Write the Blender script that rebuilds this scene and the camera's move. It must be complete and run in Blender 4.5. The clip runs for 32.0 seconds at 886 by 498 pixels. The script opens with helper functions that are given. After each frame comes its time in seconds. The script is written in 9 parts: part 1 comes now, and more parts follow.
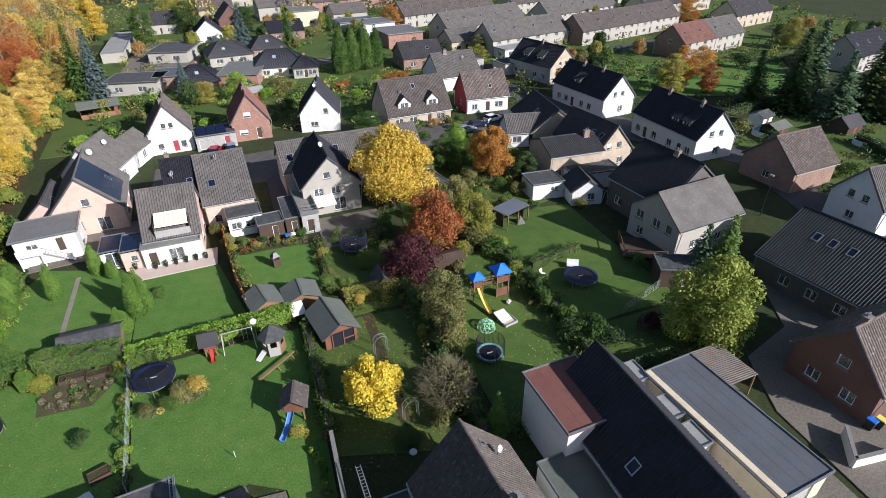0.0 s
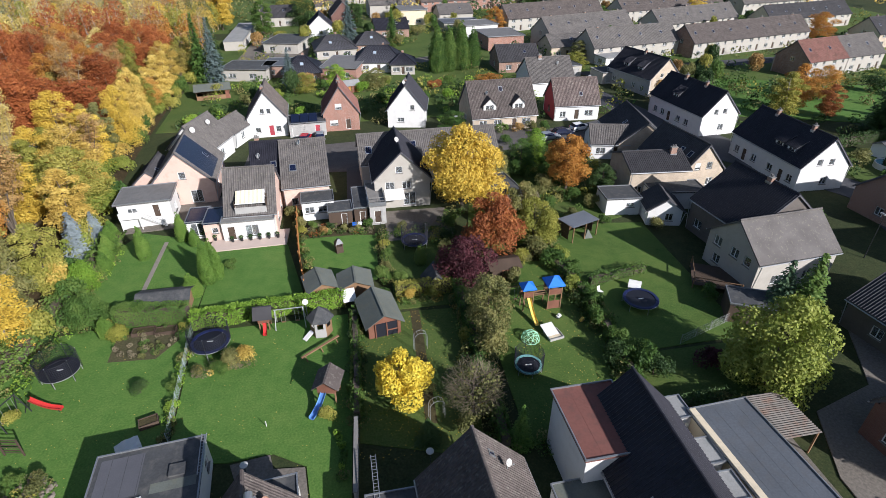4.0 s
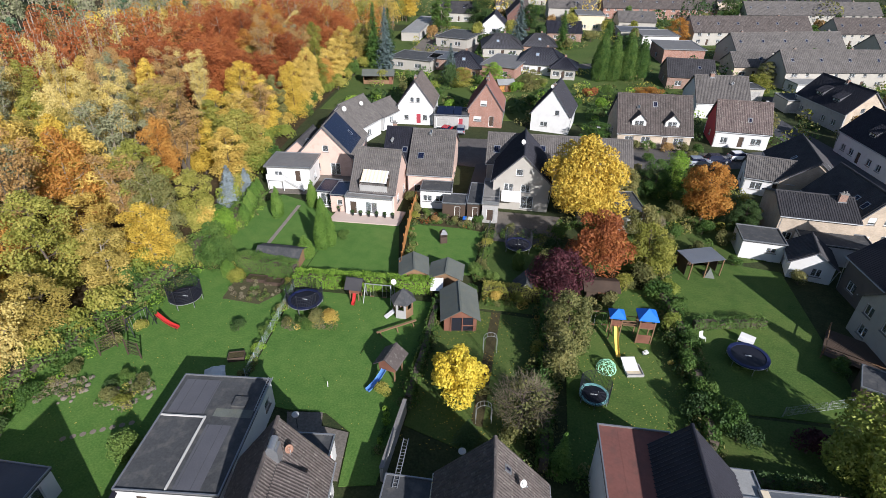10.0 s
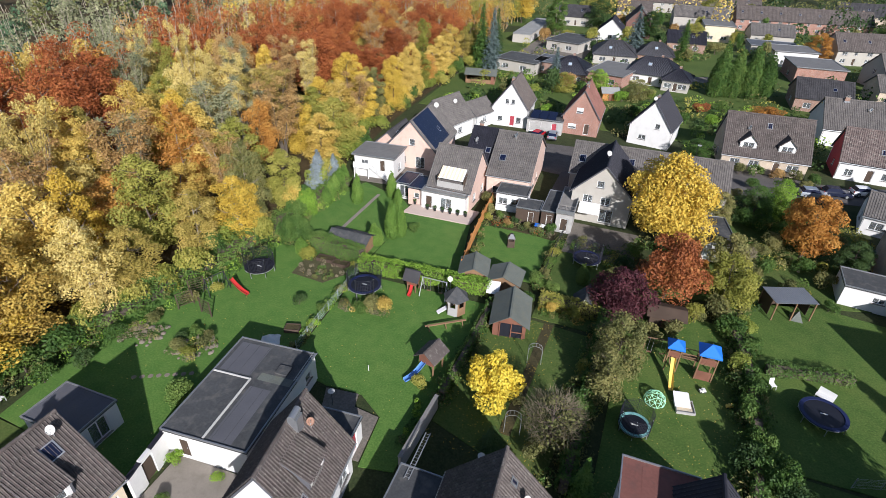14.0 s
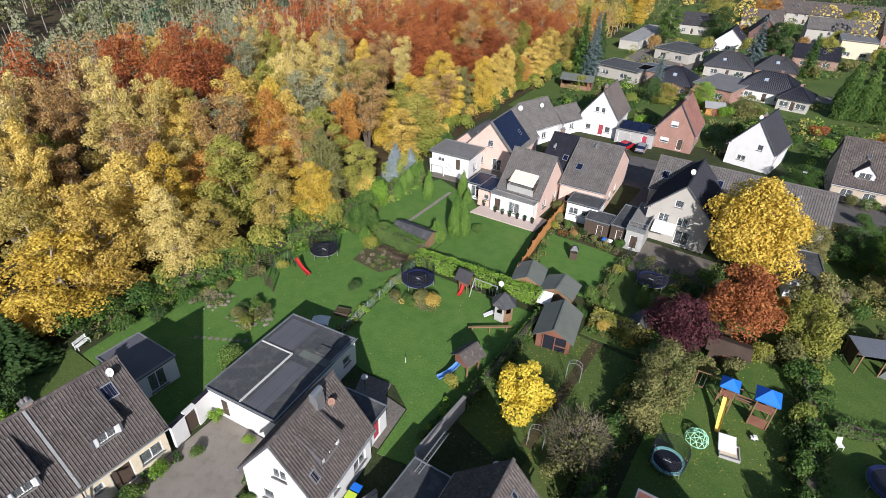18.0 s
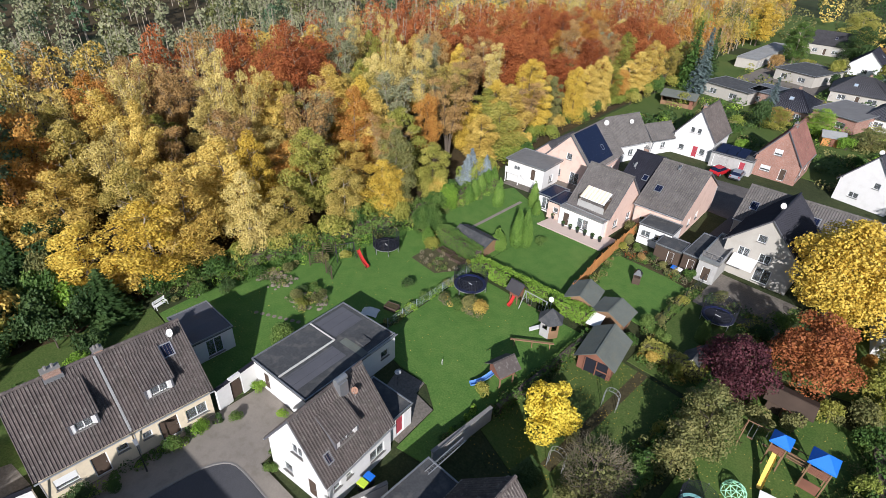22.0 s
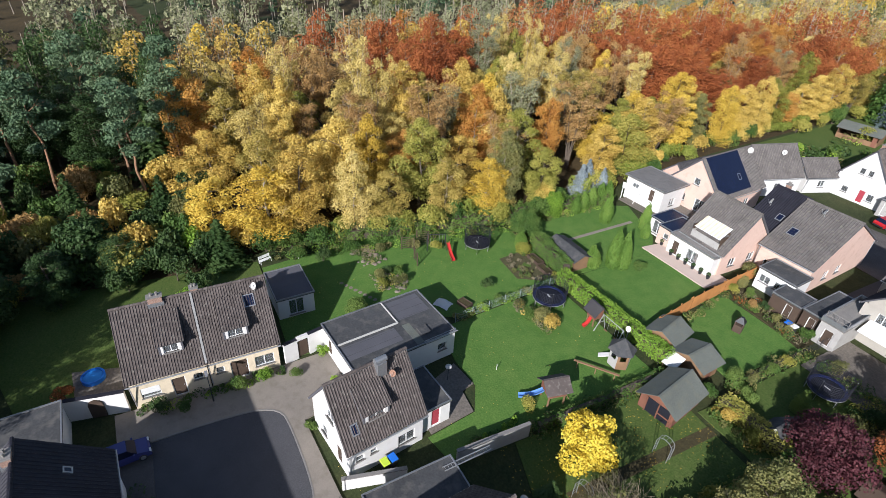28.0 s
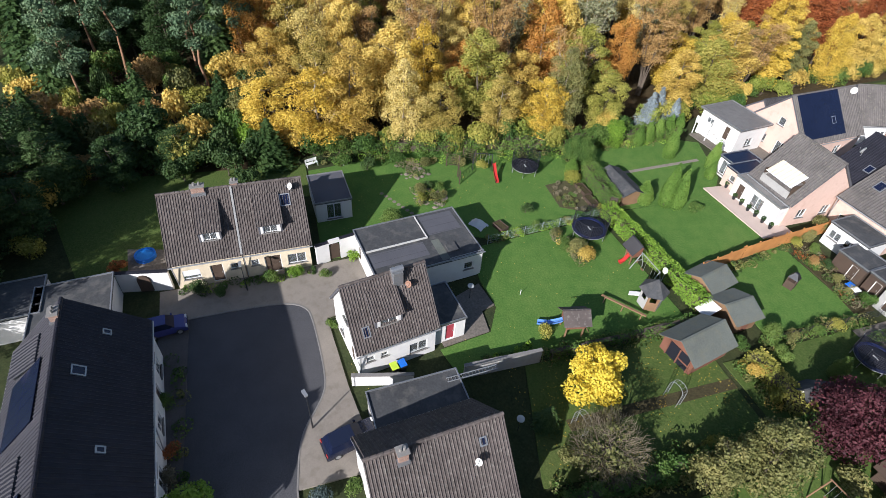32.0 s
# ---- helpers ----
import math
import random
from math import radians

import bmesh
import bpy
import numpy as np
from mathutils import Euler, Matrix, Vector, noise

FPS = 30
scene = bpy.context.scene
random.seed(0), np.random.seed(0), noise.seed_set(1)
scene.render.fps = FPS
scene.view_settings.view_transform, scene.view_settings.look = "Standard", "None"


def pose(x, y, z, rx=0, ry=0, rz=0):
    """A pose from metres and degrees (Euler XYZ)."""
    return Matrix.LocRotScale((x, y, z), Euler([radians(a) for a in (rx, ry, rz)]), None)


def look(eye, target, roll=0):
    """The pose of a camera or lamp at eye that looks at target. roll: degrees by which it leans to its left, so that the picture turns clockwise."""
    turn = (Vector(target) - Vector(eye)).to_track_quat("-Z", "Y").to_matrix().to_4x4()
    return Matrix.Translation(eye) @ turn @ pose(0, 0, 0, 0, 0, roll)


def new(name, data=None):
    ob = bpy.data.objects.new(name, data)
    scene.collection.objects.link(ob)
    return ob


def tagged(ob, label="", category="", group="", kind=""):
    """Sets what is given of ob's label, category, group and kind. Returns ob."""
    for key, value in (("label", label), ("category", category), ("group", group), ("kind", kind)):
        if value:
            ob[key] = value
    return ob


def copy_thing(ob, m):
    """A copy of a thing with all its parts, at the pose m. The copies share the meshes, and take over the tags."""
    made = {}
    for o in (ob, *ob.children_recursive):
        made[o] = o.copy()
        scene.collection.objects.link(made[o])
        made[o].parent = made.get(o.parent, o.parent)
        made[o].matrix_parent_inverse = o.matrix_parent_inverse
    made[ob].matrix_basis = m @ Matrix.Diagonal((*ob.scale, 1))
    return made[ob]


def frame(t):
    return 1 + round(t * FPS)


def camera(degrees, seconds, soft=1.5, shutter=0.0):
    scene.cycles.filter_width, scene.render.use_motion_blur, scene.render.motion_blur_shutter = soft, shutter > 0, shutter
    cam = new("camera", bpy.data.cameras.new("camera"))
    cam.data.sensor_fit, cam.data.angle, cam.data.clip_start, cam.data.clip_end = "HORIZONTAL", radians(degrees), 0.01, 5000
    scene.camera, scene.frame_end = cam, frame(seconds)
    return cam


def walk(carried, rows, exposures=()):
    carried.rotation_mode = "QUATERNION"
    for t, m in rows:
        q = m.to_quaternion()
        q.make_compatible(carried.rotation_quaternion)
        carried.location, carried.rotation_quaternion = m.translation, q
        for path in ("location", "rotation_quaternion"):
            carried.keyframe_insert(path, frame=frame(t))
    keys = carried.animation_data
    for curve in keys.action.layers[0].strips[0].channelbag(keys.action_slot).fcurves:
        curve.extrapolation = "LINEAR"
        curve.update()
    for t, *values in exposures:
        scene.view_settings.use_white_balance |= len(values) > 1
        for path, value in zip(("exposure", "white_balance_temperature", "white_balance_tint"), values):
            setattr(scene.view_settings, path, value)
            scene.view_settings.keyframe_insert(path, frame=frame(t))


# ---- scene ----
cam = camera(79.3, 32.0, soft=0.7)
PATH = [
    (0, (2.675, -1.506, 36.287), (3.258, 0.086, 35.227), -0.78),
    (0.5, (3.100, -1.600, 36.277), (3.641, 0.007, 35.217), -0.72),
    (1, (3.576, -1.724, 36.280), (4.073, -0.102, 35.220), -0.69),
    (1.5, (4.010, -1.840, 36.253), (4.468, -0.206, 35.195), -0.63),
    (2, (4.443, -1.936, 36.199), (4.864, -0.291, 35.143), -0.52),
    (2.5, (4.874, -2.001, 36.144), (5.258, -0.346, 35.090), -0.35),
    (4.5, (6.718, -2.397, 36.164), (6.943, -0.710, 35.113), -0.06),
    (5, (7.228, -2.414, 36.151), (7.406, -0.722, 35.100), 0.06),
    (5.5, (7.728, -2.422, 36.161), (7.858, -0.726, 35.110), 0.21),
    (6, (8.220, -2.434, 36.106), (8.304, -0.734, 35.055), 0.32),
    (6.5, (8.714, -2.463, 36.075), (8.753, -0.761, 35.025), 0.40),
    (7, (9.174, -2.498, 36.091), (9.165, -0.795, 35.042), 0.48),
    (7.5, (9.652, -2.533, 36.168), (9.595, -0.830, 35.120), 0.55),
    (8, (10.107, -2.564, 36.254), (10.006, -0.864, 35.205), 0.69),
    (8.5, (10.533, -2.585, 36.277), (10.389, -0.889, 35.226), 0.87),
    (9, (10.966, -2.568, 36.247), (10.780, -0.878, 35.195), 1.02),
    (9.5, (11.466, -2.504, 36.196), (11.236, -0.819, 35.143), 1.07),
    (10, (11.864, -2.411, 36.127), (11.593, -0.732, 35.075), 1.18),
    (10.5, (12.250, -2.290, 36.107), (11.939, -0.618, 35.055), 1.36),
    (11, (12.661, -2.168, 36.128), (12.308, -0.505, 35.074), 1.56),
    (11.5, (13.037, -2.090, 36.145), (12.641, -0.437, 35.092), 1.76),
    (12, (13.465, -2.014, 36.090), (13.029, -0.371, 35.036), 1.86),
    (12.5, (14.012, -1.911, 36.080), (13.538, -0.280, 35.024), 1.84),
    (13, (14.587, -1.768, 36.137), (14.070, -0.152, 35.079), 1.79),
    (13.5, (15.124, -1.618, 36.216), (14.559, -0.019, 35.157), 1.84),
    (14, (15.564, -1.453, 36.234), (14.951, 0.128, 35.175), 2.00),
    (14.5, (15.898, -1.275, 36.296), (15.243, 0.289, 35.236), 2.18),
    (16.5, (17.691, -0.516, 36.941), (16.909, 0.985, 35.875), 2.25),
    (17, (18.079, -0.298, 36.848), (17.259, 1.182, 35.782), 2.33),
    (17.5, (18.494, -0.052, 36.730), (17.633, 1.403, 35.661), 2.39),
    (18, (19.016, 0.252, 36.566), (18.107, 1.676, 35.495), 2.39),
    (18.5, (19.557, 0.539, 36.406), (18.604, 1.933, 35.334), 2.36),
    (19, (20.096, 0.829, 36.354), (19.104, 2.196, 35.283), 2.31),
    (19.5, (20.595, 1.175, 36.431), (19.567, 2.514, 35.358), 2.32),
    (20, (20.948, 1.475, 36.578), (19.891, 2.790, 35.504), 2.44),
    (20.5, (21.276, 1.707, 36.782), (20.191, 2.998, 35.707), 2.56),
    (21, (21.606, 1.951, 36.965), (20.491, 3.217, 35.891), 2.66),
    (21.5, (21.912, 2.209, 37.102), (20.768, 3.450, 36.030), 2.77),
    (22, (22.264, 2.468, 37.203), (21.092, 3.682, 36.131), 2.81),
    (22.5, (22.636, 2.732, 37.314), (21.435, 3.918, 36.241), 2.86),
    (23, (22.971, 3.054, 37.368), (21.743, 4.209, 36.292), 2.94),
    (23.5, (23.258, 3.428, 37.296), (22.005, 4.552, 36.216), 3.03),
    (24, (23.475, 3.829, 37.278), (22.198, 4.920, 36.193), 3.15),
    (24.5, (23.742, 4.252, 37.372), (22.442, 5.309, 36.280), 3.28),
    (26.5, (25.178, 5.845, 37.779), (23.777, 6.766, 36.688), 3.07),
    (27, (25.365, 6.233, 37.835), (23.944, 7.117, 36.741), 3.25),
    (27.5, (25.570, 6.635, 37.851), (24.128, 7.479, 36.752), 3.40),
    (28, (25.707, 7.023, 37.863), (24.248, 7.829, 36.759), 3.51),
    (28.5, (25.862, 7.430, 37.868), (24.386, 8.200, 36.760), 3.56),
    (29, (26.086, 7.815, 37.878), (24.597, 8.556, 36.768), 3.59),
    (29.5, (26.268, 8.232, 37.919), (24.767, 8.943, 36.805), 3.68),
    (30, (26.382, 8.664, 37.985), (24.872, 9.342, 36.862), 3.85),
    (30.5, (26.531, 9.053, 37.960), (25.024, 9.699, 36.815), 4.09),
    (31, (26.686, 9.504, 37.793), (25.211, 10.110, 36.587), 4.19),
    (31.5, (26.853, 9.982, 37.551), (25.418, 10.540, 36.274), 4.17),
    (32, (26.956, 10.431, 37.341), (25.567, 10.943, 35.997), 4.13),
]
walk(cam, [(t, look(eye, target, roll)) for t, eye, target, roll in PATH], [(0, 0.56, 5950, 14), (12, 0.53, 5950, 14), (24, 0.5, 5950, 14), (32, 0.68, 5950, 14)])

# ---- light ----
SUN_ELEV, SUN_AZ = 26.6, 142.5
world = bpy.data.worlds.new("sky")
scene.world = world
world.use_nodes = True
wn = world.node_tree.nodes
sky = wn.new("ShaderNodeTexSky")
sky.sky_type, sky.sun_disc = "NISHITA", False
sky.sun_elevation, sky.sun_rotation = radians(SUN_ELEV), radians(SUN_AZ)
wn["Background"].inputs["Strength"].default_value = 0.075
world.node_tree.links.new(sky.outputs[0], wn["Background"].inputs["Color"])
sun = new("sun", bpy.data.lights.new("sun", "SUN"))
sun.data.energy, sun.data.angle, sun.data.color = 5.0, radians(0.6), (1.0, 0.95, 0.88)
sd = Vector((math.sin(radians(SUN_AZ)) * math.cos(radians(SUN_ELEV)), math.cos(radians(SUN_AZ)) * math.cos(radians(SUN_ELEV)), math.sin(radians(SUN_ELEV))))
sun.matrix_world = look(sd * 200, (0, 0, 0))


# ---- materials ----
def nodes_of(name, rough=0.85, metal=0.0, spec=0.4):
    m = bpy.data.materials.new(name)
    m.use_nodes = True
    n, l = m.node_tree.nodes, m.node_tree.links
    b = n["Principled BSDF"]
    b.inputs["Roughness"].default_value, b.inputs["Metallic"].default_value = rough, metal
    b.inputs["Specular IOR Level"].default_value = spec
    return m, n, l, b


def ramp(n, l, fac, stops):
    r = n.new("ShaderNodeValToRGB")
    e = r.color_ramp.elements
    while len(e) < len(stops):
        e.new(0.5)
    for k, (p, c) in enumerate(stops):
        e[k].position, e[k].color = p, (*c, 1)
    l.new(fac, r.inputs[0])
    return r.outputs[0]


def shade(c, f):
    return tuple(max(0.0, min(1.0, v * f)) for v in c)


def noise_tex(n, l, src, scale, detail=4):
    t = n.new("ShaderNodeTexNoise")
    t.inputs["Scale"].default_value, t.inputs["Detail"].default_value = scale, detail
    l.new(src, t.inputs["Vector"])
    return t.outputs[0]


def mixc(n, l, fac, a, b, mode="MIX"):
    x = n.new("ShaderNodeMix")
    x.data_type, x.blend_type = "RGBA", mode
    if isinstance(fac, (int, float)):
        x.inputs[0].default_value = fac
    else:
        l.new(fac, x.inputs[0])
    for k, v in ((6, a), (7, b)):
        if isinstance(v, tuple):
            x.inputs[k].default_value = (*v, 1)
        else:
            l.new(v, x.inputs[k])
    return x.outputs[2]


def bumped(n, l, b, h, strength, dist):
    u = n.new("ShaderNodeBump")
    u.inputs["Strength"].default_value, u.inputs["Distance"].default_value = strength, dist
    l.new(h, u.inputs["Height"])
    l.new(u.outputs[0], b.inputs["Normal"])


def plain(name, c, rough=0.85, var=0.25, fine=9.0, coarse=0.5, metal=0.0, spec=0.35, bump=0.2, dirt=None, dirt_amount=0.35):
    """Paint, plaster, felt, metal: grain and stains at two scales, with some dirt."""
    m, n, l, b = nodes_of(name, rough, metal, spec)
    g = n.new("ShaderNodeNewGeometry").outputs["Position"]
    f1, f2 = noise_tex(n, l, g, fine), noise_tex(n, l, g, coarse, 5)
    c1 = ramp(n, l, f2, [(0.3, shade(c, 1 - var)), (0.5, c), (0.72, shade(c, 1 + var))])
    c2 = mixc(n, l, 0.5, c1, ramp(n, l, f1, [(0.3, shade(c, 1 - var * 0.8)), (0.7, shade(c, 1 + var * 0.8))]))
    if dirt:
        f3 = noise_tex(n, l, g, 1.3, 8)
        k = n.new("ShaderNodeMapRange")
        k.inputs[1].default_value, k.inputs[2].default_value, k.inputs[4].default_value = 0.5, 0.72, dirt_amount
        l.new(f3, k.inputs[0])
        c2 = mixc(n, l, k.outputs[0], c2, dirt)
    l.new(c2, b.inputs["Base Color"])
    if bump:
        bumped(n, l, b, f1, bump, 0.02)
    return m


def pieces(name, c, var=0.3, rough=0.8, lichen=None, island=True, spec=0.3):
    """Tiles, boards, stones: each piece a shade of its own, with weathering."""
    m, n, l, b = nodes_of(name, rough, 0, spec)
    geo = n.new("ShaderNodeNewGeometry")
    g = geo.outputs["Position"]
    rnd = geo.outputs["Random Per Island"] if island else n.new("ShaderNodeObjectInfo").outputs["Random"]
    c1 = ramp(n, l, rnd, [(0.0, shade(c, 1 - var)), (0.5, c), (1.0, shade(c, 1 + var))])
    f2 = noise_tex(n, l, g, 0.6, 6)
    c2 = mixc(n, l, 0.45, c1, ramp(n, l, f2, [(0.3, shade(c, 0.6)), (0.7, shade(c, 1.35))]))
    if lichen:
        f3 = noise_tex(n, l, g, 3.5, 8)
        k = n.new("ShaderNodeMapRange")
        k.inputs[1].default_value, k.inputs[2].default_value, k.inputs[4].default_value = 0.56, 0.7, 0.6
        l.new(f3, k.inputs[0])
        c2 = mixc(n, l, k.outputs[0], c2, lichen)
    l.new(c2, b.inputs["Base Color"])
    bumped(n, l, b, noise_tex(n, l, g, 25), 0.25, 0.01)
    return m


def brick(name, c, mortar=(0.42, 0.39, 0.35)):
    m, n, l, b = nodes_of(name, 0.9)
    g = n.new("ShaderNodeTexCoord").outputs["Object"]
    sep = n.new("ShaderNodeSeparateXYZ")
    l.new(g, sep.inputs[0])
    add = n.new("ShaderNodeMath")
    l.new(sep.outputs[0], add.inputs[0]), l.new(sep.outputs[1], add.inputs[1])
    com = n.new("ShaderNodeCombineXYZ")
    l.new(add.outputs[0], com.inputs[0]), l.new(sep.outputs[2], com.inputs[1])
    t = n.new("ShaderNodeTexBrick")
    l.new(com.outputs[0], t.inputs["Vector"])
    t.inputs["Color1"].default_value, t.inputs["Color2"].default_value, t.inputs["Mortar"].default_value = (*shade(c, 0.8), 1), (*shade(c, 1.2), 1), (*mortar, 1)
    t.inputs["Scale"].default_value, t.inputs["Mortar Size"].default_value = 1.0, 0.006
    t.inputs["Brick Width"].default_value, t.inputs["Row Height"].default_value = 0.25, 0.075
    f = noise_tex(n, l, g, 0.7, 6)
    l.new(mixc(n, l, 0.5, t.outputs[0], ramp(n, l, f, [(0.3, shade(c, 0.7)), (0.7, shade(c, 1.25))])), b.inputs["Base Color"])
    bumped(n, l, b, t.outputs["Fac"], 0.3, -0.008)
    return m


def foliage(name, stops, trans=0.27, rough=0.6):
    """Leaves: each a colour of its own out of a range, patchy through the crown, light passing through."""
    m, n, l, b = nodes_of(name, rough, 0, 0.25)
    geo = n.new("ShaderNodeNewGeometry")
    obr = n.new("ShaderNodeObjectInfo").outputs["Random"]
    f = noise_tex(n, l, geo.outputs["Position"], 0.6, 3)
    a = n.new("ShaderNodeMath"); a.operation = "MULTIPLY_ADD"
    l.new(f, a.inputs[0]); a.inputs[1].default_value = 1.25
    r = n.new("ShaderNodeMath"); r.operation = "MULTIPLY_ADD"
    l.new(geo.outputs["Random Per Island"], r.inputs[0]); r.inputs[1].default_value, r.inputs[2].default_value = 0.3, -0.42
    l.new(r.outputs[0], a.inputs[2])
    o = n.new("ShaderNodeMath"); o.operation = "MULTIPLY_ADD"
    l.new(obr, o.inputs[0]); o.inputs[1].default_value = 0.35
    l.new(a.outputs[0], o.inputs[2])
    col = ramp(n, l, o.outputs[0], stops)
    l.new(col, b.inputs["Base Color"])
    tr = n.new("ShaderNodeBsdfTranslucent")
    l.new(col, tr.inputs[0])
    mx = n.new("ShaderNodeMixShader")
    mx.inputs[0].default_value = trans
    l.new(b.outputs[0], mx.inputs[1]), l.new(tr.outputs[0], mx.inputs[2])
    l.new(mx.outputs[0], n["Material Output"].inputs[0])
    return m


def ground_mat(name, cols, fine=6.0, coarse=0.12, mid=1.1, bump=0.5, rough=0.95):
    m, n, l, b = nodes_of(name, rough, 0, 0.15)
    g = n.new("ShaderNodeNewGeometry").outputs["Position"]
    f1, f2, f3 = noise_tex(n, l, g, fine, 8), noise_tex(n, l, g, coarse, 6), noise_tex(n, l, g, mid, 6)
    c1 = ramp(n, l, f2, [(0.32, cols[0]), (0.52, cols[1]), (0.7, cols[2])])
    c2 = mixc(n, l, 0.4, c1, ramp(n, l, f3, [(0.35, cols[0]), (0.65, cols[2])]))
    c3 = mixc(n, l, 0.45, c2, ramp(n, l, f1, [(0.3, shade(cols[0], 0.6)), (0.55, cols[1]), (0.75, shade(cols[2], 1.2))]))
    l.new(c3, b.inputs["Base Color"])
    bumped(n, l, b, f1, bump, 0.05)
    return m


GRASS = ground_mat("lawn_grass", [(0.056, 0.125, 0.025), (0.086, 0.174, 0.034), (0.142, 0.21, 0.052)], mid=0.8)
GRASS_E = ground_mat("leafy_lawn", [(0.044, 0.09, 0.02), (0.078, 0.135, 0.028), (0.135, 0.165, 0.044)], mid=0.7)
GRASS_R = ground_mat("rough_grass", [(0.045, 0.082, 0.018), (0.076, 0.118, 0.027), (0.118, 0.128, 0.043)], mid=2.0)
SOIL = ground_mat("leafy_soil", [(0.035, 0.028, 0.018), (0.06, 0.055, 0.025), (0.10, 0.075, 0.035)], mid=1.6)
EARTH = ground_mat("garden_earth", [(0.022, 0.032, 0.014), (0.04, 0.055, 0.02), (0.075, 0.07, 0.03)], mid=0.9)
LITTER = ground_mat("leaf_litter", [(0.03, 0.026, 0.014), (0.06, 0.045, 0.022), (0.11, 0.075, 0.035)], mid=1.5)
ASPHALT = ground_mat("asphalt", [(0.06, 0.06, 0.065), (0.078, 0.078, 0.083), (0.1, 0.1, 0.104)], fine=14, mid=0.5, bump=0.25, rough=0.85)
PAVING = ground_mat("concrete_paving", [(0.125, 0.110, 0.092), (0.172, 0.152, 0.128), (0.215, 0.192, 0.164)], fine=5, mid=0.4, bump=0.2)
DRIVE = plain("drive_concrete", (0.225, 0.198, 0.165), 0.92, 0.15, dirt=(0.15, 0.128, 0.1), dirt_amount=0.55)
COBBLE = ground_mat("grey_setts", [(0.075, 0.07, 0.065), (0.11, 0.10, 0.095), (0.15, 0.14, 0.13)], fine=12, mid=0.8, bump=0.3)
KERB = plain("kerb_concrete", (0.2, 0.19, 0.175))
PALEW = plain("pale_render", (0.38, 0.355, 0.31), 0.9, 0.08, dirt=(0.3, 0.28, 0.24))
LIGHTFELT = plain("light_felt", (0.26, 0.26, 0.25), 0.9, 0.2, dirt=(0.16, 0.155, 0.14))
WHITE = plain("white_plaster", (0.63, 0.62, 0.595), 0.9, 0.05, dirt=(0.45, 0.43, 0.39), dirt_amount=0.25)
CREAM = plain("cream_plaster", (0.62, 0.53, 0.38), 0.9, 0.08, dirt=(0.3, 0.25, 0.18), dirt_amount=0.3)
PINK = plain("pinkish_brick_paint", (0.58, 0.42, 0.345), 0.9, 0.08, dirt=(0.4, 0.24, 0.19))
GREYW = plain("grey_plaster", (0.36, 0.35, 0.33), 0.9, 0.1, dirt=(0.2, 0.19, 0.17))
REDW = plain("red_paint", (0.33, 0.045, 0.06), 0.7, 0.12)
BRICK = brick("red_brick", (0.29, 0.15, 0.11))
BRICK_O = brick("orange_brick", (0.14, 0.07, 0.055), (0.15, 0.13, 0.115))
BRICK_Y = brick("yellow_brick", (0.43, 0.35, 0.26))
BRICK_B = brick("brown_brick", (0.25, 0.15, 0.11))
TILE_BR = pieces("brown_roof_tiles", (0.088, 0.073, 0.066), 0.3, lichen=(0.2, 0.185, 0.16))
TILE_GR = pieces("grey_roof_tiles", (0.112, 0.102, 0.095), 0.2, lichen=(0.19, 0.175, 0.14))
TILE_DK = pieces("dark_roof_tiles", (0.045, 0.043, 0.045), 0.25, 0.7)
TILE_BK = pieces("black_glazed_tiles", (0.019, 0.019, 0.026), 0.25, 0.6, spec=0.25)
TILE_RD = pieces("red_roof_tiles", (0.16, 0.075, 0.06), 0.25, lichen=(0.2, 0.15, 0.1))
TILE_LICHEN = pieces("mossy_brown_tiles", (0.13, 0.1, 0.09), 0.3, lichen=(0.33, 0.31, 0.26))
FELT = plain("roofing_felt", (0.056, 0.058, 0.06), 0.9, 0.35, 6, 0.35, dirt=(0.15, 0.142, 0.125), dirt_amount=0.5)
FELT_G = plain("green_grey_felt", (0.115, 0.125, 0.108), 0.9, 0.25, 8, 0.5, dirt=(0.16, 0.15, 0.1))
FELT_RED = plain("rust_red_felt", (0.17, 0.07, 0.055), 0.9, 0.2, 5, 0.45, dirt=(0.11, 0.06, 0.05), dirt_amount=0.6)
ZINC = plain("zinc_sheet", (0.34, 0.35, 0.36), 0.45, 0.15, metal=0.7)
RUST = plain("rusty_corrugated", (0.13, 0.115, 0.1), 0.8, 0.35, 3, 0.8, dirt=(0.15, 0.08, 0.05), dirt_amount=0.7)
PVC = plain("white_frame", (0.7, 0.7, 0.68), 0.4, 0.03)
WOOD = pieces("weathered_wood", (0.2, 0.12, 0.065), 0.3)
WOOD_O = pieces("orange_larch", (0.42, 0.19, 0.06), 0.25)
WOOD_D = pieces("dark_wood", (0.07, 0.048, 0.034), 0.3)
WOOD_R = pieces("red_brown_wood", (0.17, 0.075, 0.048), 0.25)
BARK = plain("bark", (0.10, 0.08, 0.06), 0.95, 0.3, 8, 1.5, bump=0.6)
BARK_L = plain("pale_bark", (0.3, 0.26, 0.2), 0.95, 0.3, 8, 1.5, bump=0.5)
BARK_P = plain("pine_bark", (0.24, 0.14, 0.08), 0.95, 0.3, 8, 1.5, bump=0.6)
STEEL = plain("dark_steel", (0.05, 0.052, 0.055), 0.45, 0.1, metal=0.6)
GALV = plain("galvanised", (0.42, 0.43, 0.43), 0.45, 0.1, metal=0.6)
BLUE = plain("blue_tarpaulin", (0.02, 0.16, 0.62), 0.55, 0.1)
BLUEP = plain("blue_plastic", (0.02, 0.14, 0.55), 0.35, 0.08)
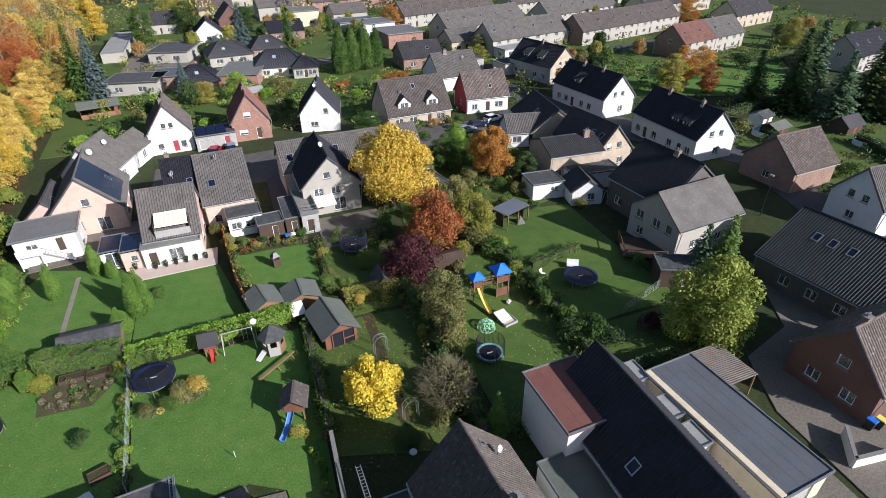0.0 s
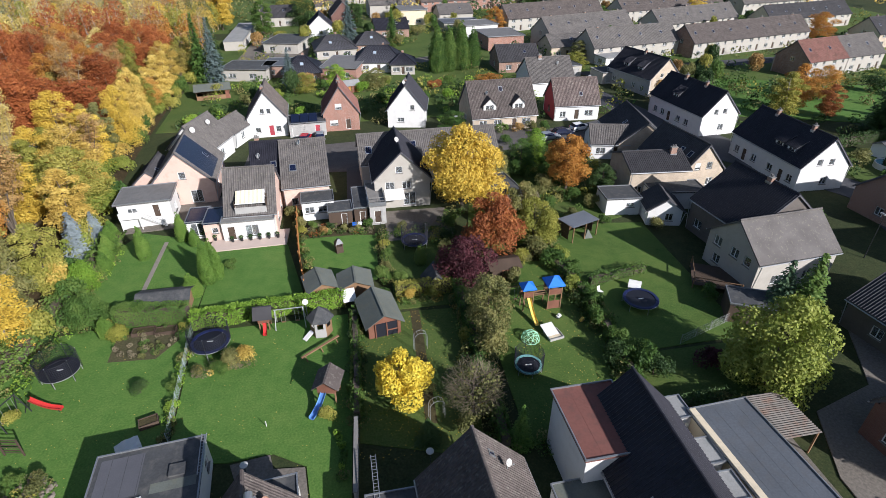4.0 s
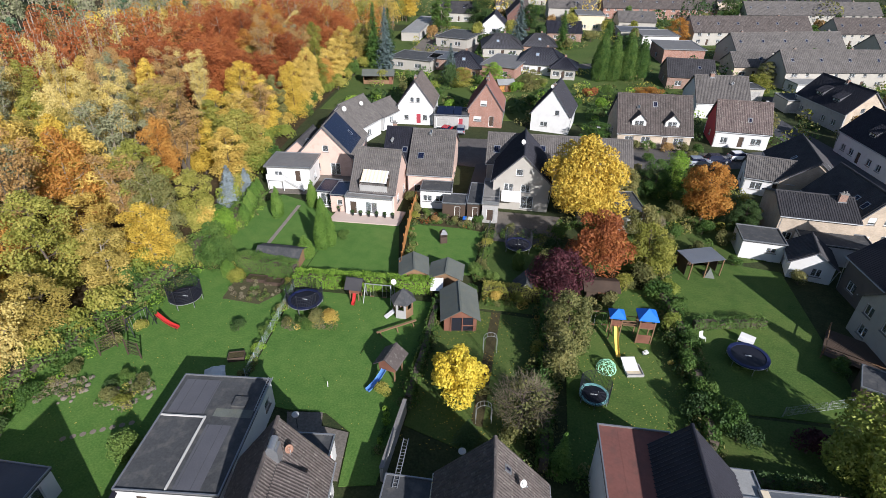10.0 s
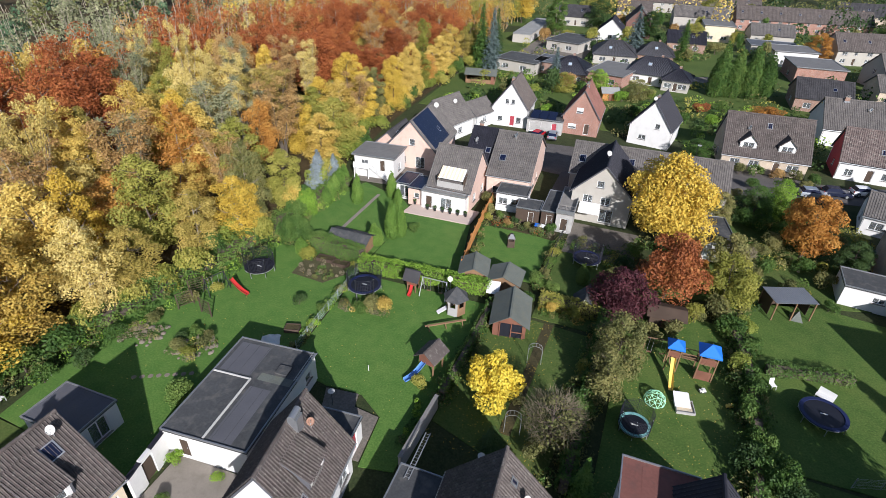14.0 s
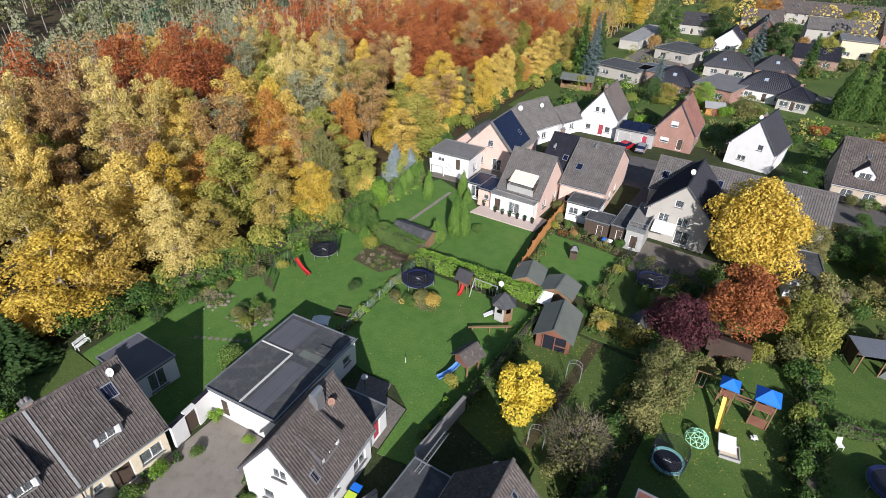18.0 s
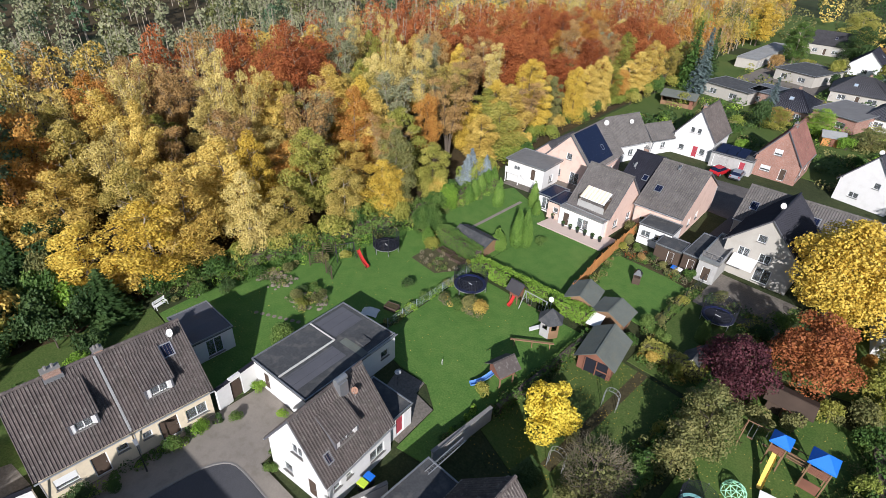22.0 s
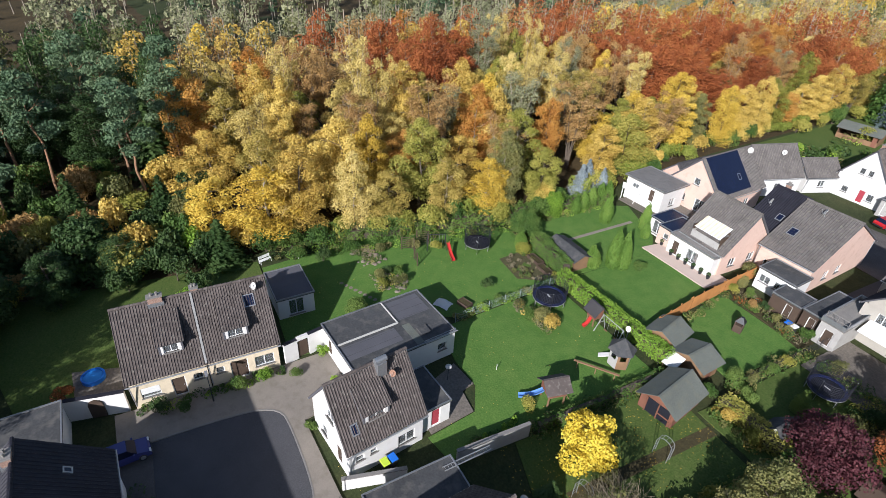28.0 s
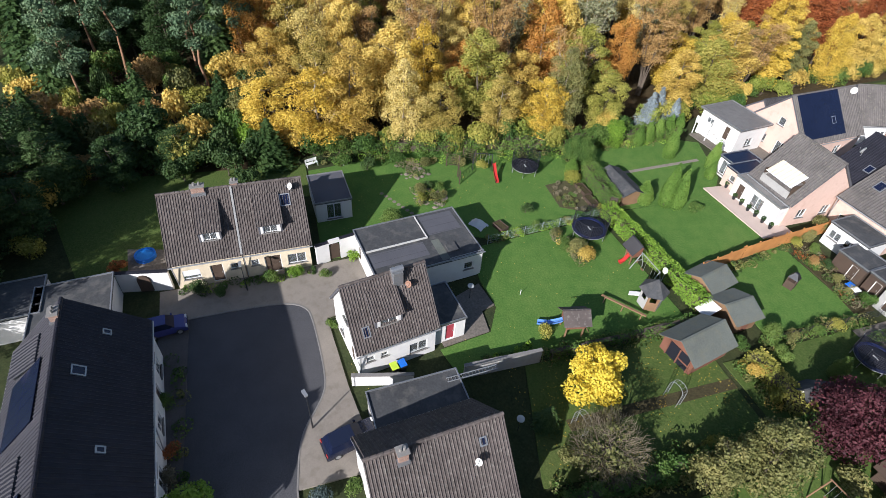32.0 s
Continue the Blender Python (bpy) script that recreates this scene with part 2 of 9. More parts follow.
SLIDEB = plain("light_blue_plastic", (0.1, 0.22, 0.5), 0.35, 0.1)
REDP = plain("red_plastic", (0.42, 0.035, 0.03), 0.35, 0.08)
YELP = plain("yellow_plastic", (0.75, 0.55, 0.12), 0.35, 0.08)
DARKW = plain("dark_render", (0.12, 0.105, 0.092), 0.9, 0.15, dirt=(0.07, 0.065, 0.06))
WEEDY = ground_mat("weedy_soil", [(0.05, 0.055, 0.024), (0.085, 0.078, 0.04), (0.12, 0.1, 0.055)], mid=1.4)
WIRE = plain("pale_wire", (0.27, 0.32, 0.31), 0.5, 0.1)
BLUEFELT = plain("blue_grey_felt", (0.088, 0.098, 0.112), 0.9, 0.25, 6, 0.35, dirt=(0.09, 0.09, 0.09), dirt_amount=0.5)
GREENP = plain("mint_green_paint", (0.4, 0.75, 0.5), 0.4, 0.08)
MESHB = plain("black_mat", (0.012, 0.013, 0.02), 0.6, 0.2)
NAVY = plain("navy_pad", (0.014, 0.02, 0.07), 0.5, 0.15)
TEAL = plain("teal_pad", (0.25, 0.52, 0.5), 0.5, 0.1)
CANVAS = plain("white_canvas", (0.68, 0.67, 0.64), 0.9, 0.04)
DISH = plain("dish_white", (0.5, 0.49, 0.46), 0.5, 0.05)
SLATE = plain("slate_cladding", (0.09, 0.09, 0.1), 0.7, 0.2)
STONE = pieces("field_stone", (0.2, 0.17, 0.135), 0.3)
# Opaque pane colour with the sky's reflection painted in.
LIGHTGLASS = plain("painted_sky_glass", (0.42, 0.5, 0.58), 0.12, 0.1, spec=0.6, bump=0)
GREYFELT = plain("grey_felt", (0.15, 0.147, 0.142), 0.9, 0.2, 6, 0.35, dirt=(0.1, 0.098, 0.095), dirt_amount=0.45)
PV = plain("solar_glass", (0.008, 0.012, 0.032), 0.2, 0.1, spec=0.3)


def glass_mat():
    m, n, l, b = nodes_of("window_glass", 0.03, 0, 0.6)
    b.inputs["Base Color"].default_value = (0.75, 0.8, 0.82, 1)
    b.inputs["Transmission Weight"].default_value = 0.9
    return m


GLASS = glass_mat()

L_GREEN = foliage("green_leaves", [(0.1, (0.034, 0.074, 0.017)), (0.48, (0.073, 0.142, 0.028)), (0.9, (0.155, 0.220, 0.048))])
L_DKGREEN = foliage("dark_green_leaves", [(0.1, (0.022, 0.048, 0.015)), (0.48, (0.043, 0.084, 0.023)), (0.9, (0.08, 0.128, 0.038))])
L_LIGHT = foliage("light_green_leaves", [(0.1, (0.095, 0.180, 0.020)), (0.48, (0.200, 0.340, 0.038)), (0.9, (0.340, 0.440, 0.075))])
L_YELLOW = foliage("yellow_leaves", [(0.1, (0.310, 0.200, 0.028)), (0.48, (0.570, 0.400, 0.055)), (0.9, (0.760, 0.580, 0.110))])
L_BRIGHT = foliage("bright_yellow_leaves", [(0.1, (0.400, 0.280, 0.025)), (0.48, (0.680, 0.520, 0.050)), (0.9, (0.800, 0.680, 0.100))])
L_GOLD = foliage("golden_leaves", [(0.1, (0.300, 0.195, 0.042)), (0.48, (0.570, 0.410, 0.090)), (0.9, (0.760, 0.590, 0.170))])
L_OLIVE = foliage("olive_leaves", [(0.1, (0.085, 0.095, 0.030)), (0.48, (0.175, 0.180, 0.060)), (0.9, (0.310, 0.280, 0.100))])
L_YG = foliage("yellow_green_leaves", [(0.1, (0.130, 0.145, 0.022)), (0.48, (0.260, 0.265, 0.048)), (0.9, (0.470, 0.420, 0.100))])
L_PALE = foliage("pale_yellow_leaves", [(0.1, (0.340, 0.260, 0.075)), (0.48, (0.580, 0.460, 0.140)), (0.9, (0.740, 0.610, 0.240))])
L_ORANGE = foliage("orange_leaves", [(0.1, (0.250, 0.105, 0.022)), (0.48, (0.450, 0.210, 0.042)), (0.9, (0.600, 0.350, 0.085))])
L_RUST = foliage("rust_red_leaves", [(0.1, (0.170, 0.050, 0.016)), (0.48, (0.330, 0.100, 0.032)), (0.9, (0.460, 0.175, 0.055))])
L_RED = foliage("red_leaves", [(0.1, (0.150, 0.045, 0.018)), (0.48, (0.360, 0.125, 0.042)), (0.9, (0.470, 0.230, 0.075))])
L_PURPLE = foliage("purple_leaves", [(0.1, (0.045, 0.013, 0.018)), (0.5, (0.105, 0.032, 0.04)), (0.9, (0.18, 0.065, 0.07))])
L_BLUE = foliage("blue_spruce_needles", [(0.1, (0.06, 0.09, 0.085)), (0.5, (0.11, 0.15, 0.145)), (0.9, (0.18, 0.225, 0.22))], 0.15)
L_HEDGE = foliage("hedge_leaves", [(0.1, (0.045, 0.095, 0.02)), (0.48, (0.09, 0.165, 0.034)), (0.9, (0.17, 0.24, 0.055))])
L_SILVER = foliage("silver_blue_needles", [(0.1, (0.13, 0.165, 0.175)), (0.5, (0.24, 0.285, 0.30)), (0.9, (0.36, 0.42, 0.43))], 0.15)
L_PINE = foliage("pine_needles", [(0.1, (0.048, 0.092, 0.048)), (0.48, (0.092, 0.152, 0.076)), (0.9, (0.16, 0.22, 0.11))], 0.2)
L_THUJA = foliage("thuja_scales", [(0.1, (0.06, 0.125, 0.020)), (0.48, (0.115, 0.21, 0.034)), (0.9, (0.19, 0.285, 0.055))], 0.2)
L_MAPLE = foliage("maple_green_leaves", [(0.1, (0.110, 0.150, 0.022)), (0.48, (0.220, 0.270, 0.045)), (0.9, (0.360, 0.380, 0.090))])
L_GREYGREEN = foliage("grey_green_leaves", [(0.1, (0.15, 0.165, 0.09)), (0.5, (0.26, 0.27, 0.145)), (0.9, (0.39, 0.375, 0.215))])
L_UMBER = foliage("olive_gold_leaves", [(0.1, (0.150, 0.130, 0.030)), (0.48, (0.330, 0.265, 0.060)), (0.9, (0.520, 0.400, 0.110))])
L_TAN = foliage("tan_leaves", [(0.1, (0.210, 0.120, 0.045)), (0.48, (0.390, 0.240, 0.085)), (0.9, (0.540, 0.370, 0.150))])
L_TWIG = foliage("bare_twigs", [(0.1, (0.09, 0.075, 0.045)), (0.5, (0.17, 0.145, 0.09)), (0.9, (0.26, 0.225, 0.14))], 0.1)


# ---- mesh building ----
class Geo:
    """Collects vertices and faces of one mesh."""

    def __init__(self):
        self.v, self.f = [], []

    def add(self, vs, fs):
        k = len(self.v)
        self.v += [tuple(p) for p in vs]
        self.f += [tuple(i + k for i in q) for q in fs]
        return self

    def box(self, x0, y0, z0, x1, y1, z1, m=None):
        vs = [Vector((x, y, z)) for z in (z0, z1) for y in (y0, y1) for x in (x0, x1)]
        if m:
            vs = [m @ p for p in vs]
        return self.add(vs, [(0, 2, 3, 1), (4, 5, 7, 6), (0, 1, 5, 4), (1, 3, 7, 5), (3, 2, 6, 7), (2, 0, 4, 6)])

    def prism(self, poly, z0, z1):
        """A flat polygon, counter-clockwise from above, between two heights."""
        k = len(poly)
        vs = [(x, y, z0) for x, y in poly] + [(x, y, z1) for x, y in poly]
        return self.add(vs, [tuple(range(k - 1, -1, -1)), tuple(range(k, 2 * k))] + [(i, (i + 1) % k, k + (i + 1) % k, k + i) for i in range(k)])

    def slab(self, a, b, c, d, t):
        """A plate whose top is the quad a b c d, t thick downwards."""
        top = [Vector(p) for p in (a, b, c, d)]
        nrm = (top[1] - top[0]).cross(top[3] - top[0]).normalized()
        if nrm.z < 0:
            nrm = -nrm
        bot = [p - nrm * t for p in top]
        return self.add(top + bot, [(0, 1, 2, 3), (7, 6, 5, 4), (0, 4, 5, 1), (1, 5, 6, 2), (2, 6, 7, 3), (3, 7, 4, 0)])

    def bar(self, a, b, r0, r1=None, n=6, cap=True):
        """A round or square bar from a to b."""
        a, b = Vector(a), Vector(b)
        r1 = r0 if r1 is None else r1
        z = (b - a).normalized()
        x = z.orthogonal().normalized()
        y = z.cross(x)
        vs = []
        for p, r in ((a, r0), (b, r1)):
            for k in range(n):
                w = 2 * math.pi * (k + 0.5) / n
                vs.append(p + (x * math.cos(w) + y * math.sin(w)) * r)
        fs = [(k, (k + 1) % n, n + (k + 1) % n, n + k) for k in range(n)]
        if cap:
            fs += [tuple(range(n - 1, -1, -1)), tuple(range(n, 2 * n))]
        return self.add(vs, fs)

    def ring(self, c, r0, r1, z0, z1, n=28):
        vs, fs = [], []
        for k in range(n):
            w = 2 * math.pi * k / n
            for r, z in ((r0, z0), (r1, z0), (r1, z1), (r0, z1)):
                vs.append((c[0] + r * math.cos(w), c[1] + r * math.sin(w), c[2] + z))
        for k in range(n):
            q = (k + 1) % n
            for j in range(4):
                i = (j + 1) % 4
                fs.append((4 * k + j, 4 * q + j, 4 * q + i, 4 * k + i))
        return self.add(vs, fs)

    def disc(self, c, r, t, n=28, m=None):
        vs = [Vector((r * math.cos(2 * math.pi * k / n), r * math.sin(2 * math.pi * k / n), z)) for z in (-t, 0) for k in range(n)]
        vs = [(m @ p if m else p) + Vector(c) for p in vs]
        return self.add(vs, [tuple(range(n - 1, -1, -1)), tuple(range(n, 2 * n))] + [(k, (k + 1) % n, n + (k + 1) % n, n + k) for k in range(n)])

    def leaf(self, p, nrm, s, spin):
        """One small bent leaf or spray."""
        x = nrm.orthogonal().normalized()
        y = nrm.cross(x)
        u = x * math.cos(spin) + y * math.sin(spin)
        w = nrm.cross(u)
        return self.add([p - u * s, p + w * s * 0.66 + nrm * s * 0.12, p + u * s, p - w * s * 0.66 + nrm * s * 0.12], [(0, 1, 2, 3)])

    def mesh(self, name):
        me = bpy.data.meshes.new(name)
        me.from_pydata(self.v, [], self.f)
        return me


def part(name, g, material, parent=None, label="", smooth=False, **tags):
    me = g.mesh(name)
    me.materials.append(material)
    if smooth:
        me.polygons.foreach_set("use_smooth", [True] * len(me.polygons))
    ob = new(name, me)
    if parent:
        ob.parent = parent
    return tagged(ob, label, **tags)


def thing(name, label, category, m=None, group="", kind=""):
    ob = new(name)
    ob.empty_display_size = 0.2
    if m is not None:
        ob.matrix_basis = m
    return tagged(ob, label, category, group, kind)


R = random.Random(7)


# ---- ground, roads ----
def sheet(name, poly, z, t, material, label, category, parent=None):
    return part(name, Geo().prism(poly, z - t, z), material, parent, label, category=category, kind="structure")


def rect(x0, y0, x1, y1):
    return [(x0, y0), (x1, y0), (x1, y1), (x0, y1)]


def ground_sheet():
    """The earth, out to the horizon, slightly uneven."""
    g = Geo()
    xs = [-2600, -900, -400] + list(range(-260, 361, 10)) + [500, 900, 2600]
    ys = [-2600, -900, -300] + list(range(-80, 421, 10)) + [600, 1200, 3000]
    for y in ys:
        for x in xs:
            near = -60 < x < 140 and -40 < y < 200
            g.v.append((x, y, -0.09 if near else -0.09 + 0.25 * noise.noise((x * 0.03, y * 0.03, 0))))
    w = len(xs)
    g.f = [(j * w + i, j * w + i + 1, (j + 1) * w + i + 1, (j + 1) * w + i) for j in range(len(ys) - 1) for i in range(w - 1)]
    return part("ground", g, EARTH, None, "dark soil between gardens with moss and fallen leaves", category="ground", kind="structure")


ground_sheet()
sheet("forest_floor", [(-250, -60), (-24, -14), (-33, 15), (-27, 42), (-27, 60), (-31, 72), (-34, 97), (-37, 139), (-62, 240), (-80, 420), (-250, 420)], -0.05, 0.05, LITTER, "forest floor covered in brown fallen leaves", "forest floor")

# lawns of the gardens
sheet("lawn", [(-29, 13), (-13, 12.5), (-13.5, 27), (-11.5, 31), (-12.6, 43.5), (-15, 46.5), (-26, 45), (-31, 30)], 0, 0.1, GRASS, "mown green lawn behind a flat-roofed house", "lawn")
sheet("lawn", [(-11, 27.4), (-6.2, 26.8), (-2.8, 27.1), (-0.1, 25.5), (0.6, 20.6), (3.3, 21.2), (3.5, 29.5), (3.6, 36), (3.2, 44), (-12.3, 43.4)], 0, 0.1, GRASS, "mown green lawn with playhouse and trampoline", "lawn")
sheet("lawn", [(-27, 47), (-15.2, 47), (-13, 47), (-13, 60), (-16, 63), (-24, 66), (-27, 60)], 0, 0.1, GRASS, "narrow green lawn with a stepping path", "lawn")
sheet("lawn", [(-12.8, 45.6), (-1.2, 46.4), (-4.6, 60.9), (-13, 60.4)], 0, 0.1, GRASS, "square green lawn below a terrace", "lawn")
sheet("lawn", [(-0.6, 50.6), (6.8, 50), (7.3, 61), (-3.4, 61)], 0, 0.1, GRASS, "green lawn behind two sheds", "lawn")
sheet("lawn", [(8.4, 44), (15.2, 44), (15.2, 58.5), (8.4, 60)], 0, 0.1, GRASS_R, "shaded lawn strip beside the hedge", "lawn")
sheet("lawn", [(4.1, 27), (14, 24), (15.6, 43.2), (4.4, 43.6)], 0, 0.1, GRASS_R, "rough green lawn around a wooden hut", "lawn")
sheet("lawn", [(17.6, 24.5), (27.5, 25.5), (29.2, 36), (29.4, 50.5), (17.8, 52)], 0, 0.1, GRASS_E, "playground lawn with scattered leaves", "lawn")
sheet("lawn", [(29.6, 33.5), (43.5, 34), (44, 58), (29.8, 60)], 0, 0.1, GRASS_E, "wide green lawn behind garages", "lawn")
sheet("lawn", [(28.5, 25.5), (44, 26), (44, 33.4), (29, 33.2)], 0, 0.1, GRASS_R, "shaded rough lawn below a maple", "lawn")
sheet("lawn", [(18, 52.5), (44, 60.8), (46, 80), (24, 80)], 0, 0.1, GRASS_R, "overgrown garden lawn among shrubs", "lawn")
sheet("lawn", [(84, 100), (125, 85), (145, 112), (98, 130)], 0, 0.1, GRASS, "open green behind the terraced houses", "lawn")
sheet("lawn", [(-33, -16), (-15, -9.5), (-16.5, -1), (-23.4, 3), (-24, 12.8), (-30.5, 12.8)], 0, 0.1, GRASS_R, "mossy lawn at the edge of the wood", "lawn")
sheet("lawn", [(-34, 108), (60, 110), (66, 128), (60, 140), (-36, 141)], 0, 0.1, GRASS_R, "back gardens with rough grass", "lawn")
sheet("lawn", [(-36, 141.2), (60, 140.2), (70, 140), (130, 118), (220, 120), (260, 330), (-60, 330)], -0.01, 0.1, GRASS_R, "gardens and verges between the distant houses", "lawn")
sheet("pavement", [(-28.6, 172), (-8, 168), (-8, 205), (-27, 224)], 0.03, 0.1, PAVING, "paved garage yard beside the wood", "pavement")
sheet("road", [(-16, 163), (26, 160), (40, 168), (40, 173), (24, 166), (-16, 168.5)], 0.035, 0.1, PAVING, "paved lane between the bungalows", "road")
sheet("road", [(66, 141), (104, 147), (160, 152), (160, 146), (112, 141), (70, 134)], 0.035, 0.1, ASPHALT, "asphalt lane below the terraced rows", "road")
sheet("road", [(70, 168), (120, 178), (180, 184), (180, 179), (120, 172), (70, 162)], 0.035, 0.1, PAVING, "paved lane between two terraced rows", "road")
sheet("lawn", [(84, 30), (130, 20), (140, 70), (86, 80)], 0, 0.1, GRASS_R, "gardens with rough grass beside the road", "lawn")

# cul-de-sac with kerbs
def rounded(pts, times=2):
    """Cuts the corners of an open line."""
    for _ in range(times):
        out = [pts[0]]
        for a, b in zip(pts, pts[1:]):
            out += [(a[0] * 0.75 + b[0] * 0.25, a[1] * 0.75 + b[1] * 0.25), (a[0] * 0.25 + b[0] * 0.75, a[1] * 0.25 + b[1] * 0.75)]
        pts = out + [pts[-1]]
    return pts


COURT = rounded([(-8.3, -2.2), (-8.4, 7.4), (-7.4, 10.2), (-5.2, 10.6), (1.0, 10.8), (2.8, 10.2), (5.4, 8.2), (9.4, 7.6)])
sheet("road", [(-9, -0.2), (34, -0.2), (34, 7.4), (9.2, 7.6), (9, 11.2), (-9, 11.2)], -0.02, 0.07, ASPHALT, "grey asphalt turning place of a dead-end street", "road")
sheet("pavement", [(-12.3, -2.4)] + COURT + [(9.4, 13.4), (2.2, 12.4), (-5.4, 11.8), (-6.4, 16.4), (-12.6, 16), (-12.4, 11.8)], 0.06, 0.15, DRIVE, "worn concrete pavement and drive beside the kerb", "pavement")
sheet("driveway", rect(-8.2, -2.2, 34, 0.2), 0.06, 0.15, COBBLE, "paved strip in front of a dark-roofed house", "driveway")
for a, b in list(zip(COURT, COURT[1:])) + [((9.4, 7.6), (34, 7.5))]:
    d = Vector((b[0] - a[0], b[1] - a[1], 0))
    m = Matrix.Translation((*a, 0)) @ Matrix.Rotation(math.atan2(d.y, d.x), 4, "Z")
    k = max(1, round(d.length))
    for i in range(k):
        part("kerb", Geo().box(i * d.length / k + 0.005, -0.06, -0.08, (i + 1) * d.length / k - 0.005, 0.06, 0.085, m), KERB, None, "concrete kerb stone of the turning place", category="kerb", kind="structure")
# street behind the first row
sheet("road", [(-14, 84), (7, 82.5), (8, 87), (34, 88), (50, 92), (50, 98), (20, 98.5), (-6, 95.6), (-14, 95)], -0.02, 0.07, COBBLE, "grey paved yard and lane between the houses", "road")
sheet("road", [(3.4, 66), (8, 66), (8, 87), (3.4, 84)], -0.015, 0.07, ASPHALT, "shaded asphalt passage beside the house", "road")
sheet("road", [(50, 92), (62, 84), (73, 72), (79, 60), (70, 34), (60, 10), (50, -30), (57, -30), (68, 10), (78, 34), (86, 62), (78, 82), (70, 104), (62, 140), (56, 140), (62, 104), (50, 99)], -0.02, 0.07, ASPHALT, "asphalt residential road curving past the houses", "road")
sheet("pavement", [(38.5, -6), (52, -8), (58, 9), (66, 31), (56, 36), (50, 26), (43, 24), (40, 18)], 0.02, 0.11, PAVING, "concrete yard beside the garages", "pavement")
sheet("pavement", [(27.5, -2), (38.5, -6), (39, 24), (36, 24), (28.4, 24)], 0.015, 0.1, PAVING, "narrow paved passage beside the garages", "pavement")
sheet("patio", [(-14.4, 59.4), (-4.5, 59.9), (-4.4, 64), (-14, 64)], 0.12, 0.2, plain("pink_paving", (0.5, 0.4, 0.34), 0.9, 0.1), "pale pink paved terrace with plant pots", "terrace")
sheet("patio", [(-3.6, 20.5), (0.4, 21), (-0.2, 25.4), (-2.6, 25.6), (-3, 27), (-6, 26.5)], 0.05, 0.12, PAVING, "grey slab patio behind a white house", "patio")
sheet("patio", rect(8.6, 58.6, 17.5, 67), 0.04, 0.12, PAVING, "paved back yard under a balcony", "patio")
sheet("patio", [(-26.4, 66.2), (-20.4, 66.8), (-17.4, 65.4), (-13.6, 66.4), (-13.6, 76), (-26, 76)], 0.04, 0.12, PAVING, "paved side yard with garden furniture", "patio")
sheet("garden_path", [(-19.9, 47), (-19.4, 47), (-19.9, 63), (-20.4, 63)], 0.03, 0.1, DRIVE, "narrow concrete garden path", "path")
sheet("garden_path", [(9.6, 28), (10.6, 28), (10.9, 43.5), (9.9, 43.5)], 0.015, 0.1, SOIL, "trodden earth path under rose arches", "path")
sheet("flower_bed", [(-19.6, 40.2), (-15.2, 40), (-13.6, 42.6), (-14.6, 45.6), (-20, 44.4)], 0.02, 0.1, WEEDY, "bare brown vegetable bed", "bed")
sheet("garden_bed", [(-2.8, 61.2), (3, 61.2), (7, 60.6), (7.2, 63), (-2.8, 65.4)], 0.03, 0.1, SOIL, "planted bed with pots and shrubs", "bed")


# ---- houses ----
def clip(poly, a, b):
    out = []
    for i, p in enumerate(poly):
        q = poly[(i + 1) % len(poly)]
        sp = (b[0] - a[0]) * (p[1] - a[1]) - (b[1] - a[1]) * (p[0] - a[0])
        sq = (b[0] - a[0]) * (q[1] - a[1]) - (b[1] - a[1]) * (q[0] - a[0])
        if sp >= -1e-9:
            out.append(p)
        if (sp > 1e-9 and sq < -1e-9) or (sp < -1e-9 and sq > 1e-9):
            t = sp / (sp - sq)
            out.append((p[0] + t * (q[0] - p[0]), p[1] + t * (q[1] - p[1])))
    return out


def welded(g):
    """Joins the cells of a wall into one closed body."""
    ids, vs, fs = {}, [], {}
    look_up = []
    for p in g.v:
        k = tuple(round(c, 4) for c in p)
        if k not in ids:
            ids[k] = len(vs)
            vs.append(p)
        look_up.append(ids[k])
    for f in g.f:
        q = tuple(look_up[i] for i in f)
        if len(set(q)) > 2:
            key = frozenset(q)
            fs[key] = None if key in fs else q
    w = Geo()
    w.v, w.f = vs, [q for q in fs.values() if q]
    return w


def facade(outline, holes, m, thick=0.3):
    """A thick wall in the plane u (local x), z; its outer face at local y = 0, with openings cut through."""
    us = sorted({p[0] for p in outline} | {v for u, z, w, h in holes for v in (u - w / 2, u + w / 2)})
    zs = sorted({p[1] for p in outline} | {v for u, z, w, h in holes for v in (z - h / 2, z + h / 2)})
    g = Geo()
    for u0, u1 in zip(us, us[1:]):
        for z0, z1 in zip(zs, zs[1:]):
            cu, cz = (u0 + u1) / 2, (z0 + z1) / 2
            if any(abs(cu - u) < w / 2 and abs(cz - z) < h / 2 for u, z, w, h in holes):
                continue
            poly = [(u0, z0), (u1, z0), (u1, z1), (u0, z1)]
            for a, b in zip(outline, outline[1:] + outline[:1]):
                if poly:
                    poly = clip(poly, a, b)
            if len(poly) < 3:
                continue
            k = len(poly)
            vs = [m @ Vector((u, 0, z)) for u, z in poly] + [m @ Vector((u, thick, z)) for u, z in poly]
            g.add(vs, [tuple(range(k)), tuple(range(2 * k - 1, k - 1, -1))] + [(i, k + i, k + (i + 1) % k, (i + 1) % k) for i in range(k)])
    return welded(g)


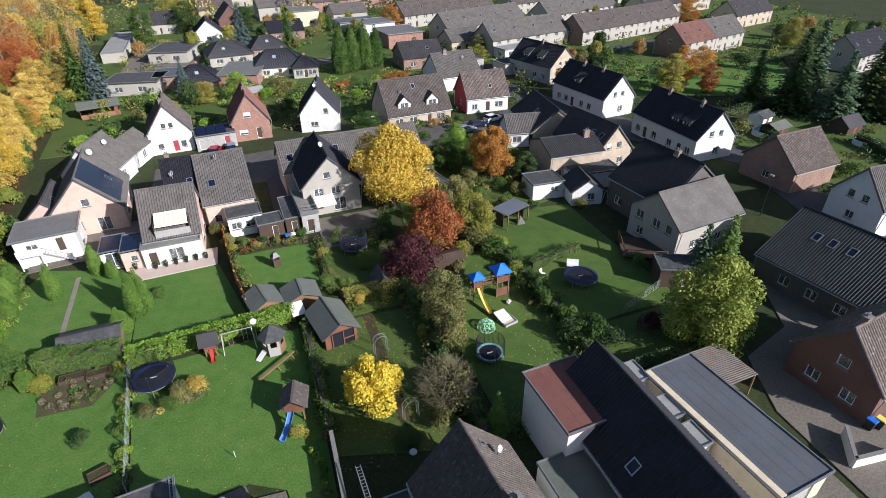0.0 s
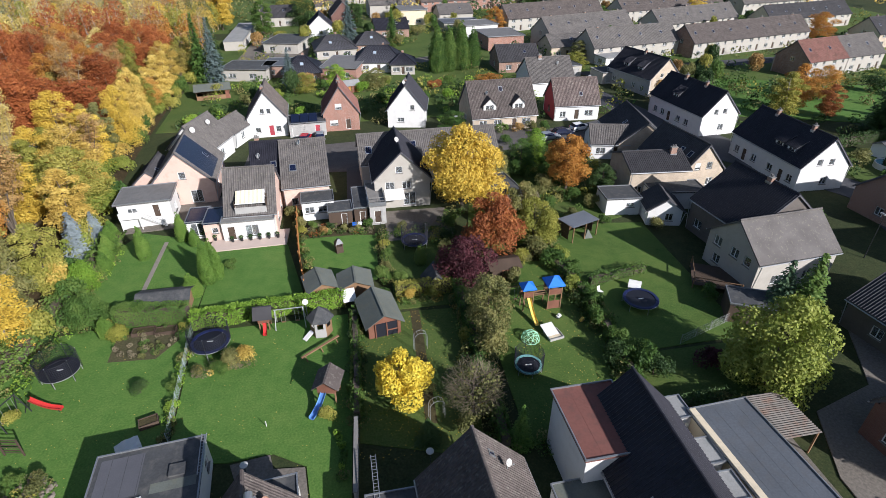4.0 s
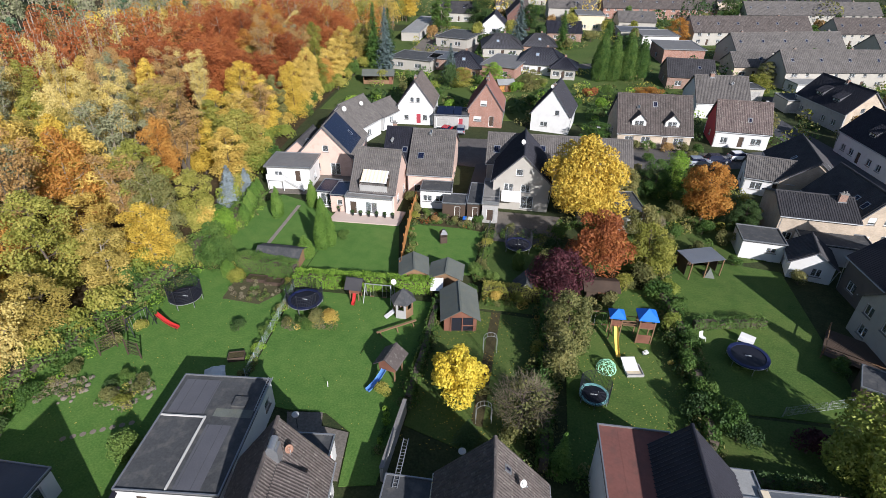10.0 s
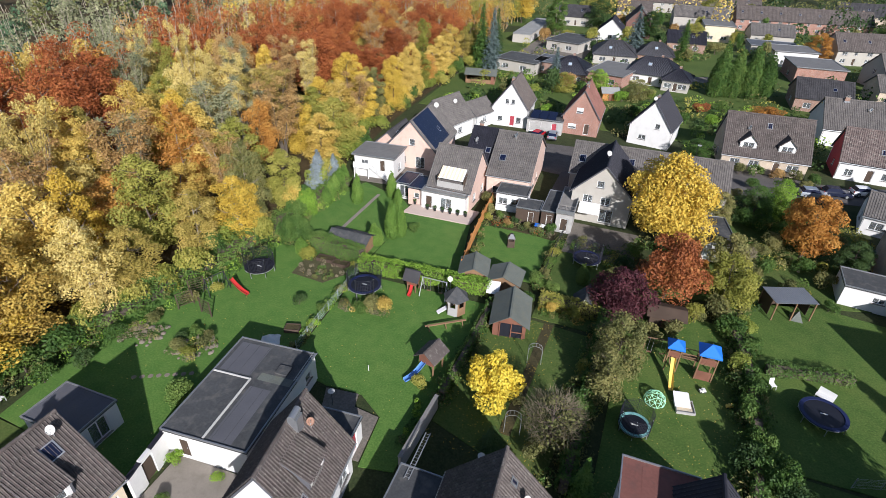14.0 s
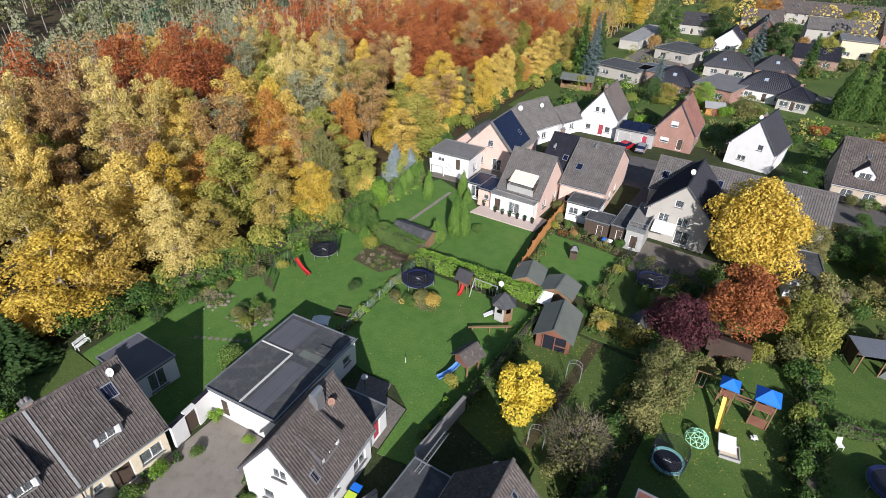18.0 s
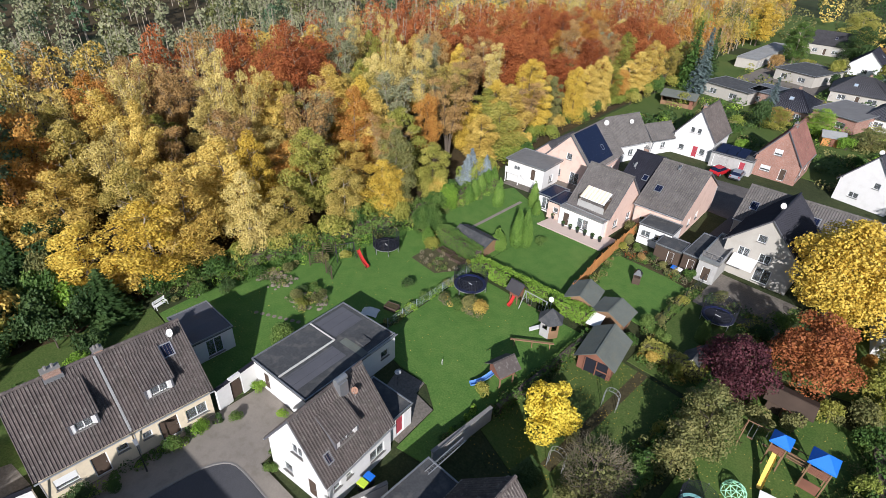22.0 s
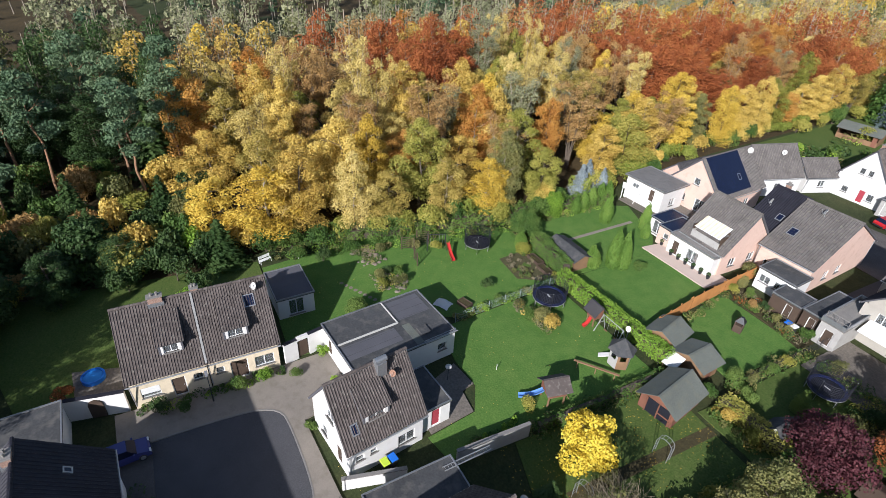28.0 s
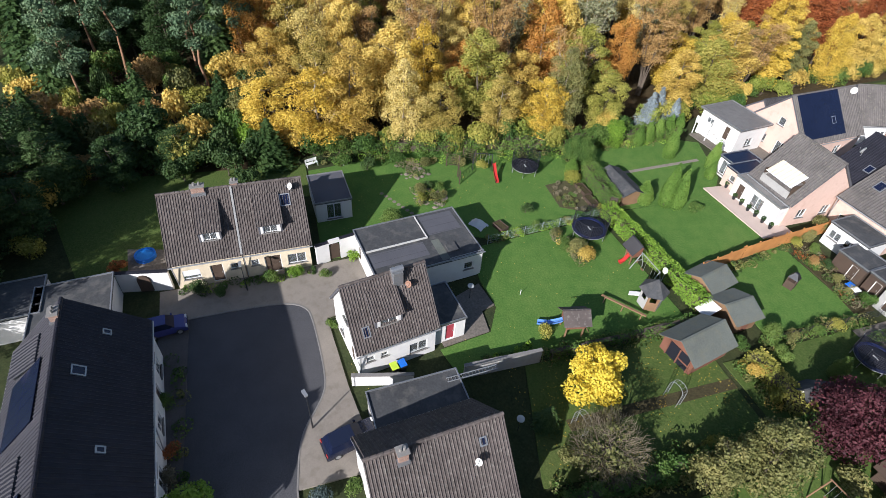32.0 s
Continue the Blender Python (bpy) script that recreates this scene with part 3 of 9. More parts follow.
def window(parent, u, z, w, h, m, kind="w", frame_mat=None):
    """A framed window, door or shutter in an opening; m as for facade()."""
    fm = frame_mat or PVC
    name = {"w": "window", "s": "window", "d": "door", "g": "garage_door", "r": "door"}[kind]
    g, f = Geo(), 0.075
    y0, y1 = 0.08, 0.16
    for a in ((u - w / 2, z - h / 2, u + w / 2, z - h / 2 + f), (u - w / 2, z + h / 2 - f, u + w / 2, z + h / 2), (u - w / 2, z - h / 2 + f, u - w / 2 + f, z + h / 2 - f), (u + w / 2 - f, z - h / 2 + f, u + w / 2, z + h / 2 - f)):
        g.box(a[0], y0, a[1], a[2], y1, a[3], m)
    if kind == "w" and w > 1.0:
        g.box(u - f / 2, y0, z - h / 2 + f, u + f / 2, y1, z + h / 2 - f, m)
    win = part(name, g, fm, parent)
    if kind in "ws":
        part("pane", Geo().box(u - w / 2 + f, 0.11, z - h / 2 + f, u + w / 2 - f, 0.13, z + h / 2 - f, m), GLASS, win)
        part("sill", Geo().box(u - w / 2 - 0.08, -0.1, z - h / 2 - 0.06, u + w / 2 + 0.08, 0.1, z - h / 2, m), KERB, win)
        if kind == "s":
            g = Geo()
            for i in range(int(h * 0.7 / 0.1)):
                g.box(u - w / 2 + 0.04, 0.03, z + h / 2 - 0.1 * (i + 1), u + w / 2 - 0.04, 0.06, z + h / 2 - 0.1 * i - 0.012, m)
            part("roller_shutter", g, PVC, win, "lowered white roller shutter")
    else:
        g = Geo()
        k = 5 if kind == "g" else 2
        for i in range(k):
            g.box(u - w / 2 + f, 0.1, z - h / 2 + f + i * (h - 2 * f) / k + 0.01, u + w / 2 - f, 0.15, z - h / 2 + f + (i + 1) * (h - 2 * f) / k - 0.01, m)
        leafo = part("leaf", g, REDW if kind == "r" else (WOOD_D if kind == "d" else GREYW), win)
        part("handle", Geo().bar(m @ Vector((u + w / 2 - 0.2, 0.02, z)), m @ Vector((u + w / 2 - 0.2, 0.02, z + 0.16)), 0.02), GALV, leafo)
    return win


def tile_field(origin, along, up, width, length, tw=0.3, th=0.36, rnd=None):
    """Overlapping pantiles on a slope: from a corner at the eaves, along them and up."""
    g = Geo()
    nrm = along.cross(up).normalized()
    if nrm.z < 0:
        nrm = -nrm
    cols, rows = max(1, round(width / tw)), max(1, round(length / th))
    cw, rh = width / cols, length / rows
    rr = rnd or R
    for r in range(rows):
        for c in range(cols):
            j = rr.uniform(-0.006, 0.006)
            p = origin + along * (c * cw) + up * (r * rh)
            vs = []
            for v, lift in ((0, 0.03), (rh * 1.04, 0.012)):
                for u, hgt in ((0, 0.0), (0.22, 0.062), (0.44, 0.0), (1.0, 0.0)):
                    vs.append(p + along * (u * cw) + up * v + nrm * (lift + hgt + j))
            g.add(vs, [(0, 1, 5, 4), (1, 2, 6, 5), (2, 3, 7, 6)])
            g.add([vs[0], vs[1], vs[2], vs[3], vs[3] - nrm * 0.05, vs[0] - nrm * 0.05], [(0, 5, 4, 3, 2, 1)])
    return g


def dish(parent, p, aim=-35, r=0.42, mat=None):
    """A satellite dish on a short mast."""
    r *= 0.76
    g, n = Geo(), 14
    m = Matrix.Translation(Vector(p) + Vector((0, 0, 0.9))) @ Matrix.Rotation(radians(aim), 4, "Z") @ Matrix.Rotation(radians(62), 4, "X")
    vs = [m @ Vector((0, 0, 0))]
    for q, d in ((0.5, 0.03), (1.0, 0.12)):
        vs += [m @ Vector((r * q * math.cos(2 * math.pi * k / n), r * 1.1 * q * math.sin(2 * math.pi * k / n), d)) for k in range(n)]
    vs += [m @ Vector((0, 0, -0.03))] + [m @ Vector((r * math.cos(2 * math.pi * k / n), r * 1.1 * math.sin(2 * math.pi * k / n), 0.1)) for k in range(n)]
    b = 2 * n + 1
    fs = [(0, 1 + k, 1 + (k + 1) % n) for k in range(n)] + [(1 + k, 1 + n + k, 1 + n + (k + 1) % n, 1 + (k + 1) % n) for k in range(n)]
    fs += [(b, b + 1 + (k + 1) % n, b + 1 + k) for k in range(n)] + [(1 + n + k, b + 1 + k, b + 1 + (k + 1) % n, 1 + n + (k + 1) % n) for k in range(n)]
    d = part("satellite_dish", Geo().add(vs, fs), mat or DISH, parent, "" if mat else "white satellite dish", smooth=True)
    part("mast", Geo().bar(p, Vector(p) + Vector((0, 0, 0.95)), 0.03), GALV, d)
    part("feed_arm", Geo().bar(m @ Vector((0, -r, 0.1)), m @ Vector((0, -0.05, 0.5)), 0.015).bar(m @ Vector((0, -0.05, 0.45)), m @ Vector((0, 0.02, 0.55)), 0.04), GALV, d)


def house(name, label, cx, cy, rot, L, D, e, h, wall, roof, wins=None, chim=(), sky=(), dorm=(), dishes=(), z0=-0.3, ov=0.45, og=0.25, tw=0.3, th=0.36, gable=None, pv=(), group="", gutter=True, tiled=True, glazed=()):
    """A gabled house, its ridge along local x. wins: facade S, N, E, W to (u, z, w, h, kind)."""
    wins = wins or {}
    o = thing(name, label, "house", pose(cx, cy, 0, 0, 0, rot), group)
    hl, hd = L / 2, D / 2
    rise = (h - e) / hd
    T = {"S": Matrix.Translation((0, -hd, 0)), "N": Matrix.Translation((0, hd, 0)) @ Matrix.Rotation(math.pi, 4, "Z"),
         "E": Matrix.Translation((hl, 0, 0)) @ Matrix.Rotation(math.pi / 2, 4, "Z"), "W": Matrix.Translation((-hl, 0, 0)) @ Matrix.Rotation(-math.pi / 2, 4, "Z")}
    for s in "SNEW":
        hw = hl if s in "SN" else hd - 0.3
        outline = [(-hw, z0), (hw, z0), (hw, e)] + ([(0, h - 0.3 * rise)] if s in "EW" else []) + [(-hw, e)]
        if s in "EW":
            outline = [(-hw, z0), (hw, z0), (hw, e + 0.3 * rise - 0.02), (0, h - 0.02), (-hw, e + 0.3 * rise - 0.02)]
        ws = wins.get(s, [])
        part("wall", facade(outline, [w[:4] for w in ws], T[s]), (gable or wall) if s in "EW" else wall, o)
        for u, z, w, hh, k in ws:
            window(o, u, z, w, hh, T[s], k)
    part("floor", Geo().box(-hl + 0.3, -hd + 0.3, 0.02, hl - 0.3, hd - 0.3, 0.12).box(-hl + 0.3, -hd + 0.3, e - 0.15, hl - 0.3, hd - 0.3, e), WOOD_D, o)
    ln = math.hypot(hd, h - e)
    for s in (-1, 1):
        up = Vector((0, -s * hd / ln, (h - e) / ln))
        along = Vector((1, 0, 0)) if s < 0 else Vector((-1, 0, 0))
        org = Vector((0, s * hd, e)) - up * ov - along * (hl + og) + Vector((0, 0, 0.2))
        W, N = L + 2 * og, ln + ov
        rf = part("roof", Geo().slab(org, org + along * W, org + along * W + up * N, org + up * N, 0.16), SLATE if tiled else roof, o)
        if tiled:
            part("roof_tiles", tile_field(org, along, up, W, N, tw, th), roof, rf, kind="stuff")
        if gutter:
            q = org - Vector((0, 0, 0.1)) - up * 0.07
            part("gutter", Geo().bar(q, q + along * W, 0.07), GALV, rf)
            part("downpipe", Geo().bar(q + along * 0.3, Vector((*(q + along * 0.3).xy, 0)) + Vector((0, -s * (ov - 0.05), 0)) + Vector((0, 0, 0.1)), 0.05), GALV, rf)
    g = Geo()
    k = max(2, round((L + 2 * og) / 0.4))
    for i in range(k):
        x = -hl - og + i * (L + 2 * og) / k
        g.bar((x, 0, h + 0.2), (x + (L + 2 * og) / k * 1.03, 0, h + 0.225), 0.13, 0.14, 8)
    part("ridge_tiles", g, roof, o)

    def on(x, v, s, lift=0.25):
        """A place on slope s (-1 south, 1 north), v of the way up."""
        return Vector((x, s * hd * (1 - v), e + (h - e) * v + lift))

    for x, y, w, top in chim:
        zb = h - rise * abs(y) - 0.6
        c = part("chimney", Geo().box(x - w / 2, y - 0.27, zb, x + w / 2, y + 0.27, h + top), BRICK_B, o, "brick chimney")
        part("flashing", Geo().box(x - w / 2 - 0.08, y - 0.35, zb + 0.45, x + w / 2 + 0.08, y + 0.35, zb + 0.85), ZINC, c)
        part("cap", Geo().box(x - w / 2 - 0.08, y - 0.34, h + top, x + w / 2 + 0.08, y + 0.34, h + top + 0.09).bar((x - w / 5, y, h + top + 0.09), (x - w / 5, y, h + top + 0.4), 0.1).bar((x + w / 5, y, h + top + 0.09), (x + w / 5, y, h + top + 0.4), 0.1), KERB, c)
    for x, v, s, w, hh in sky:
        up = Vector((0, -s * hd / ln, (h - e) / ln))
        al = Vector((1, 0, 0))
        p = on(x, v, s, 0.34)
        a = p - al * w / 2 - up * hh / 2
        fr = Geo()
        for (u0, v0, u1, v1) in ((0, 0, w, 0.09), (0, hh - 0.09, w, hh), (0, 0.09, 0.09, hh - 0.09), (w - 0.09, 0.09, w, hh - 0.09)):
            fr.slab(a + al * u0 + up * v0, a + al * u1 + up * v0, a + al * u1 + up * v1, a + al * u0 + up * v1, 0.14)
        sk = part("skylight", fr, ZINC, o)
        n3 = Vector((0, s * up.z, abs(up.y))) * -0.04
        part("pane", Geo().slab(a + al * 0.09 + up * 0.09 + n3, a + al * (w - 0.09) + up * 0.09 + n3, a + al * (w - 0.09) + up * (hh - 0.09) + n3, a + al * 0.09 + up * (hh - 0.09) + n3, 0.03), PV, sk)
    for x, v0, v1, s, w, kind in dorm:
        f, b = on(x, v0, s, 0), on(x, v1, s, 0)
        if kind == "shed":
            hf = (b.z - f.z) * 0.55
            tf, tb = f + Vector((0, 0, hf)), b + Vector((0, 0, 0.3))
            dr = part("dormer", Geo().box(x - w / 2 + 0.15, min(f.y, b.y), f.z - 0.1, x + w / 2 - 0.15, max(f.y, b.y), f.z), WOOD_D, o)
            part("cheek", Geo().add([f + Vector((-w / 2, 0, 0)), tf + Vector((-w / 2, 0, 0)), tb + Vector((-w / 2, 0, 0)), f + Vector((-w / 2 + 0.15, 0, 0)), tf + Vector((-w / 2 + 0.15, 0, 0)), tb + Vector((-w / 2 + 0.15, 0, 0))], [(0, 1, 2), (5, 4, 3), (0, 3, 4, 1), (1, 4, 5, 2), (2, 5, 3, 0)]), SLATE, dr)
            part("cheek", Geo().add([f + Vector((w / 2 - 0.15, 0, 0)), tf + Vector((w / 2 - 0.15, 0, 0)), tb + Vector((w / 2 - 0.15, 0, 0)), f + Vector((w / 2, 0, 0)), tf + Vector((w / 2, 0, 0)), tb + Vector((w / 2, 0, 0))], [(0, 1, 2), (5, 4, 3), (0, 3, 4, 1), (1, 4, 5, 2), (2, 5, 3, 0)]), SLATE, dr)
            up = (tb - tf).normalized()
            al = Vector((1, 0, 0)) if s < 0 else Vector((-1, 0, 0))
            org = tf - al * (w / 2 + 0.15) - up * 0.25 + Vector((0, 0, 0.1))
            part("dormer_roof", Geo().slab(org, org + al * (w + 0.3), org + al * (w + 0.3) + up * ((tb - tf).length + 0.3), org + up * ((tb - tf).length + 0.3), 0.12), SLATE, dr)
            part("roof_tiles", tile_field(org, al, up, w + 0.3, (tb - tf).length + 0.3, tw, th), roof, dr, kind="stuff")
            M = Matrix.Translation((x, f.y + (0.02 if s < 0 else -0.02), 0)) @ (Matrix.Identity(4) if s < 0 else Matrix.Rotation(math.pi, 4, "Z"))
            part("front", facade([(-w / 2 + 0.15, f.z - 0.1), (w / 2 - 0.15, f.z - 0.1), (w / 2 - 0.15, tf.z), (-w / 2 + 0.15, tf.z)], [(0, f.z + hf * 0.55, w * 0.62, hf * 0.62)], M, 0.12), WHITE, dr)
            window(dr, 0, f.z + hf * 0.55, w * 0.62, hf * 0.62, M)
        else:
            hw, hf = w / 2, 1.25
            zt = f.z + hf
            za = zt + hw * 0.95
            yb = -s * 1.0
            rb = s * hd * (1 - (za - e) / (h - e)) - s * 0.1
            eb = s * hd * (1 - (zt - e) / (h - e)) - s * 0.1
            M = Matrix.Translation((x, f.y, 0)) @ (Matrix.Identity(4) if s < 0 else Matrix.Rotation(math.pi, 4, "Z"))
            dr = part("dormer", facade([(-hw, f.z - 0.2), (hw, f.z - 0.2), (hw, zt), (0, za), (-hw, zt)], [(0, f.z + 0.7, w * 0.62, 0.95)], M, 0.15), WHITE, o)
            window(dr, 0, f.z + 0.7, w * 0.62, 0.95, M)
            part("cheek", Geo().box(x - hw, min(f.y, eb), f.z - 0.2, x - hw + 0.12, max(f.y, eb), zt), SLATE, dr)
            part("cheek", Geo().box(x + hw - 0.12, min(f.y, eb), f.z - 0.2, x + hw, max(f.y, eb), zt), SLATE, dr)
            for q in (-1, 1):
                lo = Vector((x + q * (hw + 0.2), 0, zt - 0.19))
                hi = Vector((x, 0, za))
                fy = f.y + s * 0.25
                part("dormer_roof", Geo().slab((lo.x, fy, lo.z + 0.08), (hi.x, fy, hi.z + 0.08), (hi.x, rb, hi.z + 0.08), (lo.x, eb, lo.z + 0.08), 0.12), roof, dr)
    for x, v, s, aim, r in dishes:
        dish(o, on(x, v, s, 0.0), aim, r)
    for x0, x1, v0, v1, s in pv:
        up = Vector((0, -s * hd / ln, (h - e) / ln))
        al = Vector((1, 0, 0))
        nx, nv = max(1, round((x1 - x0) / 1.0)), max(1, round((v1 - v0) * ln / 1.65))
        for i in range(nx):
            for j in range(nv):
                w, q = (x1 - x0) / nx, (v1 - v0) * ln / nv
                a = on(x0, v0, s, 0.42) + al * (i * w + 0.02) + up * (j * q + 0.02)
                b, t = a + al * (w - 0.04), up * (q - 0.04)
                part("solar_panel", Geo().slab(a, b, b + t, a + t, 0.05), PV, o)
    for x0, x1, v0, v1, s in glazed:
        up = Vector((0, -s * hd / ln, (h - e) / ln)) * ((v1 - v0) * ln)
        a, b = on(x0, v0, s, 0.335), on(x1, v0, s, 0.335)
        part("glazed_slope", Geo().slab(a, b, b + up, a + up, 0.06), PV, o, "navy glossy roof slope")
    return o


def flat_block(name, label, category, cx, cy, rot, L, D, h, wall, top, wins=None, lip=0.12, group="", over=0.1, z0=-0.3):
    """A box-shaped building with a flat felted roof and a metal edge."""
    o = thing(name, label, category, pose(cx, cy, 0, 0, 0, rot), group)
    hl, hd = L / 2, D / 2
    T = {"S": (Matrix.Translation((0, -hd, 0)), hl), "N": (Matrix.Translation((0, hd, 0)) @ Matrix.Rotation(math.pi, 4, "Z"), hl),
         "E": (Matrix.Translation((hl, 0, 0)) @ Matrix.Rotation(math.pi / 2, 4, "Z"), hd - 0.25), "W": (Matrix.Translation((-hl, 0, 0)) @ Matrix.Rotation(-math.pi / 2, 4, "Z"), hd - 0.25)}
    for s, (m, hw) in T.items():
        ws = (wins or {}).get(s, [])
        part("wall", facade([(-hw, z0), (hw, z0), (hw, h), (-hw, h)], [w[:4] for w in ws], m, 0.25), wall, o)
        for u, z, w, hh, k in ws:
            window(o, u, z, w, hh, m, k)
    part("roof", Geo().box(-hl - over, -hd - over, h, hl + over, hd + over, h + 0.14), top, o)
    g = Geo()
    a, b, t = hl + over, hd + over, 0.09
    for q in ((-a, -b, a, -b + t), (-a, b - t, a, b), (-a, -b + t, -a + t, b - t), (a - t, -b + t, a, b - t)):
        g.box(q[0], q[1], h + 0.1, q[2], q[3], h + 0.14 + lip)
    part("roof_edge", g, ZINC, o)
    g = Geo()
    k = max(1, int(L / 1.0))
    for i in range(1, k):
        g.box(-hl + i * L / k - 0.02, -hd + 0.05, h + 0.14, -hl + i * L / k + 0.02, hd - 0.05, h + 0.147)
    part("felt_seams", g, top, o)
    return o


def wall_run(name, label, pts, h, t, material, cap=None, category="wall"):
    """A free-standing wall with a coping along a line of points."""
    o = thing(name, label, category)
    for a, b in zip(pts, pts[1:]):
        d = Vector((b[0] - a[0], b[1] - a[1], 0))
        m = Matrix.Translation((*a, 0)) @ Matrix.Rotation(math.atan2(d.y, d.x), 4, "Z")
        part("wall_panel", Geo().box(0, -t / 2, -0.2, d.length, t / 2, h, m), material, o)
        part("coping", Geo().box(-0.02, -t / 2 - 0.05, h, d.length + 0.02, t / 2 + 0.05, h + 0.07, m), cap or KERB, o)
    return o


# ---- plants ----
def rand_dir(r):
    z = r.uniform(-1, 1)
    w = r.uniform(0, 2 * math.pi)
    q = math.sqrt(1 - z * z)
    return Vector((q * math.cos(w), q * math.sin(w), z))


def lobes_crown(seed, lobes, n, size, inner=0.35, flat=0.9):
    """Leaves set through uneven lobes (centre, radius), thickest near their skins."""
    r = random.Random(seed)
    g = Geo()
    tot = sum(q * q for c, q in lobes)
    for c, q in lobes:
        for _ in range(int(n * q * q / tot)):
            d = rand_dir(r)
            if d.z < -0.55 and r.random() < 0.7:
                d.z = -d.z
            k = q * (1 - inner * r.random() ** 2) * (1 + 0.3 * noise.noise(Vector(c) * 0.7 + d * 3.1))
            p = Vector(c) + Vector((d.x * k, d.y * k, d.z * k * flat))
            nr = (d + rand_dir(r) * 0.9).normalized()
            g.leaf(p, nr, size * r.uniform(0.65, 1.35), r.uniform(0, 6.28))
    return g


def limbs(seed, h, spread, base, n, r0, top=0.9, lean=0.0):
    """A tapered trunk with limbs that rise into the crown."""
    r = random.Random(seed)
    g = Geo()
    p, k = Vector((0, 0, -0.2)), 6
    pts = []
    for i in range(k + 1):
        pts.append(Vector((lean * h * (i / k) ** 2 + r.uniform(-1, 1) * 0.02 * h * (i > 0), r.uniform(-1, 1) * 0.02 * h * (i > 0), -0.2 + (h * top + 0.2) * i / k)))
    for i in range(k):
        g.bar(pts[i], pts[i + 1], r0 * (1 - 0.85 * i / k), r0 * (1 - 0.85 * (i + 1) / k), 7)
    for i in range(n):
        t = base + (top - base) * (i + 0.5) / n
        s = pts[min(k - 1, int(t / top * k))].lerp(pts[min(k, int(t / top * k) + 1)], (t / top * k) % 1)
        w = i * 2.4 + r.uniform(-0.4, 0.4)
        ln = spread * (1.1 - 0.6 * (t - base) / max(0.01, top - base)) * r.uniform(0.7, 1.05)
        e = s + Vector((math.cos(w) * ln, math.sin(w) * ln, ln * r.uniform(0.4, 0.9)))
        md = s.lerp(e, 0.5) + Vector((0, 0, -0.08 * ln))
        q = r0 * 0.45 * (1 - 0.6 * t)
        g.bar(s, md, q, q * 0.7, 5, False).bar(md, e, q * 0.7, q * 0.2, 5, False)
        for j in range(3):
            f = md.lerp(e, r.uniform(0.1, 0.9)) + rand_dir(r) * ln * 0.4
            g.bar(md.lerp(e, r.uniform(0, 0.7)), f, q * 0.35, q * 0.1, 4, False)
    return g


def broad_lobes(seed, h, w, base=0.3, n=16, tall=0.5):
    """Places and sizes of the lobes of a broad crown, uneven, with gaps."""
    r = random.Random(seed)
    out = []
    for i in range(n):
        t = (i + 0.5) / n
        z = h * (base + (0.93 - base) * t)
        rad = w * math.sqrt(max(0.05, 1 - ((t - 0.42) / 0.62) ** 2))
        a = i * 2.4 + r.uniform(-0.5, 0.5)
        q = rad * r.uniform(0.35, 0.85) if t < 0.93 else 0
        s = w * r.uniform(0.3, 0.46) * (0.75 + 0.5 * (1 - t))
        out.append(((math.cos(a) * q, math.sin(a) * q, z), s))
    return out


def conifer_geo(seed, h, w, base=0.04, whorls=26, needle=0.22, droop=0.25, dense=1.0):
    """Whorls of drooping boughs that shorten to the tip."""
    r = random.Random(seed)
    g = Geo()
    for i in range(whorls):
        t = base + (1 - base) * (i / whorls)
        ln = w * (1 - t) ** 0.85 * r.uniform(0.85, 1.1) + 0.12
        k = max(4, int(11 * (1 - t) + 4))
        for j in range(k):
            a = 6.283 * j / k + r.uniform(-0.3, 0.3) + i
            L = ln * r.uniform(0.75, 1.12)
            for q in range(max(3, int(L * 5 * dense))):
                f = (q + r.random()) / max(3, int(L * 5 * dense))
                rr = L * f
                wide = 0.28 * L * (1 - f * 0.7)
                p = Vector((math.cos(a) * rr, math.sin(a) * rr, h * t - droop * rr + r.uniform(-0.1, 0.1))) + Vector((-math.sin(a), math.cos(a), 0)) * r.uniform(-wide, wide)
                g.leaf(p, (Vector((math.cos(a) * 0.4, math.sin(a) * 0.4, 1)) + rand_dir(r) * 0.5).normalized(), needle * r.uniform(0.7, 1.4), a + r.uniform(-0.5, 0.5))
    return g


def plant(name, label, category, m, parts, group=""):
    """Parts: (name, mesh, material)."""
    o = thing(name, label, category, m, group)
    for n, me, mat in parts:
        ob = new(n, me)
        ob.parent = o
        if not me.materials:
            me.materials.append(mat)
        ob.material_slots[0].link = "OBJECT"
        ob.material_slots[0].material = mat
    return o


def place(x, y, s=1.0, rz=0.0, sz=None, z=-0.05):
    return Matrix.Translation((x, y, z)) @ Matrix.Rotation(rz, 4, "Z") @ Matrix.Diagonal((s, s, sz or s, 1))


def plant_at(name, label, category, x, y, s, rz, sz, parts, group="", z=-0.05):
    o = plant(name, label, category, Matrix.Translation((x, y, z)) @ Matrix.Rotation(rz, 4, "Z"), parts, group)
    o.scale = (s, s, sz or s)
    return o


# shapes that the wood's trees share: crown and trunk for each
WOOD_TREES = []
for k in range(6):
    hh = 14.0
    lob = broad_lobes(100 + k, hh, (2.9, 3.5, 2.6, 3.3, 3.3, 3.7)[k], (0.12, 0.12, 0.16, 0.1, 0.3, 0.32)[k], 26)
    WOOD_TREES.append((lobes_crown(200 + k, lob, 13000, 0.118, 0.5).mesh("crown"), limbs(300 + k, hh, 2.8, 0.25, 12, 0.17, 0.95).mesh("trunk")))


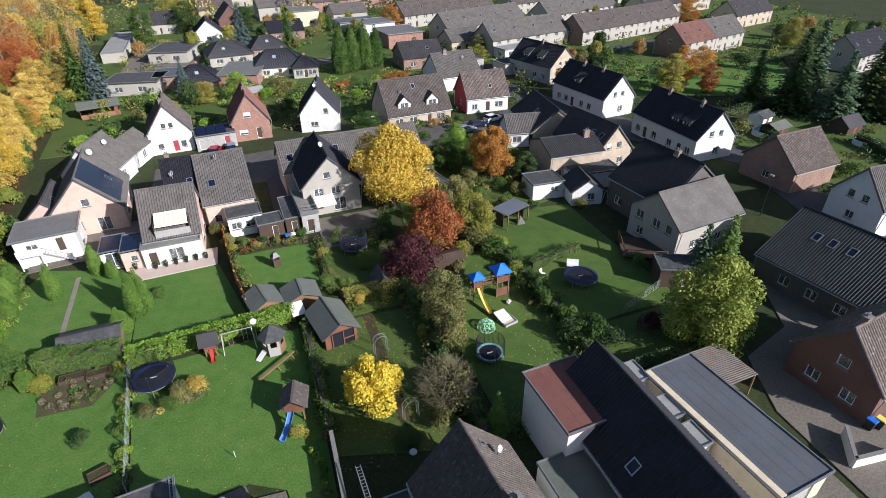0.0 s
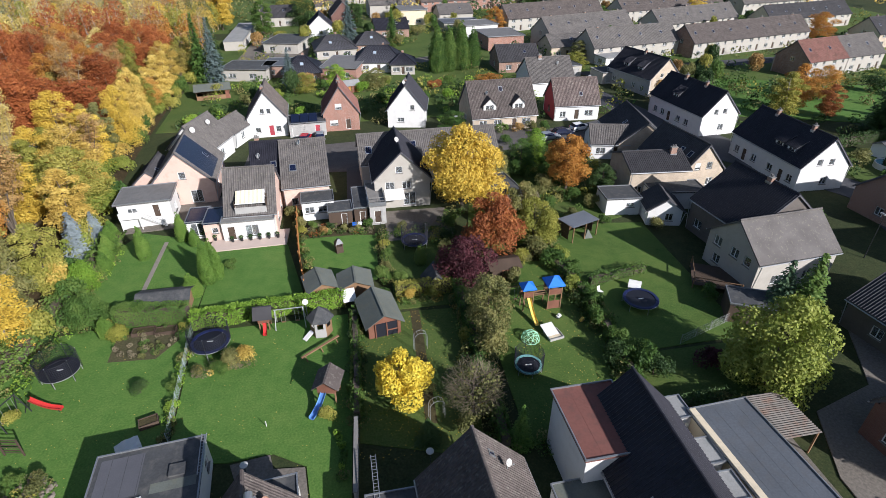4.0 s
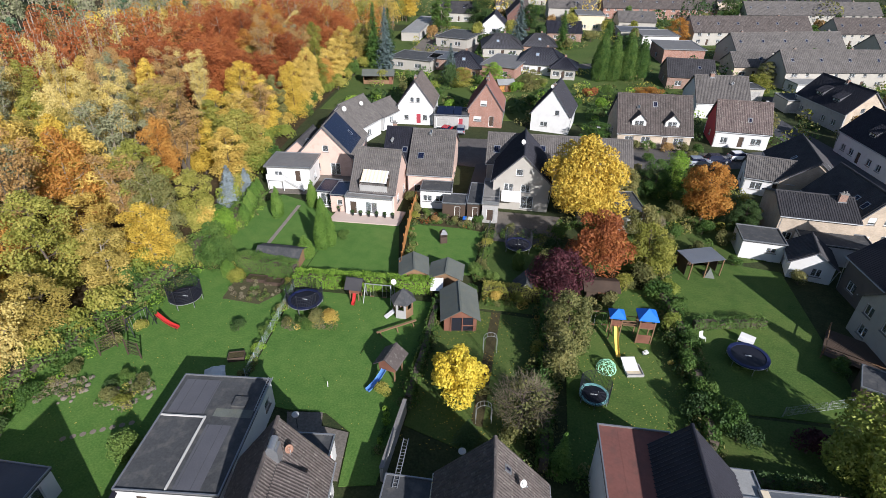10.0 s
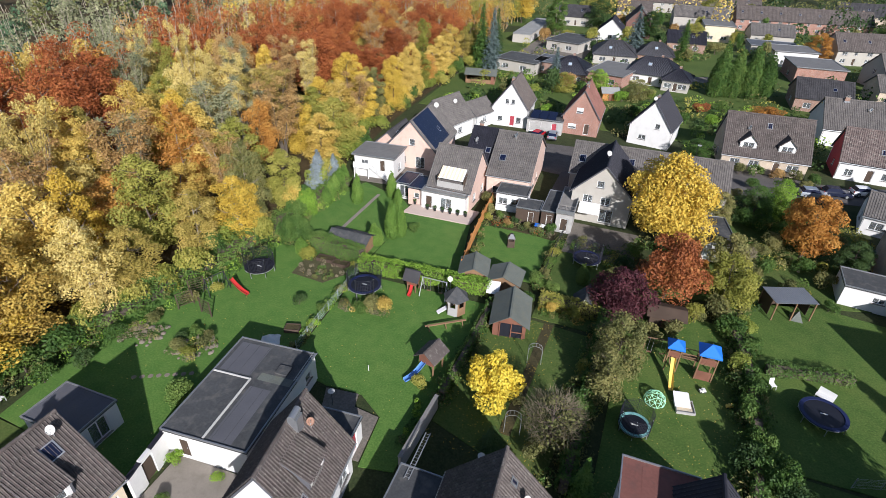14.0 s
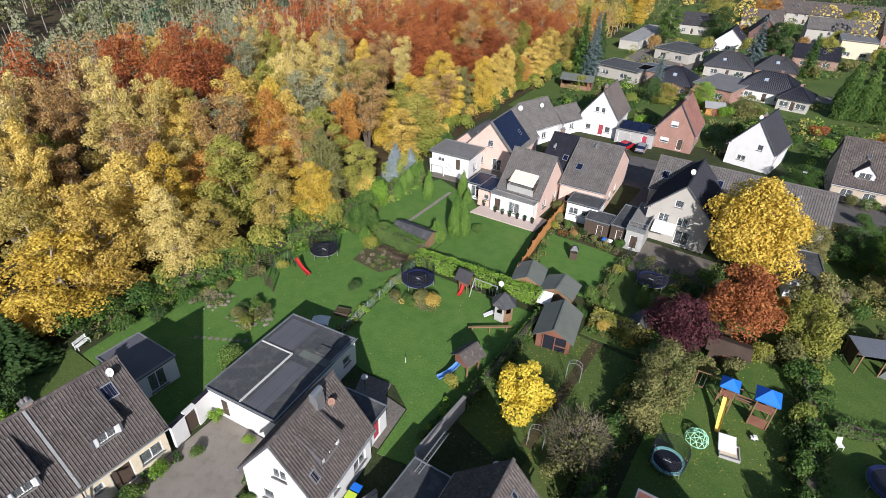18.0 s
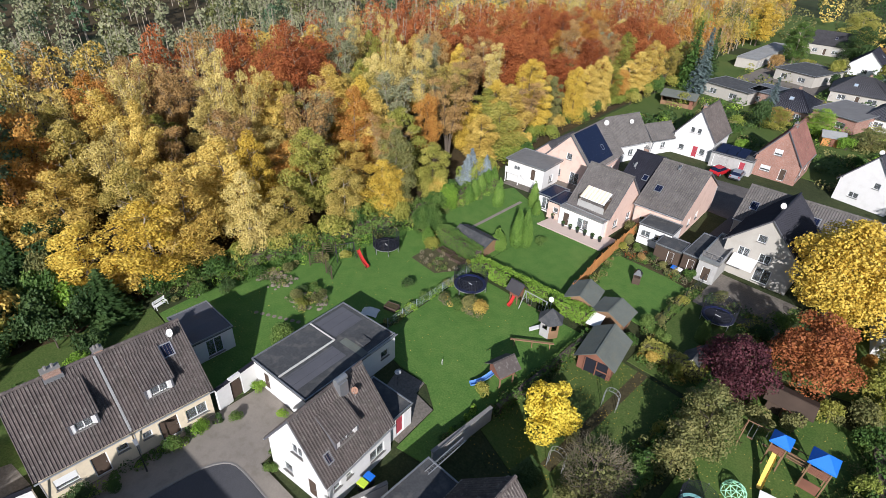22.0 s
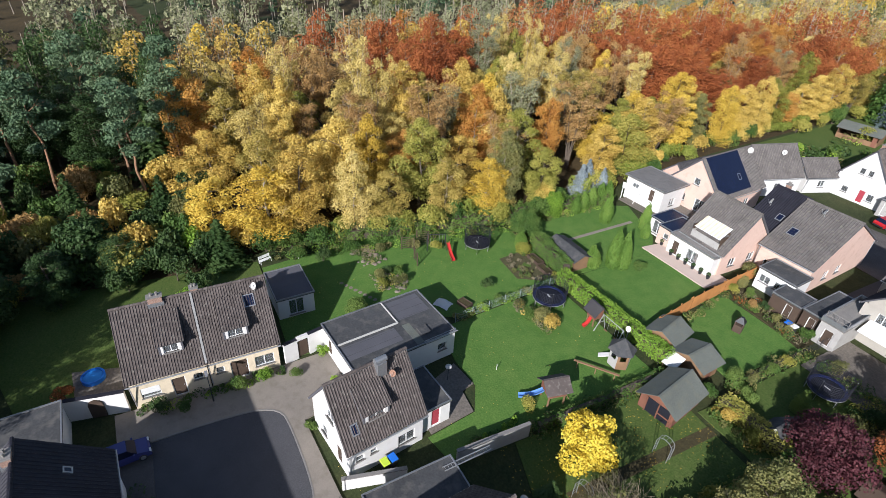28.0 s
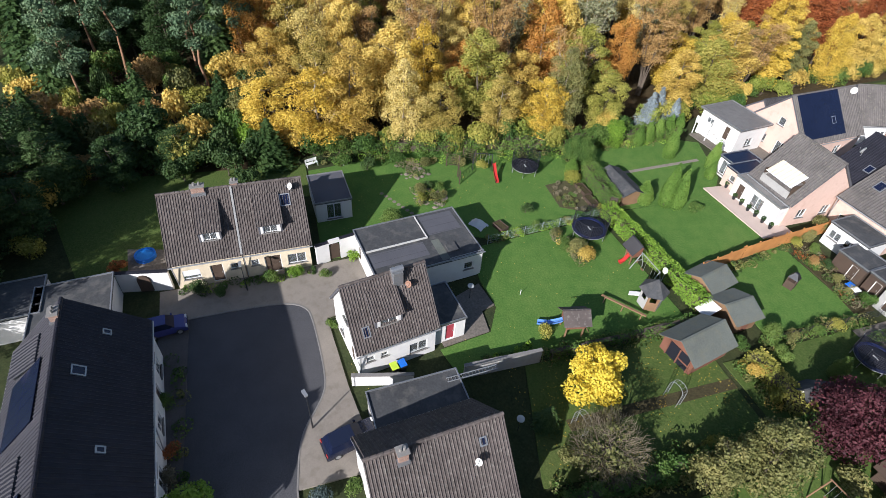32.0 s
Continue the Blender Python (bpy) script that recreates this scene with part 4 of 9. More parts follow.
def vase_tree(seed, h, w):
    """A thin half-bare tree: several steep stems that part near the ground, each with loose sprays of leaves."""
    r = random.Random(seed)
    stems, lob = Geo(), []
    for i in range(9):
        a, q = i * 2.4 + r.uniform(-0.4, 0.4), w * r.uniform(0.25, 0.95)
        p, hh = Vector((math.cos(a) * 0.25, math.sin(a) * 0.25, -0.2)), h * r.uniform(0.78, 1.0)
        for j in range(6):
            t = (j + 1) / 6
            e = Vector((math.cos(a) * q * t ** 1.5, math.sin(a) * q * t ** 1.5, hh * t)) + rand_dir(r) * 0.15
            stems.bar(p, e, 0.11 * (1.1 - t * 0.85) + 0.012, 0.11 * (1.1 - (t + 0.15) * 0.85) + 0.008, 5, False)
            if j > 1:
                for _ in range(4):
                    stems.bar(e, e + (rand_dir(r) + Vector((0, 0, 0.9))).normalized() * r.uniform(0.8, 1.8), 0.025, 0.008, 3, False)
                lob.append((tuple(e + rand_dir(r) * 0.4 + Vector((0, 0, 0.3))), r.uniform(0.6, 1.15)))
            p = e
    return lobes_crown(seed + 1, lob, 7600, 0.11, 0.8).mesh("crown"), stems.mesh("trunk")


WOOD_TREES += [vase_tree(350, 14.0, 3.0), vase_tree(360, 14.0, 3.6)]
BUSHES = []
for k in range(4):
    r = random.Random(400 + k)
    lob = [((r.uniform(-0.55, 0.55), r.uniform(-0.55, 0.55), r.uniform(0.35, 0.95)), r.uniform(0.35, 0.55)) for _ in range(7)]
    BUSHES.append((lobes_crown(410 + k, lob, 1500, 0.064).mesh("crown"), limbs(420 + k, 1.0, 0.5, 0.1, 7, 0.05).mesh("branch_frame")))
COLUMN = []
for k in range(2):
    r = random.Random(440 + k)
    lob = [((r.uniform(-0.1, 0.1), r.uniform(-0.1, 0.1), 0.25 + 0.36 * i), (0.6, 0.68, 0.7, 0.69, 0.66, 0.6, 0.52, 0.42, 0.32, 0.22, 0.12)[i]) for i in range(11)]
    COLUMN.append((lobes_crown(450 + k, lob, 10500, 0.052, 0.12, 1.0).mesh("crown"), limbs(460 + k, 4.0, 0.3, 0.2, 5, 0.08).mesh("trunk")))
SPRUCE = [(conifer_geo(470 + k, 10, 2.4, whorls=34, needle=0.19, dense=1.7).mesh("crown"), limbs(480 + k, 10, 0.8, 0.1, 5, 0.16).mesh("trunk")) for k in range(2)]


def bush(x, y, s, mat, label, h=None, k=None, name="shrub", group=""):
    c, t = BUSHES[R.randrange(4) if k is None else k]
    return plant_at(name, label, "shrub", x, y, s, R.uniform(0, 6.28), h or s, [("crown", c, mat), ("branch_frame", t, BARK)], group)


def column(x, y, h, w, mat, label, name="conical_thuja", group=""):
    c, t = COLUMN[R.randrange(2)]
    return plant_at(name, label, "conifer", x, y, w / 0.68, R.uniform(0, 6.28), h / 4.25, [("crown", c, mat), ("trunk", t, BARK)], group)


def round_shrub(x, y, w, h, mat, label, seed, n=6500, size=0.075):
    """A dense rounded shrub or small tree whose leaves reach the ground."""
    r = random.Random(seed)
    lob = [((0, 0, h * 0.45), w * 0.78)]
    for i in range(22):
        a, t = i * 2.4, (i + 0.5) / 22
        q = w * (0.62 * math.sqrt(max(0.02, 1 - (t - 0.25) ** 2 / 0.62)))
        lob.append(((math.cos(a) * q, math.sin(a) * q, h * (0.12 + 0.76 * t)), w * r.uniform(0.3, 0.42)))
    o = thing("shrub", label, "shrub", pose(x, y, -0.05))
    part("crown", lobes_crown(seed, lob, n, size, 0.2, 1.0), mat, o)
    part("branch_frame", limbs(seed + 1, h * 0.8, w * 0.5, 0.1, 7, 0.09), BARK, o)
    return o


def spruce(x, y, h, w, mat, label, name="spruce_tree", group=""):
    c, t = SPRUCE[R.randrange(2)]
    return plant_at(name, label, "tree", x, y, w / 2.4, R.uniform(0, 6.28), h / 10, [("crown", c, mat), ("trunk", t, BARK)], group)


def wood_tree(x, y, h, w, mat, label, group="", k=None, name="deciduous_tree"):
    c, t = WOOD_TREES[R.randrange(4) if k is None else k]
    return plant_at(name, label, "tree", x, y, w / 3.2, R.uniform(0, 6.28), h / 14, [("crown", c, mat), ("trunk", t, BARK_L if R.random() < 0.5 else BARK)], group)


def big_tree(name, label, x, y, h, w, mat, seed, n=9000, size=0.2, base=0.22, r0=0.25, lob=22, inner=0.4):
    o = thing(name, label, "tree", pose(x, y, -0.05))
    part("crown", lobes_crown(seed, broad_lobes(seed, h, w, base, lob), n, size, inner), mat, o)
    part("trunk", limbs(seed, h, w * 0.75, base, 10, r0), BARK, o)
    return o


def hedge(name, label, pts, w, h, mat, seed, size=0.11, per=90, uneven=0.12, z=0.0):
    """A clipped or rough hedge along a line: leaves over a bumpy box, over a twiggy core."""
    size, per = size * 0.82, per * 1.4
    r = random.Random(seed)
    o = thing(name, label, "hedge")
    g, core = Geo(), Geo()
    for a, b in zip(pts, pts[1:]):
        a, b = Vector((*a, z)), Vector((*b, z))
        d = (b - a)
        ln = d.length
        u = d.normalized()
        s = Vector((-u.y, u.x, 0))
        m = Matrix.Translation(a) @ Matrix.Rotation(math.atan2(u.y, u.x), 4, "Z")
        k = max(1, int(ln / 0.8))
        for i in range(k):
            core.box(i * ln / k, -w * 0.32 + r.uniform(-0.05, 0.05), -0.1, (i + 1) * ln / k, w * 0.32 + r.uniform(-0.05, 0.05), h * r.uniform(0.72, 0.82), m)
        area = ln * (w + 2 * h)
        for _ in range(int(area * per)):
            x = r.uniform(-0.1, ln + 0.1)
            q = r.uniform(0, w + 2 * h)
            bump = 1 + uneven * 2 * noise.noise(Vector((x * 0.9 + a.x, q * 0.8, seed)))
            if q < h:
                p, nr = a + u * x + s * (w / 2 * bump) + Vector((0, 0, q)), s
            elif q < h + w:
                p, nr = a + u * x + s * (q - h - w / 2) + Vector((0, 0, h * bump)), Vector((0, 0, 1))
            else:
                p, nr = a + u * x - s * (w / 2 * bump) + Vector((0, 0, q - h - w)), -s
            g.leaf(p + rand_dir(r) * size, (nr + rand_dir(r) * 0.8).normalized(), size * r.uniform(0.7, 1.4), r.uniform(0, 6.28))
    part("core", core, BARK, o)
    part("foliage", g, mat, o)
    return o


def scatter_leaves(name, label, region, n, mat, seed, size=0.07, z=0.012):
    r = random.Random(seed)
    g = Geo()
    x0, y0, x1, y1 = region
    for _ in range(n):
        x, y = r.uniform(x0, x1), r.uniform(y0, y1)
        if noise.noise((x * 0.35, y * 0.35, seed)) > -0.05 + r.uniform(-0.3, 0.3):
            g.leaf(Vector((x, y, z + r.uniform(0, 0.02))), (Vector((0, 0, 1)) + rand_dir(r) * 0.25).normalized(), size * r.uniform(0.6, 1.3), r.uniform(0, 6.28))
    return part(name, g, mat, None, label, category="leaves", kind="stuff")


# ---- near houses, south of the gardens ----
FW = lambda u, z=1.5, w=1.2, h=1.2, k="w": (u, z, w, h, k)
house("semi_detached_house", "cream semi-detached house with brown pantiled roof and dormer", -16.6, 2.3, 90, 6.0, 8.4, 3.3, 7.5, CREAM, TILE_BR,
      {"S": [FW(-1.6, 1.5, 1.5, 1.1, "s"), FW(0.6, 1.15, 1.1, 2.1, "d"), FW(2.2, 1.7, 0.8, 0.7)], "N": [FW(-1, 1.4, 2), FW(1.6)], "W": [FW(-1.5, 1.5), FW(0.5, 4.6, 1.1, 1.1)]},
      chim=[(0.3, -0.1, 1.1, 0.7)], sky=[(0.1, 0.66, -1, 0.45, 0.55)], dorm=[(0.7, 0.2, 0.8, -1, 1.9, "shed")], ov=0.55, tw=0.22, th=0.33)
house("semi_detached_house", "cream semi-detached house with brown tiles, skylight and dormer", -16.6, 8.4, 90, 6.0, 8.4, 3.3, 7.5, CREAM, TILE_BR,
      {"S": [FW(-2.1, 1.7, 0.7, 0.7), FW(-0.5, 1.15, 1.5, 2.1, "d"), FW(1.7, 1.4, 1.7, 1.2)], "N": [FW(-1, 1.4, 2), FW(1.6)], "E": [FW(1.0, 1.5), FW(0.5, 4.6, 1.1, 1.1)]},
      chim=[(-2.7, 0.2, 0.6, 0.5)], sky=[(1.5, 0.66, -1, 0.95, 1.15)], dorm=[(-0.2, 0.18, 0.78, -1, 2.1, "shed")], dishes=[(2.2, 0.78, -1, -60, 0.42)], ov=0.55, tw=0.22, th=0.33)
fl = thing("roof_flashing", "pale metal flashing strip between two brown roofs", "flashing", pose(-16.6, 5.35, 0, 0, 0, 90))
for q in (-1, 1):
    part("strip", Geo().slab((-0.09, q * 4.55, 3.26), (0.09, q * 4.55, 3.26), (0.09, q * 0.05, 7.82), (-0.09, q * 0.05, 7.82), 0.05), LIGHTFELT, fl)
wh = house("white_house", "white gabled house with brown tiled roof, dormer and clad chimney", -2.07, 16.3, 99, 6.7, 6.2, 3.4, 7.5, WHITE, TILE_BR,
      {"S": [FW(-2.4, 1.9, 0.7, 0.6), FW(-1.2, 1.9, 0.6, 0.5), FW(1.8, 1.3, 1.6, 1.2)], "W": [FW(-1.2, 1.4, 1.0, 1.1), FW(1.4, 1.15, 1.0, 2.1, "d"), FW(0.2, 4.5, 1.2, 1.1)], "E": [FW(0.6, 1.2, 1.8, 2.1)], "N": [FW(0, 1.3)]},
      sky=[(-2.4, 0.2, -1, 0.6, 0.9)], dorm=[(-0.5, 0.22, 0.76, -1, 2.3, "shed")], ov=0.5, tw=0.22, th=0.33)
ch = part("chimney", Geo().box(0.6, -0.8, 5.6, 1.4, -0.1, 8.05), ZINC, wh, "zinc-clad chimney with curved hood")
part("hood", Geo().bar((0.5, -0.45, 8.22), (1.5, -0.45, 8.22), 0.26, 0.26, 12), ZINC, ch)
dish(wh, (1.75, -1.1, 6.0), -60, 0.36, plain("copper_dish", (0.24, 0.13, 0.085), 0.5, 0.1))
flat_block("lean_to", "low grey-roofed extension behind a white house", "extension", -2.4, 21.4, 6.5, 4.4, 2.8, 2.3, WHITE, FELT, {"E": [FW(0, 1.1, 0.9, 2.0, "r")], "N": [FW(0, 1.3, 1.6, 1.2)]})
fb = flat_block("flat_roofed_house", "long white building with patched grey felt roof", "building", -10.35, 21.5, 6.5, 7.2, 10.6, 2.75, WHITE, FELT,
                {"E": [FW(-3.5, 1.5, 0.9, 1.0), FW(3.9, 1.5, 1.0, 0.9)], "S": [FW(-2, 1.2, 0.9, 2.0, "d")], "W": [FW(-2, 1.4, 2), FW(2, 1.4, 2)], "N": [FW(0, 1.4, 2.2)]})
g = Geo().box(-0.15, -5.2, 2.89, -0.03, 1.1, 3.03).box(-3.6, 1.0, 2.89, -0.03, 1.1, 3.0)
part("roof_upstand", g, DISH, fb, "pale metal upstand across the felt roof")
for x0, y0, x1, y1, z in ((-3.3, 1.4, -0.4, 4.9, 2.896), (0.3, -5.1, 2.2, 0.4, 2.896), (0.4, 1.2, 3.4, 2.0, 2.9)):
    part("felt_patch", Geo().box(x0, y0, 2.885, x1, y1, z), FELT_G if z > 2.897 else SLATE, fb, "darker patch of roofing felt")
part("roof_window", Geo().box(1.5, 2.2, 2.89, 2.6, 3.2, 3.05), FELT, fb)
wall_run("courtyard_wall", "white courtyard wall with dark tiled coping and arched gate", [(-12.6, 11.9), (-12.9, 13.2)], 2.3, 0.28, WHITE, TILE_BK)
wall_run("courtyard_wall", "white courtyard wall with dark tiled coping beside the arch", [(-13.1, 14.3), (-13.5, 16.2)], 2.4, 0.28, WHITE, TILE_BK)
gt = thing("arched_gate", "dark arched wooden gate in a white wall", "gate", pose(-13.0, 13.75, 0, 0, 0, 100))
part("gate_leaf", Geo().box(-0.5, -0.04, 0.05, 0.5, 0.04, 1.6).add([(0.5 * math.cos(a), y, 1.6 + 0.45 * math.sin(a)) for y in (-0.04, 0.04) for a in [i * math.pi / 8 for i in range(9)]], [tuple(range(9)), tuple(range(17, 8, -1))] + [(i, i + 9, i + 10, i + 1) for i in range(8)]), WOOD_D, gt)
part("arch", Geo().box(-0.55, -0.14, 2.1, 0.55, 0.14, 2.5), WHITE, gt)
wall_run("courtyard_wall", "white garden wall with arched gate beside the yard", [(-12.6, -1.2), (-13.4, -5.6)], 2.2, 0.28, WHITE, TILE_BK)
gq = thing("arched_gate", "dark arched gate in a white garden wall", "gate", pose(-12.86, -3.4, 0, 0, 0, 80))
part("gate_leaf", Geo().box(-0.55, -0.17, 0.05, 0.55, 0.17, 1.45).add([(0.55 * math.cos(a), y, 1.45 + 0.5 * math.sin(a)) for y in (-0.17, 0.17) for a in [i * math.pi / 8 for i in range(9)]], [tuple(range(9)), tuple(range(17, 8, -1))] + [(i, i + 9, i + 10, i + 1) for i in range(8)]), WOOD_D, gq)
flat_block("garage", "flat-roofed grey garage with felt roof", "garage", -9.3, -8.2, 4, 7.0, 5.8, 2.5, WHITE, FELT, {"E": [FW(0, 1.2, 2.4, 2.1, "g")]})
flat_block("garage", "flat-roofed garage beside a dark house", "garage", -11.7, -12.6, 4, 4.4, 3.8, 2.5, WHITE, FELT, {"S": [FW(0, 1.4, 2.0, 0.9)]})
for x, lab, dd in ((0.3, "terraced house with near-black slate roof and chimney", (4.1, 0.4)), (9.6, "terraced house with near-black roof, skylights and solar panels", (4.1, 1.2))):
    house("dark_house", lab, x, -5.5 + x * 0.084, 4.8, 9.2, 8.4, 4.4, 8.3, WHITE, TILE_BK,
          {"N": [FW(-2.5, 1.4, 1.4), FW(0, 1.15, 1.0, 2.1, "d"), FW(2.5, 1.4, 1.4), FW(2.4, 3.2, 1.0, 0.9)], "S": [FW(-2, 1.4, 2.4), FW(2, 1.4, 1.6)]},
          chim=[(-3.2 if x < 5 else 3.5, -0.2, 0.8, 0.6)], sky=[(1.2, 0.72, 1, 0.8, 0.9), (-2.6, 0.45, 1, 0.5, 0.6), (2.6, 0.3, -1, 0.8, 1.1)], dorm=[(-2.0, 0.2, 0.6, -1, 2.2, "shed")], pv=[(-0.6, 4.3, 0.15, 0.75, -1)])
house("tiled_house", "white house with brown ribbed tile roof and chimney", 12.1, 16.3, 94, 8.4, 7.2, 3.8, 7.7, WHITE, TILE_BR,
      {"S": [FW(-2.5), FW(1.5, 1.4, 1.8)], "E": [FW(0, 1.5), FW(0, 4.6, 1.1)], "W": [FW(0, 1.5)], "N": [FW(-2), FW(1.5)]}, chim=[(-2.2, -0.4, 0.6, 0.6)], dishes=[(2.2, 0.5, -1, -60, 0.32)], sky=[(2.8, 0.75, -1, 0.5, 0.6)], tw=0.22, th=0.33)
flat_block("carport", "dark flat-roofed carport beside a tiled house", "carport", 6.3, 17.0, 92, 7.0, 3.4, 2.4, GREYW, FELT, {"W": [FW(0, 1.2, 2.4, 2.1, "g")]})
wall_run("garden_wall", "white garden wall with coping between two plots", [(3.7, 21.6), (3.9, 28.4)], 1.5, 0.24, GREYW)
wall_run("yard_wall", "white yard wall beside a sloping drive", [(2.0, 12.7), (3.2, 17.5)], 1.2, 0.22, WHITE)

# ---- house with rust-red flat dormer, garages ----
house("black_roofed_house", "white house with black roof and large rust-red dormer roof", 24.4, 16.6, 90, 14.0, 7.0, 4.2, 8.0, WHITE, TILE_BK,
      {"S": [FW(-4), FW(0), FW(4, 1.15, 1.0, 2.1, "d")], "E": [FW(-1.5), FW(1.5), FW(0, 5, 1.2)], "N": [FW(-4)]}, sky=[(-1.6, 0.25, 1, 0.8, 1.0)])
flat_block("rust_roof_wing", "tall white wing with rust-red felt roof", "building", 21.4, 21.8, 2, 4.5, 6, 5.6, WHITE, FELT_RED, {}, over=0.25)
flat_block("low_wing", "low white wing with mossy flat roof", "building", 19.1, 15.4, 2, 3.6, 7.2, 2.9, WHITE, FELT_G, {"W": [FW(0, 1.3, 1.8)]})
for y in (24.2, 20.0, 17.1):
    flat_block("bay_extension", "small grey flat-roofed extension along a black-roofed house", "extension", 29.3, y, 2, 1.8, 2.1, 2.6, WHITE, LIGHTFELT, {"N": [FW(0, 1.3, 0.8, 1.0)]}, group="extensions along the house")
grw = flat_block("garage_row", "long row of garages with blue-grey felt roof", "garage", 33.2, 17.4, 4, 5.0, 12.8, 2.7, CREAM, BLUEFELT, {"S": [FW(0, 1.2, 2.4, 2.1, "g")], "E": [FW(-4.6, 1.2, 2.4, 2.1, "g"), FW(-1.8, 1.2, 2.4, 2.1, "g"), FW(1.4, 1.2, 2.4, 2.1, "g")]}, over=0.2)
part("parapet", Geo().box(-2.62, -6.45, 2.6, -2.1, 6.45, 3.02), CREAM, grw, "cream parapet strip along the roof edge")
cl = thing("corrugated_lean_to", "rusty corrugated lean-to roof on wooden posts", "shelter", pose(37.3, 22.3, 0, 0, 0, 4))
g = Geo()
for i in range(44):
    y0, y1 = -2.2 + i * 4.4 / 44, -2.2 + (i + 1) * 4.4 / 44
    za, zb = 0.07 * (i % 2), 0.07 * ((i + 1) % 2)
    g.add([(-1.9, y0, 2.75 + za), (1.9, y0, 2.5 + za), (1.9, y1, 2.5 + zb), (-1.9, y1, 2.75 + zb)], [(0, 1, 2, 3)])
part("corrugated_sheet", g, RUST, cl)
for x, y in ((-1.8, -2.0), (1.8, -2.0), (1.8, 2.0), (-1.8, 2.0)):
    part("post", Geo().box(x - 0.06, y - 0.06, -0.1, x + 0.06, y + 0.06, 2.5), WOOD, cl)
part("beam", Geo().box(1.74, -2.1, 2.35, 1.86, 2.1, 2.5).box(-1.86, -2.1, 2.6, -1.74, 2.1, 2.75), WOOD, cl)
house("brick_house", "orange brick gabled house with grey tiled roof", 49.8, 18.4, 6, 9.5, 7.2, 3.6, 7.6, BRICK_O, TILE_LICHEN,
      {"W": [FW(-1.4), FW(1.6), FW(0.3, 4.3, 1.0, 1.1)], "S": [FW(0)], "N": [FW(0)]}, chim=[(-3.2, 0.2, 0.6, 0.6)])
wall_run("yard_wall", "low white yard wall around bins", [(42.8, 14.3), (40.6, 11.9), (45.2, 11.3)], 1.1, 0.2, WHITE)
house("dark_bungalow", "low house with dark roof and skylights beside the road", 61.4, 28.6, 98, 13, 13, 3.2, 7.2, DARKW, TILE_BK, {"N": [FW(-3), FW(0), FW(3)], "E": [FW(0)]}, sky=[(1.5, 0.6, 1, 0.8, 1.1), (3.2, 0.6, 1, 0.8, 1.1), (-0.5, 0.6, 1, 0.8, 1.1)])

# ---- first row beyond the gardens ----
hA = house("terrace_house", "pinkish house with white garden front, roof terrace and awning", -9, 67.6, 0, 6.3, 8.6, 3.2, 7.8, PINK, TILE_GR, {"E": [FW(-2, 1.5), FW(1.5, 1.5)], "W": [FW(0)], "N": [FW(0)]})
flat_block("garden_room", "white garden room with big window below an awning", "extension", -9.3, 62.75, 2, 6.6, 1.6, 2.7, WHITE, KERB, {"S": [FW(0.4, 1.4, 1.7, 1.6), FW(-2.2, 1.15, 1.0, 2.0, "d")]})
flat_block("side_wing", "low pink side wing beside a terrace", "extension", -13.7, 64.6, 2, 2.6, 4.4, 2.5, PINK, PV, {"S": [FW(0, 1.5, 0.8, 0.8)]})
aw = thing("awning", "cream striped awning over a roof terrace", "awning", pose(-8.8, 64.15, 0, 0, 0, 1))
for i in range(14):
    x = -1.85 + i * 0.265
    part("stripe", Geo().slab((x, -0.9, 4.7), (x + 0.262, -0.9, 4.7), (x + 0.262, 0.95, 5.75), (x, 0.95, 5.75), 0.02), CANVAS if i % 2 else CREAM, aw)
part("front_bar", Geo().bar((-1.9, -0.92, 4.67), (1.9, -0.92, 4.67), 0.04), PVC, aw)
part("terrace_floor", Geo().box(-2, -1.0, 3.1, 2, 0.6, 3.3), KERB, aw)
part("railing", Geo().box(-2, -1.0, 3.3, 2, -0.94, 4.2).box(-2, -0.94, 3.3, -1.94, 0.5, 4.2).box(1.94, -0.94, 3.3, 2, 0.5, 4.2), GREYW, aw)
part("terrace_back", Geo().box(-2, 0.55, 3.3, 2, 0.62, 5.3).box(-2.02, -0.9, 3.3, -1.96, 0.6, 4.9).box(1.96, -0.9, 3.3, 2.02, 0.6, 4.9), WOOD_D, aw)
house("pink_gabled_house", "house with pink gable and navy glazed roof", -20.4, 79.6, 94, 11.0, 8.6, 3.4, 8.0, PINK, TILE_GR, {"W": [FW(-1.5), FW(1.6, 1.2, 1.6, 2.0), FW(0.2, 4.6, 1.0, 1.1)], "S": [FW(-2), FW(2)], "N": [FW(0)]}, glazed=[(-5.1, 2.2, 0.03, 0.97, -1)], sky=[(0.5, 0.35, -1, 0.7, 1.0)], dishes=[(4.6, 0.8, -1, -60, 0.55)])
house("side_house", "grey tiled side house with dark skylit roof", -25.5, 80, 92, 7.5, 4.6, 2.6, 4.6, PINK, TILE_DK, {"W": [FW(0)]}, sky=[(-1.5, 0.5, -1, 0.8, 1.2)])
house("grey_tiled_house", "rear house with grey tiled roof and white walls", -21.4, 92.6, 74, 8, 7.5, 3.2, 7.0, WHITE, TILE_GR, {"S": [FW(0)], "W": [FW(0)]}, dishes=[(1, 0.6, -1, -40, 0.5)])
ax = flat_block("white_annex", "white annex with grey flat roof, balcony and outside stair", "annex", -23.9, 70.6, 6, 6.6, 5.2, 3.6, WHITE, GREYFELT, {"S": [FW(-1.6, 2.4, 1.2, 1.0), FW(1.4, 2.2, 0.9, 1.9, "d")], "E": [FW(0, 1.4)]}, over=0.35)
g = Geo()
